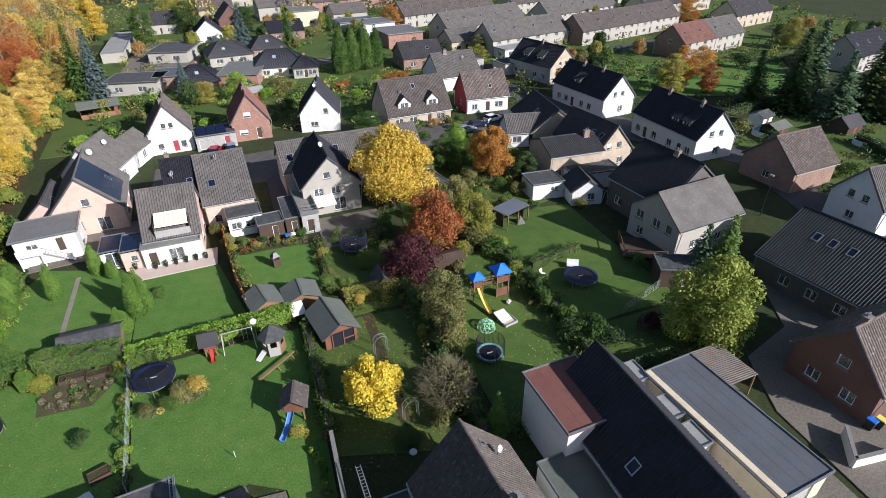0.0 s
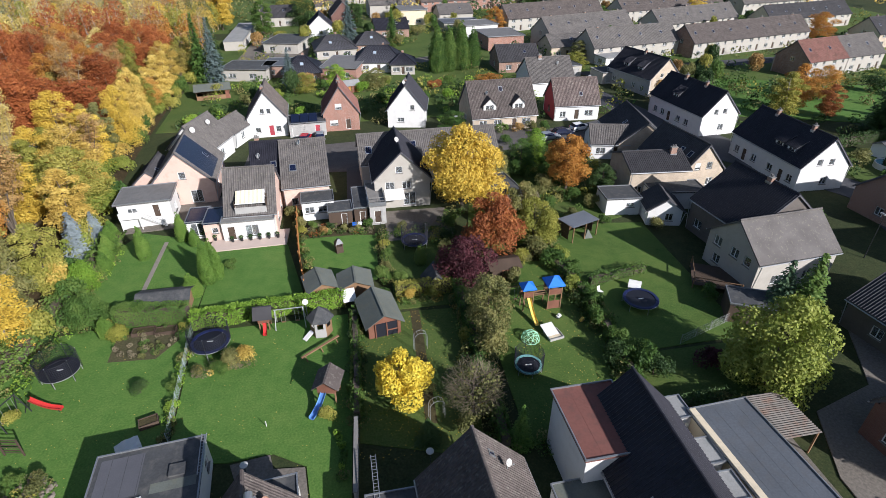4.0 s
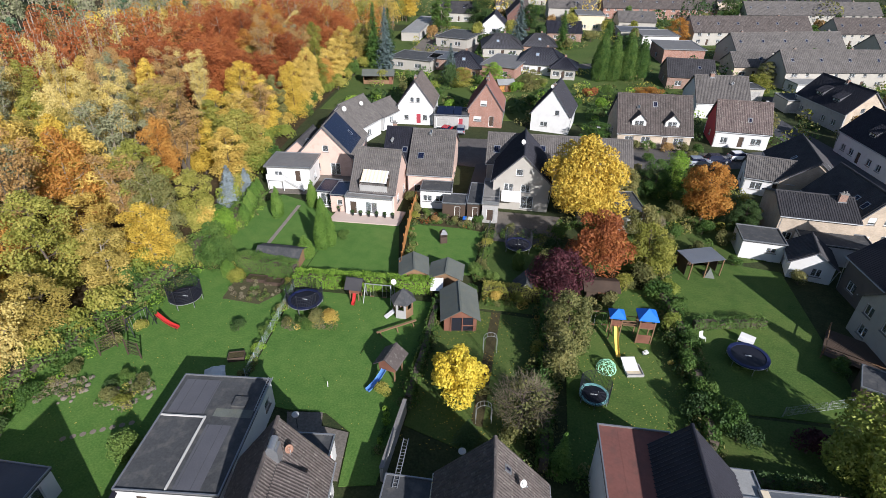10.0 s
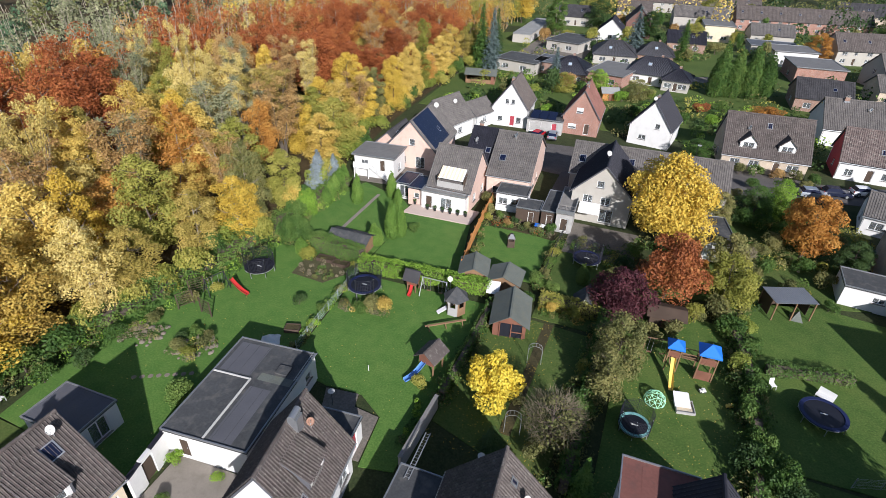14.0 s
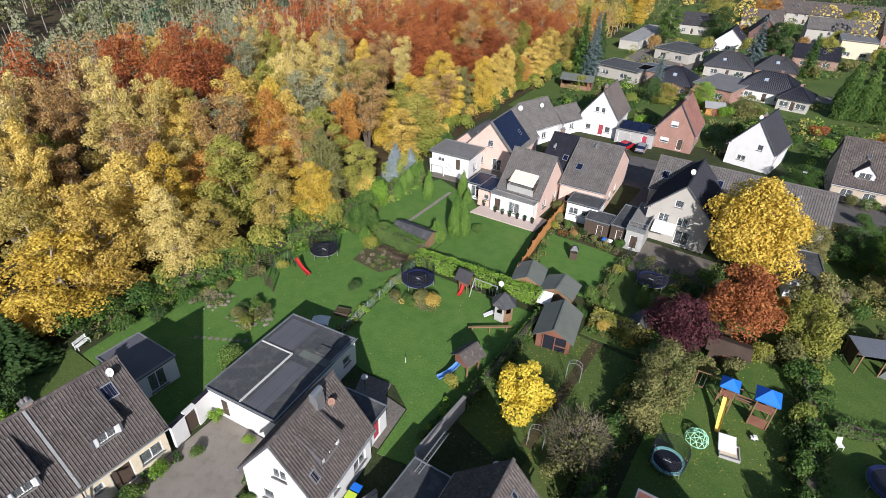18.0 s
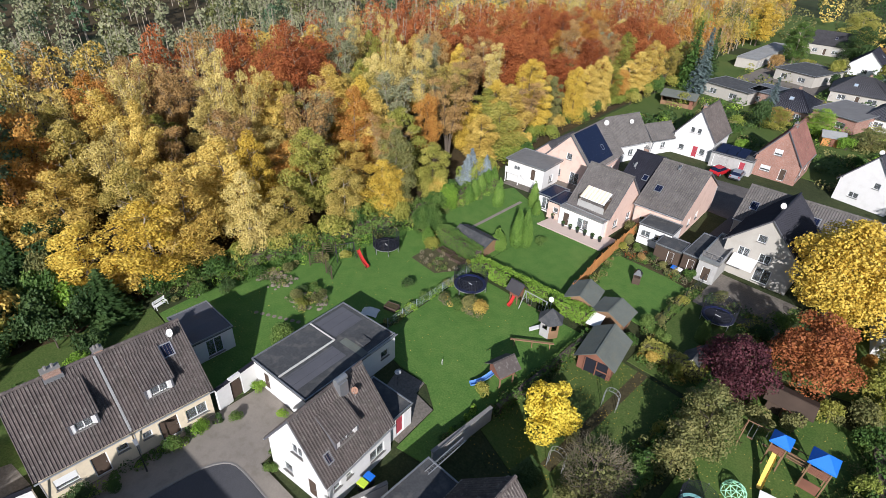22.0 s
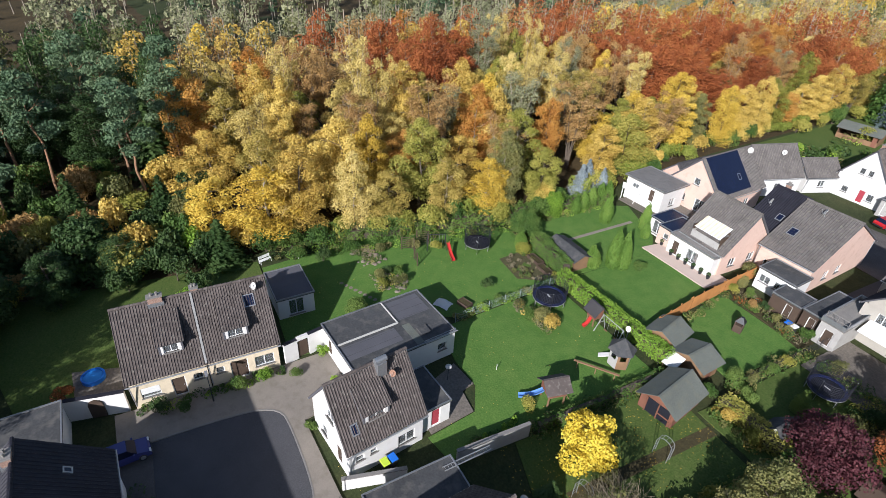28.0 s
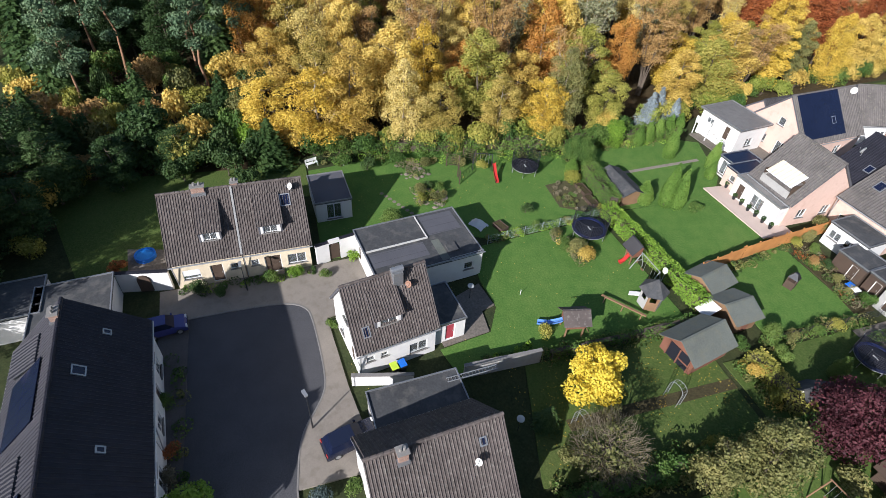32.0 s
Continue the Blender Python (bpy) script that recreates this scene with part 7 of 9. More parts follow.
wood_tree(34.9, 79.5, 7.0, 2.3, L_LIGHT, "bright green tree in a garden")
wood_tree(37.2, 77.9, 5.2, 2.6, L_GREEN, "round green tree in a garden")
wood_tree(41.9, 67.6, 5.2, 2.2, L_DKGREEN, "dark green tree in a garden")
wood_tree(72.5, 154.9, 6, 3, L_OLIVE, "olive tree between the rows")
wood_tree(1.4, 136, 6, 3.0, L_LIGHT, "light green back-garden tree")
wood_tree(11.3, 134.6, 5, 3.0, L_OLIVE, "olive tree in a back garden")
wood_tree(67.5, 144.6, 5, 3, L_YG, "yellow-green tree at the row's end")
wood_tree(162.5, 122.9, 9, 4, L_YG, "yellow tree by the far houses")
wood_tree(-6.4, 132.8, 5, 3, L_YG, "yellow-green tree in a back garden")
wood_tree(59.5, 207, 9, 4, L_ORANGE, "orange tree between far rows")
wood_tree(162.3, 167.3, 10, 5, L_ORANGE, "orange tree among far rows")
wood_tree(147.3, 217.6, 10, 5, L_YELLOW, "yellow tree among far rows")
wood_tree(27.5, 262.1, 11, 5, L_YG, "yellow-green tree among far houses")
wood_tree(-12.4, 231.8, 11, 5, L_DKGREEN, "dark tree among far houses")
wood_tree(92.3, 262.5, 11, 5, L_GREEN, "green tree among far houses")
wood_tree(-2.5, 272, 12, 6, L_ORANGE, "orange tree at the town's edge")
wood_tree(7.6, 216.8, 10, 4, L_DKGREEN, "dark green tree beyond the brick house")
wood_tree(22.6, 206.8, 9, 3.5, L_YG, "yellowing tree beyond the brick house")
wood_tree(-24.3, 206.7, 13, 5, L_GREEN, "green tree at the wood's far edge")
wood_tree(-42.3, 226.8, 15, 6, L_YELLOW, "yellow tree at the wood's far edge")
wood_tree(-17.4, 256.9, 13, 6, L_YG, "yellow-green tree beyond the last houses")
wood_tree(172.2, 263.1, 12, 6, L_GREEN, "green tree beyond the rows")
wood_tree(207.2, 288.5, 12, 6, L_YG, "yellowish tree beyond the rows")
# far town trees, past telling apart
gg, rt = [Geo(), Geo(), Geo()], random.Random(44)
for _ in range(330):
    x, y = rt.uniform(-60, 420), rt.uniform(235, 620)
    hh, w = rt.uniform(7, 14), rt.uniform(3, 6)
    q = gg[rt.randrange(3)]
    for _k in range(260):
        d = rand_dir(rt)
        q.leaf(Vector((x + d.x * w, y + d.y * w, hh * 0.55 + d.z * hh * 0.45)), (d + rand_dir(rt)).normalized(), rt.uniform(0.3, 0.62), rt.uniform(0, 6.28))
for q, c, lab in zip(gg, (L_DKGREEN, L_GOLD, L_OLIVE), ("dark green trees beyond the town", "golden trees beyond the town", "olive trees beyond the town")):
    part("far_trees", q, c, None, lab, category="trees", kind="stuff")

# ---- hedges ----
hedge("clipped_hedge", "clipped bright green laurel hedge between two lawns", [(-12.6, 44.5), (-5, 45.2), (3.0, 45.9)], 1.3, 1.7, L_LIGHT, 801, 0.11, 95)
hedge("conifer_hedge", "dark green conifer hedge beside a shed", [(-20.4, 46.2), (-13.2, 45.6)], 1.5, 2.1, L_HEDGE, 802, 0.075, 190)
hedge("mixed_hedge", "rough mixed hedge between two gardens", [(15.6, 24.6), (15.7, 34), (15.6, 46), (14.9, 52)], 1.0, 1.5, L_GREEN, 803, 0.12, 75, 0.3)
hedge("mixed_hedge", "tall overgrown hedge of shrubs beside the playground", [(29.0, 29), (29.6, 38), (29.2, 46), (27.6, 52)], 1.1, 1.3, L_HEDGE, 804, 0.12, 80, 0.5)
hedge("low_hedge", "low loose row of shrubs across a lawn", [(31.0, 45.0), (38.5, 46.6)], 0.9, 1.1, L_HEDGE, 805, 0.1, 80, 0.3)
hedge("wood_edge_hedge", "tangled green hedge at the foot of the wood", [(-34, 14), (-31, 27), (-28.6, 41), (-27, 50), (-26.6, 64)], 2.2, 1.7, L_GREEN, 806, 0.15, 45, 0.4)
hedge("clipped_hedge", "flat clipped hedge beside a fence", [(8.7, 46.6), (15.0, 46.8)], 1.7, 1.3, L_YG, 807, 0.1, 80, 0.1)
hedge("boundary_hedge", "dark hedge along the shaded garden", [(28.6, 25.8), (36, 26.2)], 1.1, 1.4, L_DKGREEN, 808, 0.12, 70, 0.3)
hedge("boundary_hedge", "thin shrub row along a wire fence", [(3.9, 29.4), (4.0, 36), (4.0, 43.5)], 0.7, 1.2, L_GREEN, 809, 0.1, 55, 0.4)
hedge("green_hedge", "tall dark hedge beside the green", [(86, 112), (96, 130)], 1.6, 3.2, L_DKGREEN, 810, 0.2, 30, 0.2)
bush(-28, 24, 1.2, L_GREEN, "small green shrub in the border")
bush(-27, 27, 1.0, L_OLIVE, "faded perennial in the border")
bush(-27.6, 20, 1.1, L_DKGREEN, "round dark shrub in the border")
bush(-29, 17, 1.3, L_GREEN, "green shrub in the border")
bush(-26, 31, 1.0, L_OLIVE, "faded shrub in the border")
bush(-25, 34, 0.9, L_YG, "yellowing shrub in the border")
bush(-21.4, 25.2, 1.0, L_OLIVE, "faded shrub in a rock bed")
bush(-20.2, 24.6, 0.8, L_YG, "yellow shrub in a rock bed")
bush(-19.6, 26.6, 1.0, L_OLIVE, "brown perennial in a rock bed")
bush(-21.6, 27.4, 0.8, L_GREEN, "green shrub in a rock bed")
bush(-22.4, 26.0, 0.7, L_DKGREEN, "low dark shrub in a rock bed")
bush(-7.4, 38.0, 1.3, L_OLIVE, "olive shrub in a lawn bed")
bush(-6.2, 38.2, 1.2, L_GOLD, "golden shrub in a lawn bed")
bush(-8.8, 37.2, 0.9, L_GREEN, "green shrub in a lawn bed")
bush(-10.5, 37.0, 0.8, L_OLIVE, "thin shrub in a lawn bed")
bush(-15.2, 35.6, 0.9, L_DKGREEN, "dark small shrub on the lawn")
bush(-12.2, 35.5, 0.7, L_GREEN, "shrub along a wire fence")
bush(-11.9, 33.0, 0.7, L_LIGHT, "light shrub along a wire fence")
bush(-10.6, 55.2, 0.9, L_GREEN, "small shrub on the square lawn")
bush(10.2, 46.0, 1.1, L_GOLD, "yellowed shrub below a hedge")
bush(12.5, 45.8, 1.0, L_YG, "yellow-green shrub below a hedge")
bush(7.2, 46.6, 1.0, L_GREEN, "green shrub beside a white-roofed shed")
bush(8.1, 49.5, 0.8, L_GREEN, "green shrub along a fence")
bush(22.4, 47.2, 1.4, L_OLIVE, "olive shrub behind the play tower")
bush(20.4, 45.6, 1.5, L_OLIVE, "brown shrub behind the swings")
bush(24.5, 50.4, 1.5, L_YG, "yellow-green shrub near the lawn")
bush(26.6, 52.5, 1.8, L_OLIVE, "olive shrub near the lawn")
bush(28.0, 49.6, 1.6, L_GREEN, "green shrub in a hedge")
bush(30.2, 33, 1.6, L_GREEN, "green shrub in a hedge")
bush(31.2, 30.4, 1.6, L_DKGREEN, "dark shrub in the shade")
for x, y, q, c, lab in ((29.6, 50.4, 1.3, L_MAPLE, "light green"), (29.9, 47.2, 1.2, L_HEDGE, "green"), (28.6, 44.0, 1.3, L_MAPLE, "light green"), (29.6, 41.4, 1.2, L_GREEN, "green"), (28.9, 38.0, 1.4, L_HEDGE, "green"), (29.4, 35.0, 1.3, L_GREEN, "green"), (28.4, 32.2, 1.5, L_DKGREEN, "dark green"), (30.6, 31.4, 1.6, L_GREEN, "green")):
    bush(x, y, q, c, lab + " shrub in the row beside the playground", q * 1.2, group="playground shrubs")
for x, y, q, c, lab in ((24.2, 57.6, 1.3, L_YG, "yellowing"), (22.6, 59.4, 1.2, L_MAPLE, "light green"), (30.6, 61.6, 1.4, L_OLIVE, "olive"), (32.8, 64.4, 1.2, L_HEDGE, "green"), (30.4, 66.4, 1.5, L_TWIG, "bare"), (33.6, 70.8, 1.6, L_OLIVE, "olive"), (36.6, 66.0, 1.4, L_GREEN, "green"), (38.8, 63.6, 1.3, L_OLIVE, "olive"), (38.4, 70.6, 1.6, L_DKGREEN, "dark green"), (35.2, 74.4, 1.5, L_HEDGE, "green"), (41.2, 74.4, 1.5, L_OLIVE, "olive"), (29.2, 76.0, 1.6, L_DKGREEN, "dark green"), (26.0, 77.6, 1.4, L_OLIVE, "olive"), (25.4, 61.0, 1.1, L_ORANGE, "orange"), (27.0, 52.6, 1.2, L_YG, "yellowing"), (24.6, 50.6, 1.0, L_OLIVE, "olive")):
    bush(x, y, q, c, lab + " shrub in an overgrown back garden", q * 1.15, group="overgrown garden shrubs")
for x, y, q, c, lab in ((8.0, 51.5, 0.8, L_OLIVE, "olive"), (8.1, 54.2, 0.9, L_GREEN, "green"), (8.2, 57.0, 0.8, L_YG, "yellowing"), (9.6, 49.2, 1.0, L_HEDGE, "green"), (7.6, 49.8, 1.2, L_HEDGE, "green"), (10.8, 61.2, 0.9, L_OLIVE, "olive"), (16.6, 57.4, 1.3, L_DKGREEN, "dark green"), (17.2, 61.2, 1.3, L_GREEN, "green"), (15.8, 54.6, 1.1, L_OLIVE, "olive"), (-2.6, 62.6, 0.8, L_YG, "yellowing"), (0.2, 62.0, 0.7, L_TAN, "brown"), (4.6, 62.2, 0.8, L_OLIVE, "olive"), (6.2, 62.6, 0.9, L_GREEN, "green")):
    bush(x, y, q, c, lab + " shrub in a narrow garden", q * 1.2, group="narrow garden shrubs")
bush(36.5, 30.2, 1.7, L_PURPLE, "dark purple shrub on shaded lawn")
bush(35.2, 25.6, 1.2, L_OLIVE, "olive shrub beside the garages")
bush(33.4, 25.4, 1.3, L_GREEN, "green shrub beside the garages")
bush(30.1, 57.9, 1.6, L_OLIVE, "brown shrub beside a shelter")
bush(28.3, 59, 1.4, L_YG, "yellowing shrub beside a shelter")
bush(38.6, 58.6, 1.0, L_GREEN, "green shrub beside a garage")
bush(45.1, 55.8, 1.2, L_OLIVE, "olive shrub before an outbuilding")
bush(-3.1, 64.4, 1.2, L_OLIVE, "shrub in a crowded bed")
bush(-1.1, 63.5, 0.9, L_GREEN, "shrub in a crowded bed")
bush(0.9, 63.1, 0.8, L_DKGREEN, "dark shrub in a crowded bed")
bush(-4, 67.3, 1.3, L_OLIVE, "vine-like shrub beside a wall")
bush(3, 62.5, 0.7, L_OLIVE, "dry plants by the bins")
bush(1.6, 30.2, 0.9, L_YG, "shrub beside a garden wall")
bush(10.2, 31.6, 1.0, L_OLIVE, "shrub beside the yellow tree")
bush(12.8, 26.8, 1.2, L_OLIVE, "shrub below a bare tree")
bush(15.4, 33.0, 1.3, L_GREEN, "shrub in a mixed hedge")
bush(15.2, 37.5, 1.2, L_YG, "shrub in a mixed hedge")
bush(-10.8, 12.5, 0.7, L_GREEN, "round clipped shrub in a front bed")
bush(-11.2, 9.6, 0.9, L_LIGHT, "tall yellow-green shrub at a door")
bush(-11.2, 7.2, 1.0, L_GREEN, "dark shrub before a porch")
bush(-11.4, 1.4, 1.1, L_DKGREEN, "dark shrub before a cream house")
bush(-10.8, 3.0, 0.9, L_GREEN, "shrub before a cream house")
bush(-16.1, -6.1, 0.9, L_RED, "red maple shrub beside a pool")
bush(-8.4, 15.6, 0.6, L_LIGHT, "light shrub by a white wall")
bush(-12.4, 15.4, 0.8, L_LIGHT, "light green creeper by a gate")
bush(-4.2, 12.2, 0.7, L_GREEN, "shrub beside a white gable")
bush(10.2, 9.2, 0.9, L_BLUE, "grey-green shrub beside the pavement")
bush(10.6, 11.2, 0.8, L_GREEN, "green shrub beside a parked car")
bush(0, -1.0, 0.9, L_GREEN, "shrub before a dark house")
bush(4.5, -0.8, 0.9, L_RED, "red-brown shrub before a dark house")
bush(8.8, 0.6, 1.7, L_LIGHT, "bright green shrub beside the street")
bush(6.5, -0.4, 1.0, L_TWIG, "bare shrub beside the street")
for x, c, lab in ((31.5, L_OLIVE, "olive shrub before a dormer house"), (34, L_GREEN, "green shrub before a dormer house"), (37, L_TAN, "tan shrub before a dormer house"), (40, L_OLIVE, "olive shrub before a dormer house"), (43, L_GREEN, "green shrub before a dormer house")):
    bush(x, 96.4 + 0.06 * (x - 31), 1.3, c, lab, 1.5, group="front garden shrubs")
bush(29.7, 85.2, 1.4, L_OLIVE, "shrub in a front garden")
bush(33.4, 91, 1.4, L_GREEN, "shrub by the lane")
bush(41.3, 94.8, 1.2, L_OLIVE, "shrub by the lane")
bush(32.5, 68.4, 1.4, L_OLIVE, "shrub in an overgrown garden")
bush(29.4, 69.6, 1.2, L_YG, "shrub in an overgrown garden")
bush(34.6, 60.7, 1.3, L_OLIVE, "shrub in an overgrown garden")
bush(23, 75.3, 1.5, L_DKGREEN, "dark shrub behind a long house")
bush(44.3, 72.2, 1.8, L_DKGREEN, "dark shrub beside a beige house")
bush(60.9, 61, 1.4, L_GREEN, "shrub beside a beige gable")
bush(87.4, 61.2, 2, L_GREEN, "shrub in an eastern garden")
bush(90.7, 71.4, 2, L_OLIVE, "shrub in an eastern garden")
bush(90.2, 49.1, 2, L_GREEN, "shrub in an eastern garden")
bush(-27.2, 109.7, 2, L_LIGHT, "light shrub in the back gardens")
bush(-23.2, 116.9, 2, L_GREEN, "green shrub in the back gardens")
bush(-18.3, 124.2, 2, L_OLIVE, "olive shrub in the back gardens")
bush(-10.4, 120.5, 2, L_GREEN, "green shrub in the back gardens")
bush(1.4, 125, 2.2, L_LIGHT, "light shrub in the back gardens")
bush(11.3, 120.7, 2, L_GREEN, "green shrub in the back gardens")
bush(19.2, 124, 2, L_OLIVE, "olive shrub in the back gardens")
bush(25.2, 129.4, 2, L_RED, "red-brown shrub in the back gardens")
bush(-26.2, 131.9, 2.4, L_YG, "yellowing shrub in the back gardens")
for x, y, c in ((-6, 113, L_LIGHT), (4, 114.5, L_GREEN), (8, 131, L_LIGHT), (-2, 134, L_GREEN), (16, 116, L_LIGHT), (22, 120, L_GREEN), (-15, 115, L_LIGHT), (-20, 135, L_GREEN), (14, 136, L_MAPLE), (30, 134, L_GREEN), (27, 121, L_LIGHT), (-12, 128, L_MAPLE)):
    bush(x, y, 1.8, c, "leafy shrub in the back gardens", 2.0, group="back garden shrubs")
bush(31.2, 117.1, 2, L_GREEN, "green shrub behind a dormer house")
bush(43.2, 40.6, 1.2, L_GREEN, "shrub beside a deck")
scatter_leaves("fallen_leaves", "yellow fallen leaves scattered on the playground lawn", (17.6, 24.5, 30, 50), 1300, L_GOLD, 5, 0.055)
scatter_leaves("fallen_leaves", "fallen leaves scattered under the bright yellow tree", (4, 25, 14.5, 44), 1100, L_YELLOW, 6, 0.055)
scatter_leaves("fallen_leaves", "fallen leaves scattered on the western lawns", (-30, 13, 3, 44), 800, L_GOLD, 8, 0.05)


# ---- low greenery that fills the gardens ----
def greenery(label, mats, n, region, seed, avoid, size=0.16, hi=1.6, per=60):
    r = random.Random(seed)
    gs_ = [Geo() for _ in mats]
    x0, y0, x1, y1 = region
    for _ in range(n):
        x, y = r.uniform(x0, x1), r.uniform(y0, y1)
        if any(math.hypot(x - a, y - b) < c for a, b, c in avoid):
            continue
        g, s, h = gs_[r.randrange(len(mats))], r.uniform(0.5, 1.5) * hi / 1.6, r.uniform(0.4, 1.0) * hi
        for _k in range(per):
            d = rand_dir(r)
            g.leaf(Vector((x + d.x * s, y + d.y * s, h * 0.5 + d.z * h * 0.5)), (d + rand_dir(r)).normalized(), size * r.uniform(0.6, 1.4), r.uniform(0, 6.28))
    for g, c in zip(gs_, mats):
        part("low_greenery", g, c, None, label + ", " + c.name.replace("_", " "), category="plants", kind="stuff")


BUILT = [(o.location.x, o.location.y, 5.5) for o in bpy.data.objects if o.type == "EMPTY" and o.get("category") in ("house", "garage", "annex", "building", "extension") and not o.parent]
BUILT += [(o.location.x + q * 6 * math.cos(o.rotation_euler.z), o.location.y + q * 6 * math.sin(o.rotation_euler.z), 5.5) for o in bpy.data.objects if o.type == "EMPTY" and o.name.startswith("terraced_row") for q in (-3, -2, -1, 1, 2, 3)]
rg = random.Random(91)
for _ in range(150):
    x, y = rg.uniform(-25, 200), rg.uniform(106, 265)
    if any(math.hypot(x - a, y - b) < c + 0.8 for a, b, c in BUILT) or 54 < x < 72:
        continue
    c, lab = rg.choice([(L_GREEN, "green shrub tree among the houses"), (L_DKGREEN, "dark evergreen shrub among the houses"), (L_OLIVE, "olive shrub tree among the houses"), (L_YG, "yellowing shrub tree among the houses"), (L_DKGREEN, "dark evergreen shrub among the houses"), (L_TAN, "tan autumn shrub among the houses")])
    bush(x, y, rg.uniform(1.6, 3.2), c, lab, rg.uniform(2.2, 5.0), group="shrub trees among the houses")
greenery("mixed garden shrubs among the distant houses", [L_GREEN, L_DKGREEN, L_OLIVE, L_YG], 900, (-28, 108, 230, 340), 61, BUILT, 0.3, 3.2, 46)
greenery("garden shrubs behind the second row", [L_GREEN, L_DKGREEN, L_OLIVE, L_LIGHT], 240, (-30, 104, 62, 142), 62, BUILT, 0.2, 2.0, 60)
greenery("garden shrubs among the eastern houses", [L_GREEN, L_DKGREEN, L_OLIVE], 260, (62, 20, 150, 130), 63, BUILT + [(70, 40, 9), (76, 62, 9), (70, 85, 10), (66, 105, 9)], 0.22, 2.0, 60)
greenery("overgrown shrubs in the garden below the long house", [L_GREEN, L_OLIVE, L_YG], 90, (28, 61, 46, 86), 64, BUILT, 0.13, 1.5, 90)


def border(label, mats, pts, width, per_m, seed, hi=0.9, size=0.09, leaves=70):
    """Perennials and low shrubs crowding along a line."""
    r = random.Random(seed)
    gs_ = [Geo() for _ in mats]
    for a, b in zip(pts, pts[1:]):
        a, b = Vector((*a, 0)), Vector((*b, 0))
        s = Vector((-(b - a).y, (b - a).x, 0)).normalized()
        for _ in range(int((b - a).length * per_m)):
            c = a.lerp(b, r.random()) + s * r.uniform(-width / 2, width / 2)
            g, w, h = gs_[r.randrange(len(mats))], r.uniform(0.25, 0.75) * min(1.4, hi), r.uniform(0.3, 1.0) * hi
            for _k in range(leaves):
                d = rand_dir(r)
                g.leaf(c + Vector((d.x * w, d.y * w, h * 0.5 + d.z * h * 0.5)), (d + rand_dir(r)).normalized(), size * r.uniform(0.6, 1.4), r.uniform(0, 6.28))
    for g, c in zip(gs_, mats):
        part("border_plants", g, c, None, label + ", " + c.name.replace("_", " "), category="plants", kind="stuff")


border("perennial border at the foot of the wood", [L_GREEN, L_OLIVE, L_DKGREEN, L_LIGHT], [(-31.5, 14), (-28.5, 27), (-26.2, 41), (-25.5, 46)], 3.0, 3.2, 71, 1.1)
border("mixed border between the western gardens", [L_GREEN, L_OLIVE, L_YG], [(-27, 46), (-21, 46.4), (-15, 46.2), (-12.8, 44)], 1.4, 2.6, 72)
border("shrubs along the wire fence", [L_GREEN, L_LIGHT, L_OLIVE], [(-11.6, 29.5), (-12.6, 42)], 0.8, 2.4, 73, 0.8)
border("plants along the shaded garden boundary", [L_GREEN, L_DKGREEN, L_OLIVE], [(3.9, 28), (4.0, 36), (4.2, 44)], 1.2, 3.0, 74, 1.1)
border("plants below the hut and hedge", [L_GREEN, L_OLIVE, L_GOLD], [(8.6, 45), (15, 45.4), (15.9, 40)], 1.4, 2.6, 75, 1.0)
border("wild growth along the mixed hedge", [L_GREEN, L_OLIVE, L_DKGREEN, L_YG], [(15.4, 24), (15.4, 34), (16.2, 46), (15.6, 60)], 2.4, 3.4, 76, 1.5, 0.11)
border("wild growth along the playground hedge", [L_GREEN, L_OLIVE, L_DKGREEN], [(28.2, 26), (29.4, 38), (28.4, 52), (31, 60)], 2.2, 3.4, 77, 1.4, 0.11)
border("shrubs behind the black-roofed house", [L_GREEN, L_DKGREEN, L_OLIVE], [(17.5, 24.2), (28, 25.4), (36, 25.6), (43.5, 26)], 1.6, 2.6, 78, 1.2)
border("plants along the mesh fence", [L_GREEN, L_OLIVE], [(7.8, 49), (8.0, 61)], 1.2, 3.0, 79, 1.1)
border("plants along the larch fence", [L_GREEN, L_OLIVE, L_DKGREEN], [(-0.8, 50), (-2.6, 61), (2.5, 62.2), (6.5, 61.2)], 0.9, 2.6, 80, 0.8)
border("dry plants of the crowded back bed", [L_OLIVE, L_TWIG, L_GREEN, L_RUST], [(-2.4, 62.4), (2.6, 63), (6.8, 61.8)], 2.2, 4.0, 81, 0.9, 0.07)
border("plants of the back yard", [L_OLIVE, L_DKGREEN, L_GREEN], [(9, 60), (16, 60.4), (17.5, 64), (20, 66)], 1.8, 3.0, 82, 1.2)
border("front bed before the cream houses", [L_GREEN, L_LIGHT, L_DKGREEN], [(-11.7, -0.4), (-11.6, 11.6)], 0.9, 2.6, 83, 0.7)
border("shrubs before the dark house", [L_GREEN, L_DKGREEN, L_OLIVE], [(-4, -0.6), (12, 0.4)], 0.8, 2.0, 84, 0.9)
border("border along the path of the western garden", [L_GREEN, L_OLIVE, L_LIGHT], [(-26.2, 48), (-25.6, 62)], 1.6, 3.0, 85, 1.0)
border("dry plants of the stone-edged bed", [L_OLIVE, L_TWIG, L_TWIG, L_GREEN], [(-28.2, 24.8), (-24.8, 26)], 2.6, 8.0, 92, 0.8, 0.07)
border("ground plants around the rock bed", [L_OLIVE, L_YG, L_TWIG, L_GREEN], [(-22.4, 25.6), (-19, 25.8)], 3.2, 9.0, 86, 0.9, 0.07)
border("plants beside the white house", [L_GREEN, L_OLIVE], [(-5.8, 12.4), (-6.2, 16)], 0.7, 2.2, 87, 0.7)
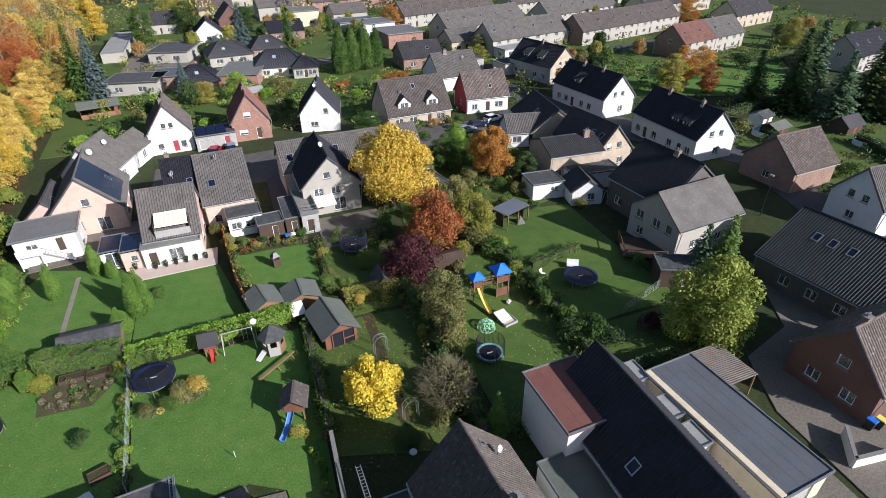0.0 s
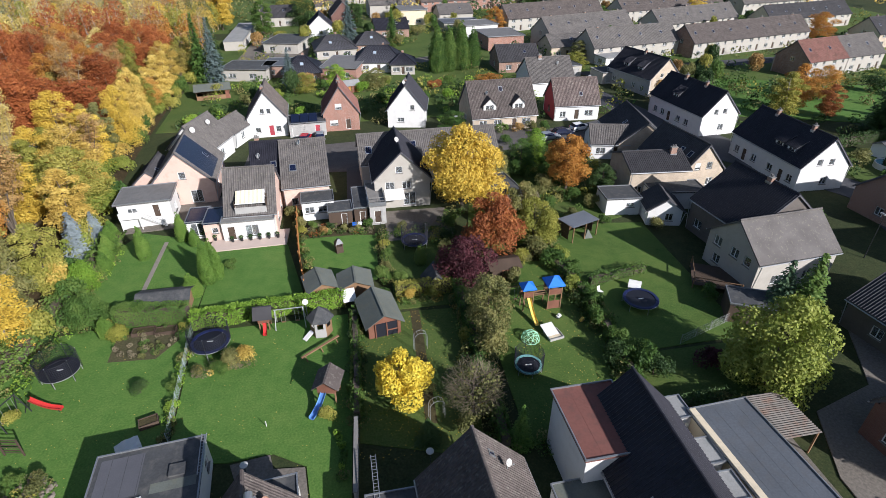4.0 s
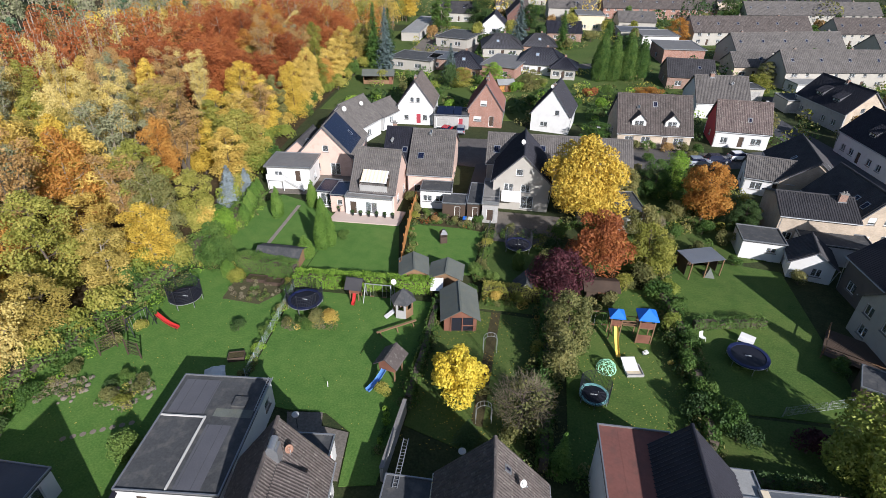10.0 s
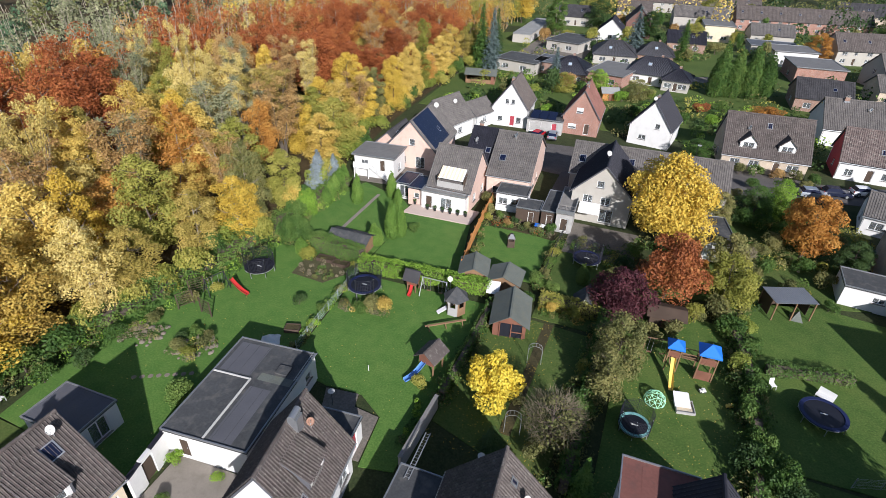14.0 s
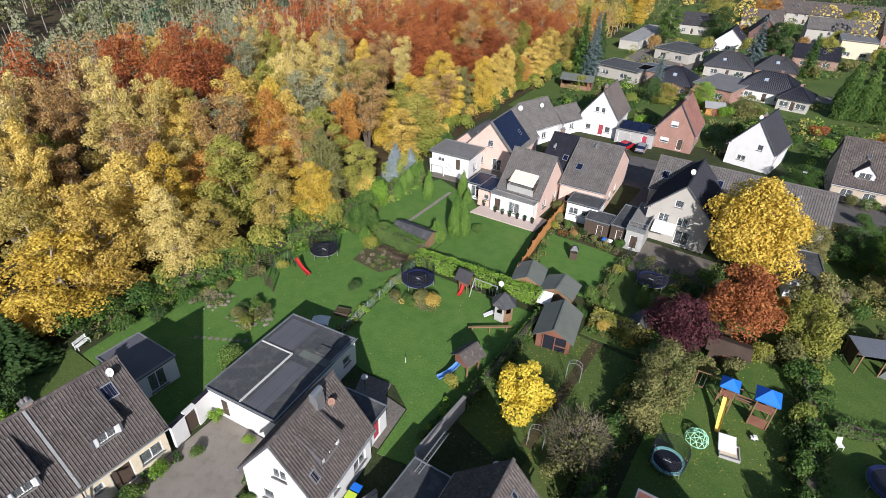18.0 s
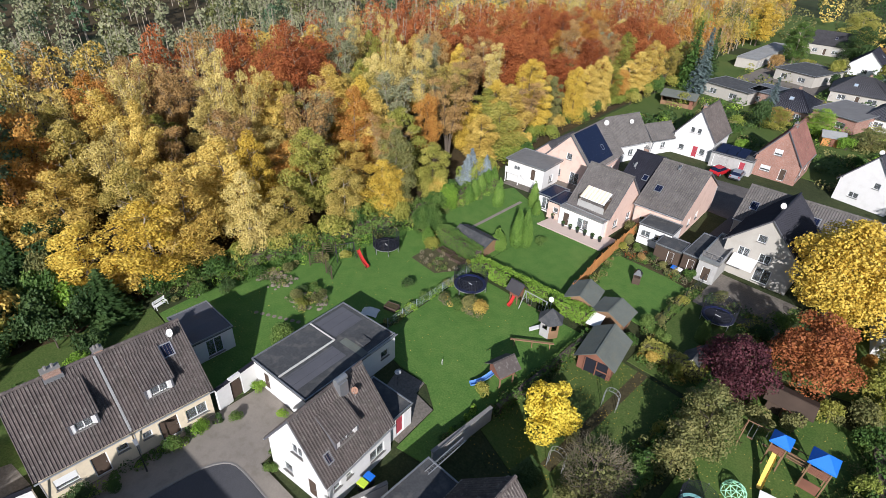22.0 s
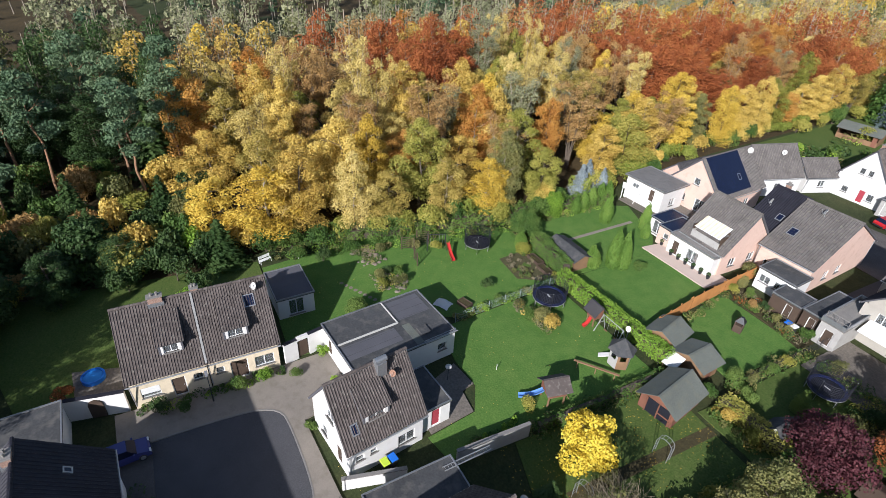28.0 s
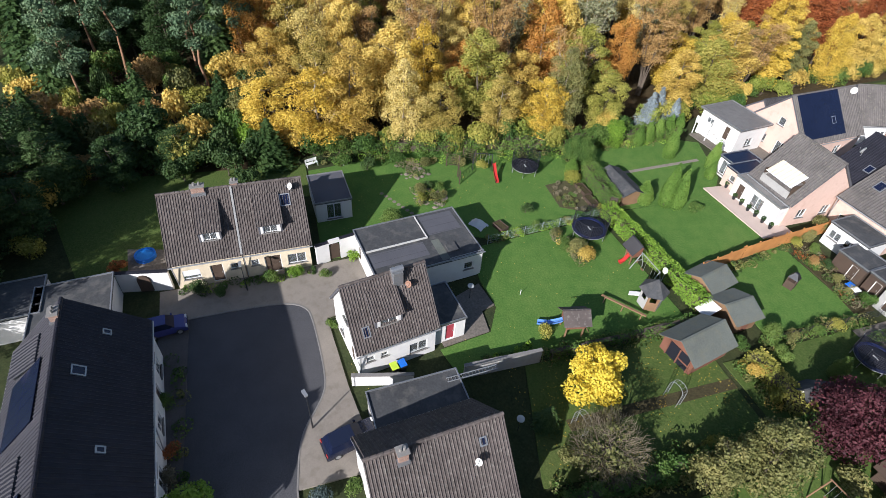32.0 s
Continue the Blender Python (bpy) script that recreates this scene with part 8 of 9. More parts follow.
border("plants by the garden wall", [L_GREEN, L_OLIVE, L_LIGHT], [(2.6, 24), (2.5, 29)], 0.7, 2.0, 88, 0.6)
border("vegetable bed plants", [L_OLIVE, L_GREEN, L_TWIG], [(-19.5, 43.0), (-13.8, 42.2)], 4.4, 6.0, 89, 0.6, 0.07)
border("shrub bed around the lawn tree", [L_OLIVE, L_GOLD, L_TWIG], [(-11.2, 37.4), (-5.6, 38.2)], 1.6, 3.6, 90, 1.0, 0.07)
border("shrubs under the eastern wing", [L_GREEN, L_DKGREEN], [(44, 34), (46.5, 30), (52, 33)], 2.0, 2.4, 91, 1.3)


# ---- garden things ----
def trampoline(x, y, r, pad, label, net=True, h=0.85, rz=0.0):
    o = thing("trampoline", label, "trampoline", pose(x, y, 0, 0, 0, rz))
    part("jumping_mat", Geo().disc((0, 0, h - 0.02), r * 0.83, 0.02, 32), MESHB, o)
    part("mat_mark", Geo().box(-0.3, -0.06, h - 0.018, 0.3, 0.06, h - 0.012), CANVAS, o, "plain white mark")
    part("safety_pad", Geo().ring((0, 0, h), r * 0.83, r, -0.03, 0.05, 36), pad, o)
    part("frame", Geo().ring((0, 0, h), r * 0.97, r * 1.01, -0.09, -0.03, 36), GALV, o)
    for k in range(6):
        a = 2 * math.pi * (k + 0.5) / 6
        c, s = math.cos(a), math.sin(a)
        part("leg", Geo().bar((c * r * 0.98, s * r * 0.98, 0), (c * r * 0.98, s * r * 0.98, h), 0.035), GALV, o)
        if net:
            p = part("net_pole", Geo().bar((c * r * 1.05, s * r * 1.05, 0.3), (c * r * 1.05, s * r * 1.05, h + 1.7), 0.028), STEEL, o)
            part("pole_cap", Geo().bar((c * r * 1.05, s * r * 1.05, h + 1.7), (c * r * 1.05, s * r * 1.05, h + 1.75), 0.034), GALV, p)
    if net:
        g, n = Geo(), 64
        for k in range(n):
            a = 2 * math.pi * k / n
            b = 2 * math.pi * (k + 1) / n
            g.bar((math.cos(a) * r * 1.01, math.sin(a) * r * 1.01, h), (math.cos(a) * r * 1.01, math.sin(a) * r * 1.01, h + 1.6), 0.014, None, 3, False)
            for i in range(9):
                z = h + 0.05 + i * 0.195
                g.bar((math.cos(a) * r * 1.01, math.sin(a) * r * 1.01, z), (math.cos(b) * r * 1.01, math.sin(b) * r * 1.01, z), 0.014 if i < 8 else 0.025, None, 3, False)
        part("safety_net", g, MESHB, o)
    return o


trampoline(-10.1, 40.8, 1.85, NAVY, "large navy trampoline with safety net on the lawn")
trampoline(-23.0, 38.9, 1.65, MESHB, "black trampoline with safety net at the lawn's edge")
trampoline(19.95, 32.9, 1.3, TEAL, "trampoline with pale teal rim and poles", True, 0.6)
trampoline(34.95, 40.5, 1.9, NAVY, "large blue trampoline on shaded lawn", False)
trampoline(12.0, 57.0, 1.7, NAVY, "blue trampoline frame in a shaded garden")


def slide_part(parent, a, b, w, material):
    """A trough slide from a (top) to b (foot)."""
    a, b = Vector(a), Vector(b)
    d = (b - a)
    s = Vector((-d.y, d.x, 0)).normalized() * (w / 2)
    g, n = Geo(), 9
    pts = [a + d * (i / n) + Vector((0, 0, -0.28 * math.sin(math.pi * i / n) * (1 if i < n else 0))) for i in range(n + 1)]
    prof = ((-1, 0.2), (-0.85, 0), (0.85, 0), (1, 0.2), (0.85, -0.04), (-0.85, -0.04))
    for p in pts:
        g.v += [tuple(p + s * u + Vector((0, 0, z))) for u, z in prof]
    g.f = [(6 * i + j, 6 * i + (j + 1) % 6, 6 * i + 6 + (j + 1) % 6, 6 * i + 6 + j) for i in range(n) for j in range(6)]
    return part("slide", g, material, parent)


def hut(name, label, x, y, rz, L, D, e, h, wall, roof, door=True, stilts=0.0, category="shed", open_front=False):
    """A boarded hut with a felted gable roof, ridge along local x."""
    o = thing(name, label, category, pose(x, y, stilts, 0, 0, rz))
    hl, hd = L / 2, D / 2
    for s in (-1, 1):
        for i in range(int(e / 0.2)):
            if s < 0 and open_front and i * 0.2 > 0.8:
                continue
            part("board", Geo().box(-hl, s * hd - 0.02, i * 0.2 + 0.005, hl, s * hd + 0.02, (i + 1) * 0.2 - 0.005), wall, o)
        part("gable", Geo().add([(s * hl - 0.02, -hd, 0), (s * hl - 0.02, hd, 0), (s * hl - 0.02, hd, e), (s * hl - 0.02, 0, h), (s * hl - 0.02, -hd, e), (s * hl + 0.02, -hd, 0), (s * hl + 0.02, hd, 0), (s * hl + 0.02, hd, e), (s * hl + 0.02, 0, h), (s * hl + 0.02, -hd, e)], [(4, 3, 2, 1, 0), (5, 6, 7, 8, 9), (0, 1, 6, 5), (1, 2, 7, 6), (2, 3, 8, 7), (3, 4, 9, 8), (4, 0, 5, 9)]), wall, o)
        k = (h - e) / hd
        part("roof", Geo().slab((-hl - 0.4, s * (hd + 0.4), e - 0.4 * k + 0.06), (hl + 0.4, s * (hd + 0.4), e - 0.4 * k + 0.06), (hl + 0.4, 0, h + 0.06), (-hl - 0.4, 0, h + 0.06), 0.05), roof, o)
    part("ridge_strip", Geo().box(-hl - 0.4, -0.1, h + 0.045, hl + 0.4, 0.1, h + 0.075), roof, o)
    part("floor", Geo().box(-hl, -hd, -0.08, hl, hd, 0), WOOD, o)
    if door:
        d = part("door", Geo().box(-0.4 if not open_front else hl - 1, -hd - 0.05, 0.02, 0.4 if not open_front else hl - 0.2, -hd - 0.022, min(1.85, e - 0.05)), WOOD_R, o)
        part("handle", Geo().bar((0.3, -hd - 0.09, 0.9), (0.3, -hd - 0.05, 0.95), 0.03), STEEL, d)
    if stilts:
        for px in (-hl + 0.08, hl - 0.08):
            for py in (-hd + 0.08, hd - 0.08):
                part("post", Geo().box(px - 0.06, py - 0.06, -stilts, px + 0.06, py + 0.06, 0), WOOD, o)
    return o


hut("garden_hut", "large brown garden hut with green-grey felt roof", 6.55, 42.1, 101, 4.6, 3.3, 1.75, 2.8, WOOD_R, FELT_G)
gh = bpy.data.objects["garden_hut"]
# Black panel on the gable paints the shade inside the open porch.
part("porch_opening", Geo().box(-2.37, -1.3, 0.05, -2.29, 0.9, 1.7), MESHB, gh, "black panel standing in for shade inside the open porch")
for q in (-1.36, -0.2, 0.96):
    part("porch_post", Geo().box(-2.47, q - 0.05, 0, -2.35, q + 0.05, 1.75), WOOD_R, gh)
part("porch_rail", Geo().box(-2.45, -1.3, 0.7, -2.38, -0.25, 0.8), WOOD_R, gh)
hut("garden_shed", "brown garden shed with felt roof beside a fence", 0.3, 48.3, 104, 3.0, 2.8, 1.7, 2.4, WOOD, FELT_G)
hut("garden_shed", "pale timber garden shed with felt roof", 4.2, 48.0, 94, 2.6, 3.2, 1.7, 2.4, WOOD, FELT_G)
tp = thing("white_sheet", "white corrugated sheet leaning between sheds", "sheet", pose(3.5, 45.6, 1.3, 18, 0, 8))
g = Geo()
for i in range(15):
    x, z = -0.7 + i * 0.1, 0.03 + 0.03 * (i % 2)
    g.v += [(x, -0.9, z), (x, 0.9, z), (x, 0.9, z - 0.03), (x, -0.9, z - 0.03)]
g.f = [(4 * i + j, 4 * i + 4 + j, 4 * i + 4 + (j + 1) % 4, 4 * i + (j + 1) % 4) for i in range(14) for j in range(4)]
part("panel", g, CANVAS, tp)
for x in (-0.6, 0.6):
    part("prop", Geo().bar((x, -0.8, 0.0), (x, -0.8, -1.05), 0.03).bar((x, 0.8, 0.0), (x, 0.8, -1.55), 0.03), WOOD, tp)
hut("blue_roofed_shed", "timber shed with blue-black roof behind a hedge", -16.1, 48.2, 2, 4.8, 2.4, 1.7, 2.2, WOOD, FELT)
hut("toy_house", "small dark tent-like toy house", 13.4, 48.4, 90, 2.2, 2.4, 0.5, 1.9, CANVAS, FELT, False, 0.0, "toy house")
hut("garden_shed", "low dark shed between purple tree and hedge", 21.6, 49.0, 4, 3.2, 2.2, 1.5, 1.9, WOOD_D, WOOD_D)
# six-sided summer house
sh = thing("summer_house", "small octagonal playhouse with dark roof and pale walls", "playhouse", pose(0.6, 41.5, 0))
for k in range(6):
    a, b = math.pi * k / 3, math.pi * (k + 1) / 3
    p, q = Vector((math.cos(a), math.sin(a), 0)) * 1.1, Vector((math.cos(b), math.sin(b), 0)) * 1.1
    d = q - p
    m = Matrix.Translation(p) @ Matrix.Rotation(math.atan2(d.y, d.x), 4, "Z")
    part("wall_panel", facade([(0, 0), (d.length, 0), (d.length, 2.1), (0, 2.1)], [(d.length / 2, 1.4, 0.6, 0.7)], m, 0.05), WOOD if k % 2 else GREYW, sh)
    P, Q = p * 1.3 + Vector((0, 0, 1.98)), q * 1.3 + Vector((0, 0, 1.98))
    part("roof_panel", Geo().add([P, Q, Vector((0, 0, 3.3)), P - Vector((0, 0, 0.05)), Q - Vector((0, 0, 0.05)), Vector((0, 0, 3.24))], [(0, 1, 2), (5, 4, 3), (0, 3, 4, 1), (1, 4, 5, 2), (2, 5, 3, 0)]), FELT, sh)
part("ramp", Geo().slab((-1.9, -0.9, 0.05), (-1.5, -1.3, 0.05), (-0.7, -0.5, 0.5), (-1.1, -0.1, 0.5), 0.05), CANVAS, sh)
# play tower with blue slide
pt = hut("playhouse", "wooden stilt playhouse with brown roof and blue slide", 1.6, 32.6, 78, 1.7, 1.6, 0.9, 1.5, WOOD_R, TILE_BR, False, 1.2, "playhouse", True)
slide_part(pt, (-0.85, 0.25, 0.0), (-2.9, 0.95, -1.05), 0.5, SLIDEB)
part("ladder", Geo().bar((0.9, -0.3, 0), (1.6, -0.3, -1.2), 0.04).bar((0.9, 0.3, 0), (1.6, 0.3, -1.2), 0.04).bar((1.1, -0.3, -0.35), (1.1, 0.3, -0.35), 0.03).bar((1.35, -0.3, -0.75), (1.35, 0.3, -0.75), 0.03), WOOD, pt)
# small red play tower and swing by the hedge
ptr = hut("play_tower", "small red wooden play tower with dark roof", -5.2, 43.2, 0, 1.1, 1.1, 1.0, 1.6, WOOD_R, TILE_DK, False, 1.0, "play tower", True)
slide_part(ptr, (0.1, -0.55, 0.0), (0.1, -1.5, -0.9), 0.4, REDP)


def swing(name, label, x, y, rz, w, h, material, seats=2, seat_mat=None):
    o = thing(name, label, "swing", pose(x, y, 0, 0, 0, rz))
    part("top_beam", Geo().bar((-w / 2 - 0.1, 0, h), (w / 2 + 0.1, 0, h), 0.055), material, o)
    for sx in (-1, 1):
        for sy in (-1, 1):
            part("leg", Geo().bar((sx * w / 2, 0, h), (sx * (w / 2 + 0.12), sy * h * 0.38, 0), 0.05), material, o)
        part("cross_brace", Geo().bar((sx * (w / 2 + 0.06), -h * 0.19, h / 2), (sx * (w / 2 + 0.06), h * 0.19, h / 2), 0.035), material, o)
    for k in range(seats):
        xx = -w / 2 + w * (k + 0.5) / seats
        st = part("swing_seat", Geo().box(xx - 0.22, -0.09, 0.45, xx + 0.22, 0.09, 0.49), seat_mat or WOOD, o)
        part("rope", Geo().bar((xx - 0.2, 0, 0.49), (xx - 0.2, 0, h), 0.012).bar((xx + 0.2, 0, 0.49), (xx + 0.2, 0, h), 0.012), GALV, st)
    return o


swing("garden_swing", "pale metal garden swing before the hedge", -2.6, 43.2, 2, 2.8, 2.1, GALV)
swing("climbing_swing", "dark metal swing frame at the lawn's edge", -25.0, 34.0, 70, 2.2, 2.0, STEEL)
swing("timber_swing", "timber swing frame beside the play tower", 21.0, 43.0, 8, 2.4, 2.2, WOOD)
rs = thing("red_slide", "red plastic garden slide with ladder", "slide", pose(-23.6, 34.9, 0, 0, 0, -8))
slide_part(rs, (0, 0, 1.35), (2.4, 0, 0.2), 0.42, REDP)
part("ladder", Geo().bar((0, -0.2, 1.4), (-0.7, -0.25, 0), 0.03).bar((0, 0.2, 1.4), (-0.7, 0.25, 0), 0.03).bar((-0.2, -0.22, 1.0), (-0.2, 0.22, 1.0), 0.025).bar((-0.4, -0.23, 0.6), (-0.4, 0.23, 0.6), 0.025), STEEL, rs)
for q in (-0.2, 0.2):
    part("support", Geo().bar((2.2, q, 0.3), (2.2, q, 0), 0.03), STEEL, rs)
# large play tower with blue roofs and bridge
pl = thing("play_tower", "timber play tower with two blue tent roofs, bridge and yellow slide", "play tower", pose(22.45, 42.0, 0, 0, 0, 2))
for cx, s, hz in ((0, 0.52, 1.7), (2.9, 0.72, 1.9)):
    for sx in (-1, 1):
        for sy in (-1, 1):
            part("post", Geo().box(cx + sx * s - 0.05, sy * s - 0.05, 0, cx + sx * s + 0.05, sy * s + 0.05, hz + 1.3), WOOD, pl)
    part("platform", Geo().box(cx - s, -s, hz - 0.06, cx + s, s, hz), WOOD, pl)
    for sy in (-1, 1):
        for i in range(5):
            part("board", Geo().box(cx - s, sy * s - 0.02, hz + 0.08 + i * 0.13, cx + s, sy * s + 0.02, hz + 0.19 + i * 0.13), WOOD_R, pl)
    q, zt = s + 0.25, hz + 1.2
    rfp = [(cx - q, -q, zt), (cx + q, -q, zt), (cx + q, q, zt), (cx - q, q, zt)]
    for k in range(4):
        a, b = Vector(rfp[k]), Vector(rfp[(k + 1) % 4])
        tip = Vector((cx, 0, zt + q * 0.8))
        part("tent_roof", Geo().add([a, b, tip, a - Vector((0, 0, 0.12)), b - Vector((0, 0, 0.12))], [(0, 1, 2), (1, 0, 3, 4)]), BLUE, pl)
for i in range(9):
    part("bridge_plank", Geo().box(0.7 + i * 0.16, -0.4, 1.77, 0.84 + i * 0.16, 0.4, 1.82), WOOD, pl)
part("bridge_rail", Geo().box(0.65, -0.42, 2.35, 2.15, -0.38, 2.43).box(0.65, 0.38, 2.35, 2.15, 0.42, 2.43).box(0.65, -0.42, 2.05, 2.15, -0.38, 2.1), WOOD, pl)
slide_part(pl, (0, -0.55, 1.7), (0.1, -3.3, 0.15), 0.42, YELP)
part("boarded_base", Geo().box(2.1, -0.75, 0.05, 3.5, -0.71, 1.1), WOOD_R, pl)
# climbing dome
dm = thing("climbing_dome", "mint green tubular climbing dome", "climbing frame", pose(21.42, 37.0, 0))
rd, prev = 0.95, None
for j, (el, n) in enumerate(((0, 10), (30, 10), (60, 5), (90, 1))):
    row = [Vector((rd * math.cos(radians(el)) * math.cos(2 * math.pi * (k + 0.5 * (j % 2)) / n), rd * math.cos(radians(el)) * math.sin(2 * math.pi * (k + 0.5 * (j % 2)) / n), rd * math.sin(radians(el)) + 0.02)) for k in range(n)]
    if n > 1:
        for k in range(n):
            part("tube", Geo().bar(row[k], row[(k + 1) % n], 0.028), GREENP, dm)
    if prev:
        for k, p in enumerate(prev):
            near = sorted(row, key=lambda q: (q - p).length)[:2 if n > 1 else 1]
            for q in near:
                part("tube", Geo().bar(p, q, 0.028), GREENP, dm)
    prev = row
# sand pit with lid
sp = thing("sandbox", "white wooden sand pit with open lid", "sandbox", pose(23.9, 37.1, 0, 0, 0, 12))
part("frame", Geo().box(-0.8, -0.75, 0, 0.8, -0.67, 0.28).box(-0.8, 0.67, 0, 0.8, 0.75, 0.28).box(-0.8, -0.67, 0, -0.72, 0.67, 0.28).box(0.72, -0.67, 0, 0.8, 0.67, 0.28), GREYW, sp)
part("sand", Geo().box(-0.72, -0.67, 0.02, 0.72, 0.67, 0.16), CREAM, sp)
part("lid", Geo().slab((-0.85, -0.2, 0.3), (0.5, -0.2, 0.3), (0.5, 1.35, 0.62), (-0.85, 1.35, 0.62), 0.04), CANVAS, sp)
for x, y, c, lab in ((27.6, 38.8, YELP, "small yellow toy car on the lawn"), (25.4, 39.8, CANVAS, "white toy bench on the lawn")):
    o = thing("garden_toy", lab, "toy", pose(x, y, 0, 0, 0, 25))
    part("body", Geo().box(-0.28, -0.15, 0.08, 0.28, 0.15, 0.28).box(-0.1, -0.14, 0.28, 0.2, 0.14, 0.42), c, o)
    for sx in (-0.18, 0.18):
        part("wheel", Geo().bar((sx, -0.17, 0.09), (sx, 0.17, 0.09), 0.09, None, 10), STEEL, o)
wc = thing("garden_chair", "white plastic garden chair on the lawn", "chair", pose(31.4, 43.0, 0, 0, 0, 30))
part("seat", Geo().box(-0.25, -0.25, 0.4, 0.25, 0.25, 0.44), CANVAS, wc)
part("backrest", Geo().slab((-0.25, 0.22, 0.44), (0.25, 0.22, 0.44), (0.25, 0.36, 0.95), (-0.25, 0.36, 0.95), 0.03), CANVAS, wc)
for x in (-0.22, 0.22):
    for y in (-0.22, 0.22):
        part("leg", Geo().bar((x, y, 0.4), (x * 1.15, y * 1.15, 0), 0.025), CANVAS, wc)
copy_thing(wc, pose(-29.5, 17.5, 0, 0, 0, 200))
gs = thing("garden_lounger", "pale garden swing seat on shaded lawn", "seat", pose(35.6, 43.2, 0, 0, 0, -30))
part("seat", Geo().box(-0.7, -0.3, 0.4, 0.7, 0.3, 0.5), CANVAS, gs)
part("backrest", Geo().slab((-0.7, 0.3, 0.5), (0.7, 0.3, 0.5), (0.7, 0.45, 1.0), (-0.7, 0.45, 1.0), 0.06), CANVAS, gs)
for x in (-0.65, 0.65):
    part("leg", Geo().bar((x, -0.3, 0.4), (x, -0.4, 0), 0.03).bar((x, 0.3, 0.4), (x, 0.4, 0), 0.03), GALV, gs)


def rose_arch(x, y, rz):
    o = thing("rose_arch", "pale metal rose arch over a garden path", "arch", pose(x, y, 0, 0, 0, rz), "rose arches")
    for yy in (-0.25, 0.25):
        g = Geo()
        pts = [Vector((-0.65, yy, 0)), Vector((-0.65, yy, 1.6))] + [Vector((-0.65 * math.cos(a), yy, 1.6 + 0.6 * math.sin(a))) for a in [math.pi * k / 8 for k in range(1, 8)]] + [Vector((0.65, yy, 1.6)), Vector((0.65, yy, 0))]
        for a, b in zip(pts, pts[1:]):
            g.bar(a, b, 0.022)
        part("hoop", g, GALV, o)
    for k in range(5):
        for sx in (-1, 1):
            part("rung", Geo().bar((sx * 0.65, -0.25, 0.3 + k * 0.33), (sx * 0.65, 0.25, 0.3 + k * 0.33), 0.014), GALV, o)
    for a in [math.pi * k / 6 for k in range(1, 6)]:
        part("rung", Geo().bar((-0.65 * math.cos(a), -0.25, 1.6 + 0.6 * math.sin(a)), (-0.65 * math.cos(a), 0.25, 1.6 + 0.6 * math.sin(a)), 0.014), GALV, o)


rose_arch(10.3, 37.3, 10)
rose_arch(10.6, 28.6, 10)


def board_fence(name, label, pts, h, material, w=0.14, gap=0.01):
    """Upright boards nailed on two rails between posts."""
    o = thing(name, label, "fence")
    for a, b in zip(pts, pts[1:]):
        d = Vector((b[0] - a[0], b[1] - a[1], 0))
        m = Matrix.Translation((*a, 0)) @ Matrix.Rotation(math.atan2(d.y, d.x), 4, "Z")
        n = int(d.length / (w + gap))
        me = Geo().box(0, -0.02, 0.05, w, 0.0, h).mesh("board")
        me.materials.append(material)
        for i in range(n):
            ob = new("board", me)
            ob.parent = o
            ob.matrix_basis = m @ Matrix.Translation((i * (w + gap), R.uniform(-0.006, 0.006), R.uniform(-0.03, 0.02)))
        part("rail", Geo().box(0, 0, 0.4, d.length, 0.05, 0.5, m).box(0, 0, h - 0.4, d.length, 0.05, h - 0.3, m), material, o)
        for i in range(int(d.length / 2) + 1):
            part("post", Geo().box(i * 2 - 0.05, 0.05, -0.2, i * 2 + 0.05, 0.15, h + 0.05, m), material, o)
    return o


board_fence("board_fence", "orange larch board fence along a garden", [(-1.4, 48.8), (-2.4, 55), (-3.1, 61.5), (-3.6, 68)], 1.8, WOOD_O)


def wire_fence(name, label, pts, h, material, net=0.25):
    o = thing(name, label, "fence")
    for a, b in zip(pts, pts[1:]):
        d = Vector((b[0] - a[0], b[1] - a[1], 0))
        m = Matrix.Translation((*a, 0)) @ Matrix.Rotation(math.atan2(d.y, d.x), 4, "Z")
        g = Geo()
        for i in range(int(d.length / 0.07) + 1):
            g.bar(m @ Vector((i * 0.07, 0, 0)), m @ Vector((i * 0.07, 0, h)), 0.0035, None, 3, False)
        for z in (0.05, h * 0.35, h * 0.7, h):
            g.bar(m @ Vector((0, 0, z)), m @ Vector((d.length, 0, z)), 0.008, None, 4, False)
        part("wire_mesh", g, material, o)
        for i in range(int(d.length / 2.2) + 1):
            part("post", Geo().bar(m @ Vector((i * 2.2, 0, -0.1)), m @ Vector((i * 2.2, 0, h + 0.1)), 0.035), material, o)
    return o


wire_fence("wire_fence", "pale green wire fence between two lawns", [(-11.3, 29.5), (-12.5, 43.5)], 1.1, WIRE)
wire_fence("wire_fence", "grey mesh fence across shaded lawn", [(36.0, 33.9), (43.6, 36.6)], 1.1, GALV)
wire_fence("wire_fence", "dark mesh fence between gardens", [(7.8, 49.5), (7.9, 64)], 1.2, STEEL)
wire_fence("wire_fence", "dark mesh fence at the foot of the wood", [(-33, 15), (-29.8, 29), (-27, 46)], 1.2, STEEL)
bw = thing("garden_bench", "white garden bench at the lawn's edge", "bench", pose(-30.0, 13.6, 0, 0, 0, 108))
for i in range(4):
    part("seat_slat", Geo().box(-0.75, -0.24 + i * 0.12, 0.42, 0.75, -0.14 + i * 0.12, 0.45), PVC, bw)
for i in range(3):
    part("back_slat", Geo().box(-0.75, 0.24, 0.55 + i * 0.13, 0.75, 0.27, 0.65 + i * 0.13), PVC, bw)
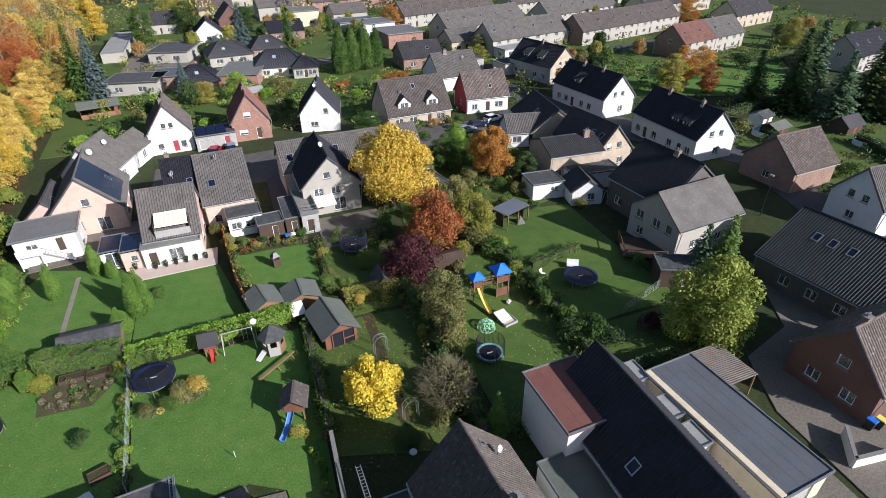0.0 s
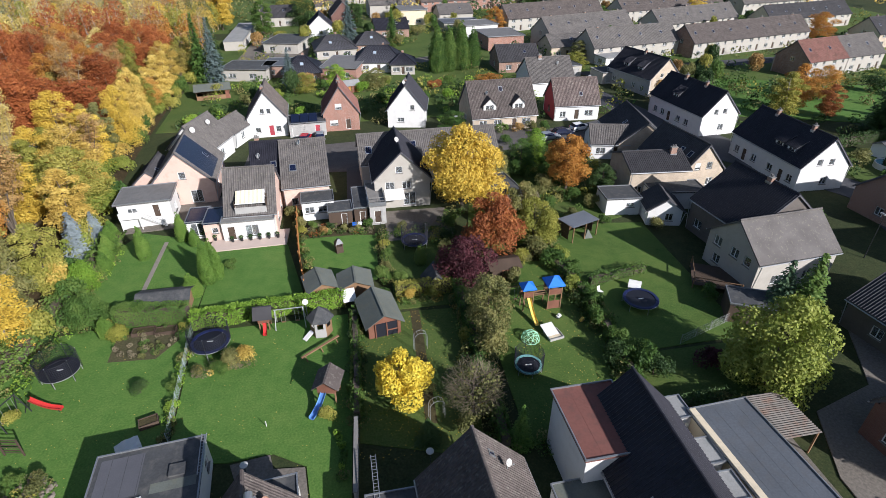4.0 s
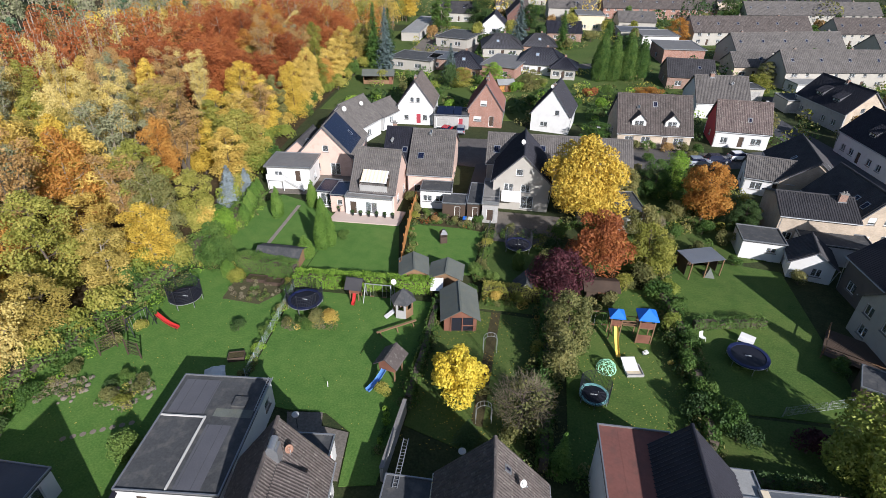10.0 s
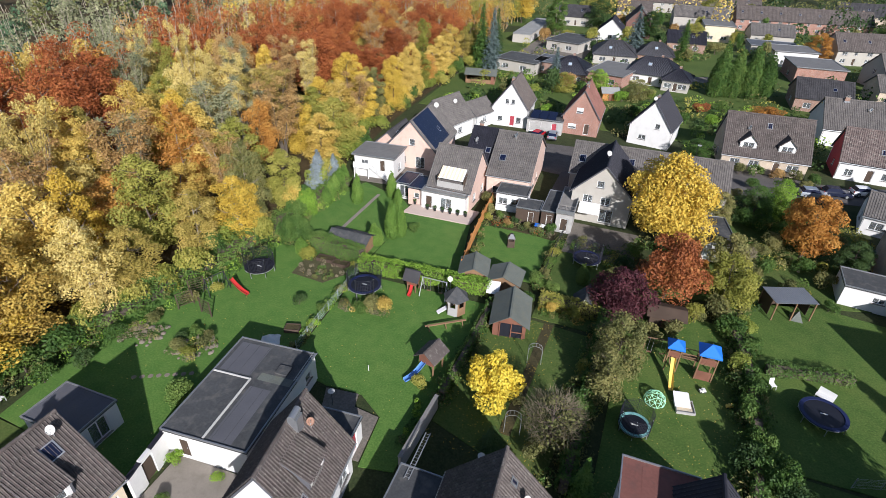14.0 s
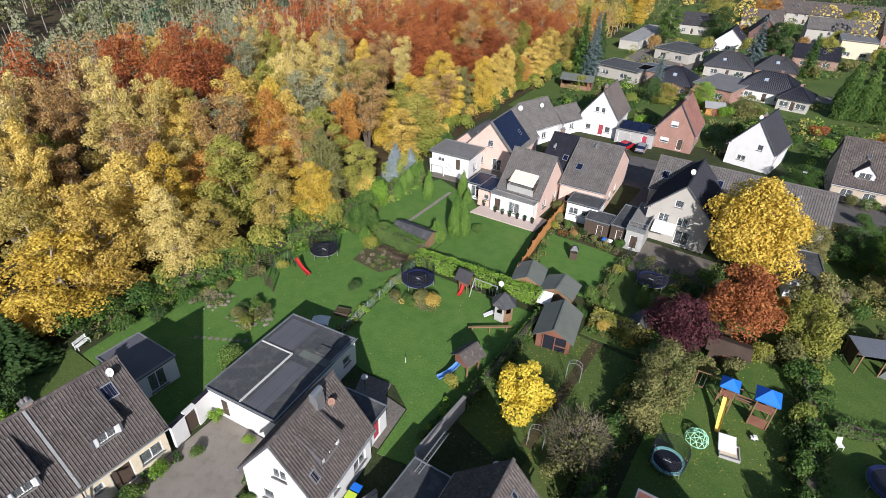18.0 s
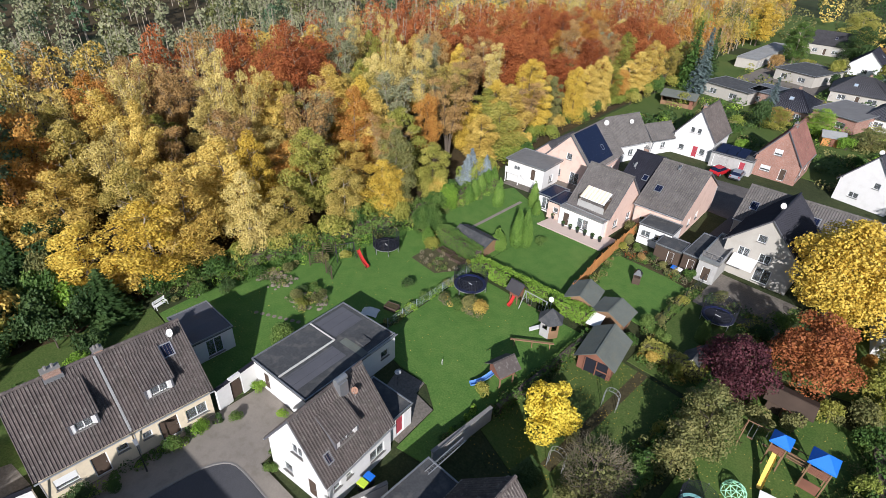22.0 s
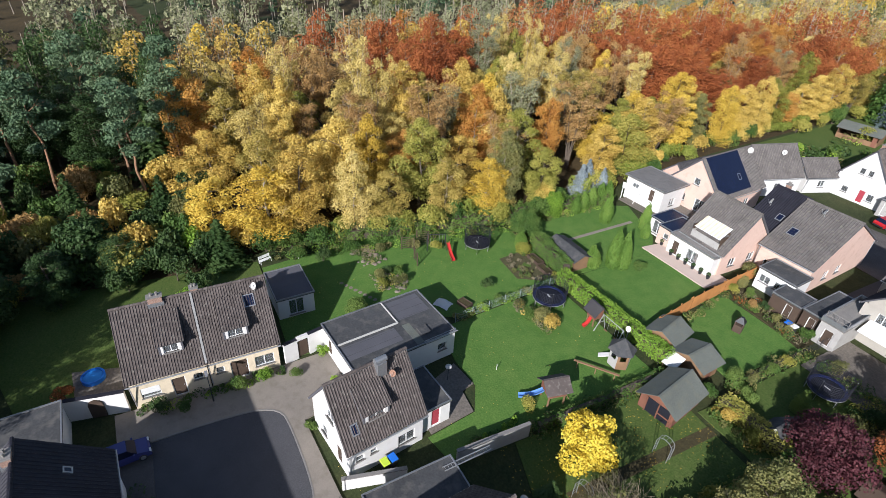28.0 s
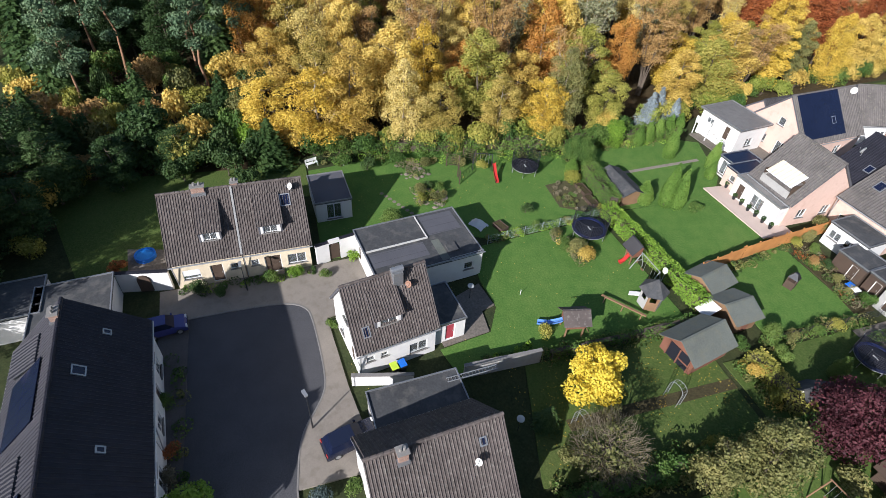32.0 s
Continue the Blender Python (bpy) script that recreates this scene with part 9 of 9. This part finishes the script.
for x in (-0.7, 0.65):
    for y, z in ((-0.24, 0.42), (0.19, 0.95)):
        part("leg", Geo().box(x, y, 0, x + 0.05, y + 0.05, z), PVC, bw)
# bench-like timber and odd pieces on the lawn
tb = thing("balance_beam", "long weathered balance beam on trestles", "beam", pose(0.6, 38.6, 0, 0, 0, 38))
part("beam", Geo().box(-2.2, -0.1, 0.5, 2.2, 0.1, 0.62), WOOD, tb)
for x in (-1.8, 0, 1.8):
    part("trestle", Geo().bar((x, -0.35, 0), (x, 0, 0.5), 0.05).bar((x, 0.35, 0), (x, 0, 0.5), 0.05), WOOD, tb)
gp = thing("ball_post", "thin white post standing on the lawn", "post", pose(-3.6, 29.9, 0))
part("pole", Geo().bar((0, 0, 0), (0, 0, 0.6), 0.03), CANVAS, gp)
part("shade", Geo().bar((0, 0, 0.6), (0, 0, 0.66), 0.045), CANVAS, gp)
bp = thing("basketball_stand", "white basketball backboard on a pole by the hedge", "backboard", pose(-0.9, 43.6, 0))
part("pole", Geo().bar((0, 0, 0), (0, 0, 2.4), 0.04), GALV, bp)
part("backboard", Geo().disc((0, -0.1, 2.5), 0.3, 0.04, 20, Matrix.Rotation(radians(70), 4, "X")), CANVAS, bp)
for x, y, w in ((-13.4, 31.8, 1.5), (-17.4, 44.2, 2.2), (-15.2, 44.0, 2.0)):
    o = thing("raised_bed", "weathered plank raised bed with soil", "planter", pose(x, y, 0, 0, 0, 20 if w < 2 else 4))
    for a in ((-w / 2, -0.5, w / 2, -0.44), (-w / 2, 0.44, w / 2, 0.5), (-w / 2, -0.44, -w / 2 + 0.06, 0.44), (w / 2 - 0.06, -0.44, w / 2, 0.44)):
        part("plank", Geo().box(a[0], a[1], 0, a[2], a[3], 0.45), WOOD_D, o)
    part("soil", Geo().box(-w / 2 + 0.06, -0.44, 0.02, w / 2 - 0.06, 0.44, 0.36), SOIL, o)
# plant pots on the terrace
pot = thing("plant_pot", "dark flower pot with small plant on the terrace", "plant pot", pose(-13.8, 62.3, 0.12), "terrace pots")
part("pot", Geo().bar((0, 0, 0), (0, 0, 0.4), 0.17, 0.24, 12), STEEL, pot)
part("plant", lobes_crown(901, [((0, 0, 0.6), 0.26)], 120, 0.07), L_DKGREEN, pot)
for k in range(6):
    copy_thing(pot, pose(-11.5 + k * 1.15, 61.55 + 0.05 * k, 0.12, 0, 0, 60 * k))
gt = thing("garden_table", "dark garden table and bench on a terrace", "table", pose(-6.8, 63.1, 0.12, 0, 0, 20))
part("top", Geo().box(-0.6, -0.4, 0.7, 0.6, 0.4, 0.74), WOOD_D, gt)
for x in (-0.5, 0.5):
    for y in (-0.3, 0.3):
        part("leg", Geo().box(x - 0.03, y - 0.03, 0, x + 0.03, y + 0.03, 0.7), WOOD_D, gt)
# grill-like dark chimney on the small lawn
fp = thing("play_stove", "small dark wooden play stove with hood", "play stove", pose(2.3, 57, 0, 0, 0, 20))
part("base", Geo().box(-0.45, -0.4, 0, 0.45, 0.4, 0.9), WOOD_D, fp)
part("hood", Geo().add([(-0.5, -0.45, 1.3), (0.5, -0.45, 1.3), (0.5, 0.45, 1.3), (-0.5, 0.45, 1.3), (-0.15, -0.15, 1.9), (0.15, -0.15, 1.9), (0.15, 0.15, 1.9), (-0.15, 0.15, 1.9)], [(3, 2, 1, 0), (0, 1, 5, 4), (1, 2, 6, 5), (2, 3, 7, 6), (3, 0, 4, 7), (4, 5, 6, 7)]), STEEL, fp)
for x in (-0.4, 0.4):
    part("post", Geo().box(x - 0.05, 0.3, 0.9, x + 0.05, 0.4, 1.3).box(x - 0.05, -0.4, 0.9, x + 0.05, -0.3, 1.3), WOOD_D, fp)
# open shelter on the eastern lawn
st = thing("open_shelter", "open timber shelter with grey sheet roof", "shelter", pose(33.8, 56.3, 0, 0, 0, 22))
g = Geo()
for i in range(45):
    x, z = -2.3 + i * 0.105, 2.34 + 0.03 * (i % 2)
    g.v += [(x, -1.5, z), (x, 1.5, z), (x, 1.5, z - 0.03), (x, -1.5, z - 0.03)]
g.f = [(4 * i + j, 4 * i + 4 + j, 4 * i + 4 + (j + 1) % 4, 4 * i + (j + 1) % 4) for i in range(44) for j in range(4)]
part("sheet_roof", g, ZINC, st)
for sx in (-2.13, 2.1):
    for i in range(9):
        part("side_board", Geo().box(sx, -0.6, 0.1 + i * 0.22, sx + 0.03, 1.42, 0.3 + i * 0.22), WOOD_D, st)
for x in (-2.1, 0, 2.1):
    for y in (-1.4, 1.4):
        part("post", Geo().box(x - 0.06, y - 0.06, -0.05, x + 0.06, y + 0.06, 2.3), WOOD, st)
for i in range(9):
    part("back_board", Geo().box(-2.1, 1.42, 0.1 + i * 0.22, 2.1, 1.45, 0.3 + i * 0.22), WOOD_D, st)
tn = thing("play_tent", "small green and red toy tent under a shelter", "tent", pose(35.0, 55.6, 0))
part("tent_cloth", Geo().add([(-0.6, -0.6, 0), (0.6, -0.6, 0), (0.6, 0.6, 0), (-0.6, 0.6, 0), (0, 0, 1.1)], [(0, 1, 4), (1, 2, 4), (2, 3, 4), (3, 0, 4), (3, 2, 1, 0)]), FELT_G, tn)


# ---- street things ----
def car(x, y, rz, paint, label, L=4.2, W=1.72, H=1.45, z=0.06):
    o = thing("car", label, "car", pose(x, y, z, 0, 0, rz))
    hl, hw = L / 2, W / 2
    prof = [(-hl, 0.3), (-hl, 0.75), (-hl + 0.12, 0.95), (hl * 0.42, 0.95), (hl * 0.9, 0.78), (hl, 0.6), (hl, 0.3)]
    g, n = Geo(), len(prof)
    for s in (-1, 1):
        g.v += [(px, s * (hw - (0.05 if pz > 0.9 else 0)), pz) for px, pz in prof]
    g.f = [tuple(range(n)), tuple(range(2 * n - 1, n - 1, -1))] + [(i, n + i, n + (i + 1) % n, (i + 1) % n) for i in range(n)]
    part("body", g, paint, o)
    cab = [(-hl + 0.2, 0.95), (-hl + 0.5, H - 0.04), (-0.2, H), (hl * 0.12, H - 0.05), (hl * 0.45, 0.95)]
    g, n = Geo(), len(cab)
    for s in (-1, 1):
        g.v += [(px, s * (hw - 0.06 - (pz - 0.95) * 0.28), pz) for px, pz in cab]
    g.f = [tuple(range(n)), tuple(range(2 * n - 1, n - 1, -1))] + [(i, n + i, n + (i + 1) % n, (i + 1) % n) for i in range(n)]
    part("glasshouse", g, PV, o, "dark car windows")
    part("roof", Geo().box(-hl + 0.5, -hw + 0.22, H - 0.03, hl * 0.12, hw - 0.22, H + 0.02), paint, o)
    for sx in (-hl * 0.62, hl * 0.62):
        for sy in (-1, 1):
            w = part("wheel", Geo().bar((sx, sy * (hw - 0.2), 0.31), (sx, sy * (hw + 0.01), 0.31), 0.31, None, 16), STEEL, o)
            part("rim", Geo().bar((sx, sy * (hw + 0.01), 0.31), (sx, sy * (hw + 0.03), 0.31), 0.19, None, 12), GALV, w)
    for sy in (-1, 1):
        part("headlight", Geo().box(hl - 0.12, sy * (hw - 0.2) - 0.17, 0.58, hl + 0.01, sy * (hw - 0.2) + 0.17, 0.74), PVC, o)
        part("tail_light", Geo().box(-hl - 0.01, sy * (hw - 0.18) - 0.14, 0.7, -hl + 0.05, sy * (hw - 0.18) + 0.14, 0.9), REDP, o)
        part("mirror", Geo().box(hl * 0.3, sy * (hw + 0.09) - 0.09, 0.93, hl * 0.38, sy * (hw + 0.09) + 0.09, 1.07), paint, o)
    for q in (hl, -hl):
        part("bumper", Geo().box(q - 0.055, -hw + 0.05, 0.28, q + 0.055, hw - 0.05, 0.5), STEEL, o)
    return o


P_NAVY = plain("navy_car_paint", (0.012, 0.016, 0.035), 0.25, 0.05, spec=0.7, bump=0)
P_RED = plain("red_car_paint", (0.4, 0.015, 0.02), 0.25, 0.05, spec=0.7, bump=0)
P_SILV = plain("silver_car_paint", (0.35, 0.38, 0.42), 0.3, 0.05, metal=0.5, spec=0.7, bump=0)
P_BLUE = plain("violet_blue_car_paint", (0.05, 0.055, 0.19), 0.25, 0.05, spec=0.7, bump=0)
P_WHITE = plain("white_car_paint", (0.75, 0.75, 0.75), 0.3, 0.03, spec=0.7, bump=0)
car(6.9, 11.7, 102, P_NAVY, "dark navy estate car parked in a drive", 4.0, 1.65)
car(-7.4, -1.5, 96, P_BLUE, "violet-blue small car parked before a garage", 3.4, 1.55, 1.45)
car(-4.2, 98.6, 80, P_RED, "red car parked in front of a red garage", 4.0)
car(-1.5, 99.4, 95, P_SILV, "silver-blue car parked beside a brick house", 4.1)
car(45.4, 93.8, 10, P_NAVY, "dark blue car parked by the lane", 4.2)
car(49.8, 96, 15, P_WHITE, "white car parked by the lane", 4.2)
car(41.9, 91.8, 10, P_SILV, "grey car parked by the lane", 4.2)
car(125.5, 137, 20, P_WHITE, "white car parked by the terraces", 4.4)
car(64.2, 53, 70, P_NAVY, "dark car parked on the road", 4.3, z=0)


def street_lamp(x, y, h=4.4, aim=0.0):
    o = thing("street_lamp", "grey steel street lamp with lantern head", "street lamp", pose(x, y, 0, 0, 0, aim), "street lamps")
    part("pole", Geo().bar((0, 0, -0.1), (0, 0, 0.9), 0.07, 0.065, 8).bar((0, 0, 0.9), (0, 0, h), 0.045, 0.03, 8), STEEL, o)
    head = part("lantern", Geo().box(-0.1, -0.12, h - 0.04, 0.5, 0.12, h + 0.1), GALV, o)
    part("diffuser", Geo().box(-0.05, -0.1, h - 0.09, 0.45, 0.1, h - 0.04), CANVAS, head)
    return o


street_lamp(5.0, 9.2, 4.4, 200)
street_lamp(-10.6, 5.2, 3.6, 0)
street_lamp(23.8, 93.3, 5, 0)
street_lamp(67.2, 45, 6, 100)
street_lamp(58.3, 114.2, 6, 0)
for x, y in ((9.4, 24.0), (-4.4, 25.0)):
    o = thing("garden_lamp", "garden lamp with round white shade on a pole", "lamp", pose(x, y, 0))
    part("pole", Geo().bar((0, 0, 0), (0, 0, 1.7), 0.03), STEEL, o)
    part("shade", Geo().bar((0, 0, 1.7), (0, 0, 1.78), 0.3, 0.3, 14).bar((0, 0, 1.78), (0, 0, 1.92), 0.3, 0.05, 14), DISH, o)


def bin_(x, y, rz, lidc, label, z=0.05):
    o = thing("wheelie_bin", label, "bin", pose(x, y, z, 0, 0, rz))
    part("body", Geo().add([(-0.22, -0.26, 0.05), (0.22, -0.26, 0.05), (0.22, 0.26, 0.05), (-0.22, 0.26, 0.05), (-0.28, -0.34, 1.0), (0.28, -0.34, 1.0), (0.28, 0.34, 1.0), (-0.28, 0.34, 1.0)], [(3, 2, 1, 0), (0, 1, 5, 4), (1, 2, 6, 5), (2, 3, 7, 6), (3, 0, 4, 7), (4, 5, 6, 7)]), STEEL, o)
    part("lid", Geo().add([(-0.31, -0.38, 1.0), (0.31, -0.38, 1.0), (0.31, 0.38, 1.0), (-0.31, 0.38, 1.0), (-0.28, -0.34, 1.07), (0.28, -0.34, 1.07), (0.28, 0.34, 1.12), (-0.28, 0.34, 1.12)], [(3, 2, 1, 0), (0, 1, 5, 4), (1, 2, 6, 5), (2, 3, 7, 6), (3, 0, 4, 7), (4, 5, 6, 7)]), lidc, o)
    part("wheel", Geo().bar((-0.26, 0.28, 0.1), (-0.2, 0.28, 0.1), 0.1, None, 10).bar((0.2, 0.28, 0.1), (0.26, 0.28, 0.1), 0.1, None, 10), MESHB, o)


LIME = plain("lime_plastic", (0.45, 0.6, 0.05), 0.4, 0.05)
bin_(1.9, 16.2, 100, LIME, "wheelie bin with lime lid beside a white house")
bin_(1.8, 16.9, 100, BLUEP, "wheelie bin with blue lid beside a white house")
bin_(4.4, 62.2, 5, BLUEP, "wheelie bin with blue lid beside a shed", 0)
bin_(5.1, 62.2, -4, CANVAS, "pale wheelie bin beside a shed", 0)
bin_(46.2, 13.8, 10, YELP, "wheelie bin with yellow lid behind a yard wall", 0)
bin_(45.4, 14, 8, BLUEP, "wheelie bin with blue lid behind a yard wall", 0)


def ladder(x, y, z, rx, ry, rz, L=4.0):
    o = thing("ladder", "aluminium ladder lying on a roof", "ladder", pose(x, y, z, rx, ry, rz), "ladders")
    part("rail", Geo().box(-L / 2, -0.2, 0, L / 2, -0.15, 0.07).box(-L / 2, 0.15, 0, L / 2, 0.2, 0.07), GALV, o)
    for k in range(int(L / 0.28)):
        part("rung", Geo().bar((-L / 2 + 0.14 + k * 0.28, -0.16, 0.035), (-L / 2 + 0.14 + k * 0.28, 0.16, 0.035), 0.016), GALV, o)


ladder(-7.2, 25.6, 2.92, 0, 0, 97, 3.6)
ladder(5.2, 21.6, 2.56, 0, 0, 92, 4.2)
pw = thing("paddling_pool", "round blue paddling pool beside a house", "pool", pose(-17.6, -4.0, 0))
part("pool_wall", Geo().ring((0, 0, 0), 0.85, 0.97, 0, 0.45, 30), BLUEP, pw)
part("water", Geo().disc((0, 0, 0.34), 0.86, 0.3, 30), plain("pool_water", (0.02, 0.16, 0.5), 0.08, 0.05, spec=0.7), pw)
sheet("pool_terrace", [(-19.2, -5.8), (-15.6, -5.4), (-15.2, -1.4), (-18.2, -2)], 0.03, 0.1, PAVING, "pale stone surround of a paddling pool", "terrace")
# rock bed stones
rr_ = random.Random(55)
for cx_, cy_, n_, lab in ((-20.4, 25.6, 46, "round bed of field stones on the lawn"), (-26.4, 25.4, 30, "stone-edged bed with a low wall beside shrubs")):
    rk = thing("rock_bed", lab, "rockery", pose(cx_, cy_, 0))
    for k in range(n_):
        a, q = rr_.uniform(0, 6.28), 2.2 * math.sqrt(rr_.random())
        s = rr_.uniform(0.12, 0.3)
        g = Geo()
        ring_ = [Vector((math.cos(2 * math.pi * i / 7) * s * rr_.uniform(0.8, 1.2), math.sin(2 * math.pi * i / 7) * s * rr_.uniform(0.8, 1.2), s * 0.3)) for i in range(7)]
        c = Vector((math.cos(a) * q, math.sin(a) * q, 0))
        g.add([c + p + Vector((0, 0, -s * 0.4)) for p in ring_] + [c + p for p in ring_] + [c + Vector((0, 0, s * 0.75))], [(i, (i + 1) % 7, 7 + (i + 1) % 7, 7 + i) for i in range(7)] + [(7 + i, 7 + (i + 1) % 7, 14) for i in range(7)])
        part("stone", g, STONE, rk)
for k in range(8):
    part("stepping_stone", Geo().disc((-22.5 + 0.62 * k, 20.6 + 0.35 * k, 0.025), 0.24, 0.06, 9), STONE, None, "flat stepping stone in the lawn", category="stepping stone", group="stepping stones")
# shaded structures behind the twin house
flat_block("rear_conservatory", "dark-roofed garden room behind the twin house", "extension", -21.6, 14.6, 2, 5.2, 3.8, 2.4, WHITE, SLATE, {"E": [FW(0, 1.2, 1.6, 1.9)], "N": [FW(0, 1.2, 1.4, 1.9)]})

# trellises, tarpaulin, pools and huts about the gardens
for x, y, rz in ((-25.9, 30.4, 62), (-26.6, 32.8, 58), (-23.0, 30.2, -10)):
    o = thing("trellis", "dark weathered timber trellis standing in the lawn", "trellis", pose(x, y, 0, 0, 0, rz), "trellises")
    for q in (-0.8, 0.8):
        part("post", Geo().box(q - 0.05, -0.05, -0.05, q + 0.05, 0.05, 1.9), WOOD_D, o)
    for i in range(6):
        part("lath", Geo().box(-0.8, -0.02, 0.3 + i * 0.3, 0.8, 0.02, 0.36 + i * 0.3), WOOD_D, o)
tq = thing("tarpaulin", "crumpled white tarpaulin over garden things", "tarpaulin", pose(-14.4, 29.6, 0, 0, 0, 30))
rq, g = random.Random(66), Geo()
for j in range(7):
    for i in range(7):
        g.v.append((-0.9 + i * 0.3, -0.7 + j * 0.24, max(0.02, 0.75 - 0.55 * math.hypot((i - 3) / 3, (j - 3) / 3) + rq.uniform(-0.08, 0.08))))
g.f = [(j * 7 + i, j * 7 + i + 1, j * 7 + i + 8, j * 7 + i + 7) for j in range(6) for i in range(6)]
part("cloth", g, CANVAS, tq)
POOLW = plain("pale_pool_water", (0.12, 0.36, 0.42), 0.1, 0.05, spec=0.7)
for x, y, rr in ((94.2, 69.0, 2.3), (106.5, 58.4, 2.0)):
    o = thing("garden_pool", "round pale turquoise pool in an eastern garden", "pool", pose(x, y, 0), "garden pools")
    part("pool_wall", Geo().ring((0, 0, 0), rr * 0.92, rr, 0, 0.9, 30), PVC, o)
    part("water", Geo().disc((0, 0, 0.75), rr * 0.925, 0.6, 30), POOLW, o)
hut("garden_hut", "small dark hut beside a round pool", 95.5, 68.3, 10, 4.2, 3.0, 1.9, 2.6, WOOD_D, FELT_G)
hut("garden_hut", "white garden hut with grey roof by the pool", 98, 74, 14, 3.4, 3.0, 2.0, 2.7, PVC, FELT)
hut("garden_hut", "small dark gabled hut under the spruces", 109.5, 64.7, 6, 4.6, 3.6, 1.8, 3.2, WOOD_D, TILE_DK)
hut("garden_shelter", "open garden shelter with green felt roof", -27.6, 132.9, 12, 7.4, 5.0, 2.2, 3.1, WOOD, FELT_G, True, 0.0, "shelter", True)
hut("garden_hut", "small garden hut with pale curved roof", 4.8, 132.4, 20, 3.6, 3.2, 1.9, 2.7, WOOD_O, LIGHTFELT)
for x, y, rz, L in ((92, 62, 80, 14), (104, 52, 75, 16), (97, 80, 10, 18), (98, 42, 5, 20)):
    a = radians(rz)
    hedge("garden_hedge", "clipped dark green hedge between eastern gardens", [(x - math.cos(a) * L / 2, y - math.sin(a) * L / 2), (x + math.cos(a) * L / 2, y + math.sin(a) * L / 2)], 1.2, 1.8, L_DKGREEN, 830 + int(x), 0.16, 34, 0.15)
for i in range(2):
    for j in range(3):
        part("solar_panel", Geo().slab((-3.0 + j * 1.7, -2.2 + i * 2.1, 2.75), (-1.4 + j * 1.7, -2.2 + i * 2.1, 2.75), (-1.4 + j * 1.7, -0.3 + i * 2.1, 3.15), (-3.0 + j * 1.7, -0.3 + i * 2.1, 3.15), 0.05), PV, bpy.data.objects["red_garage"])
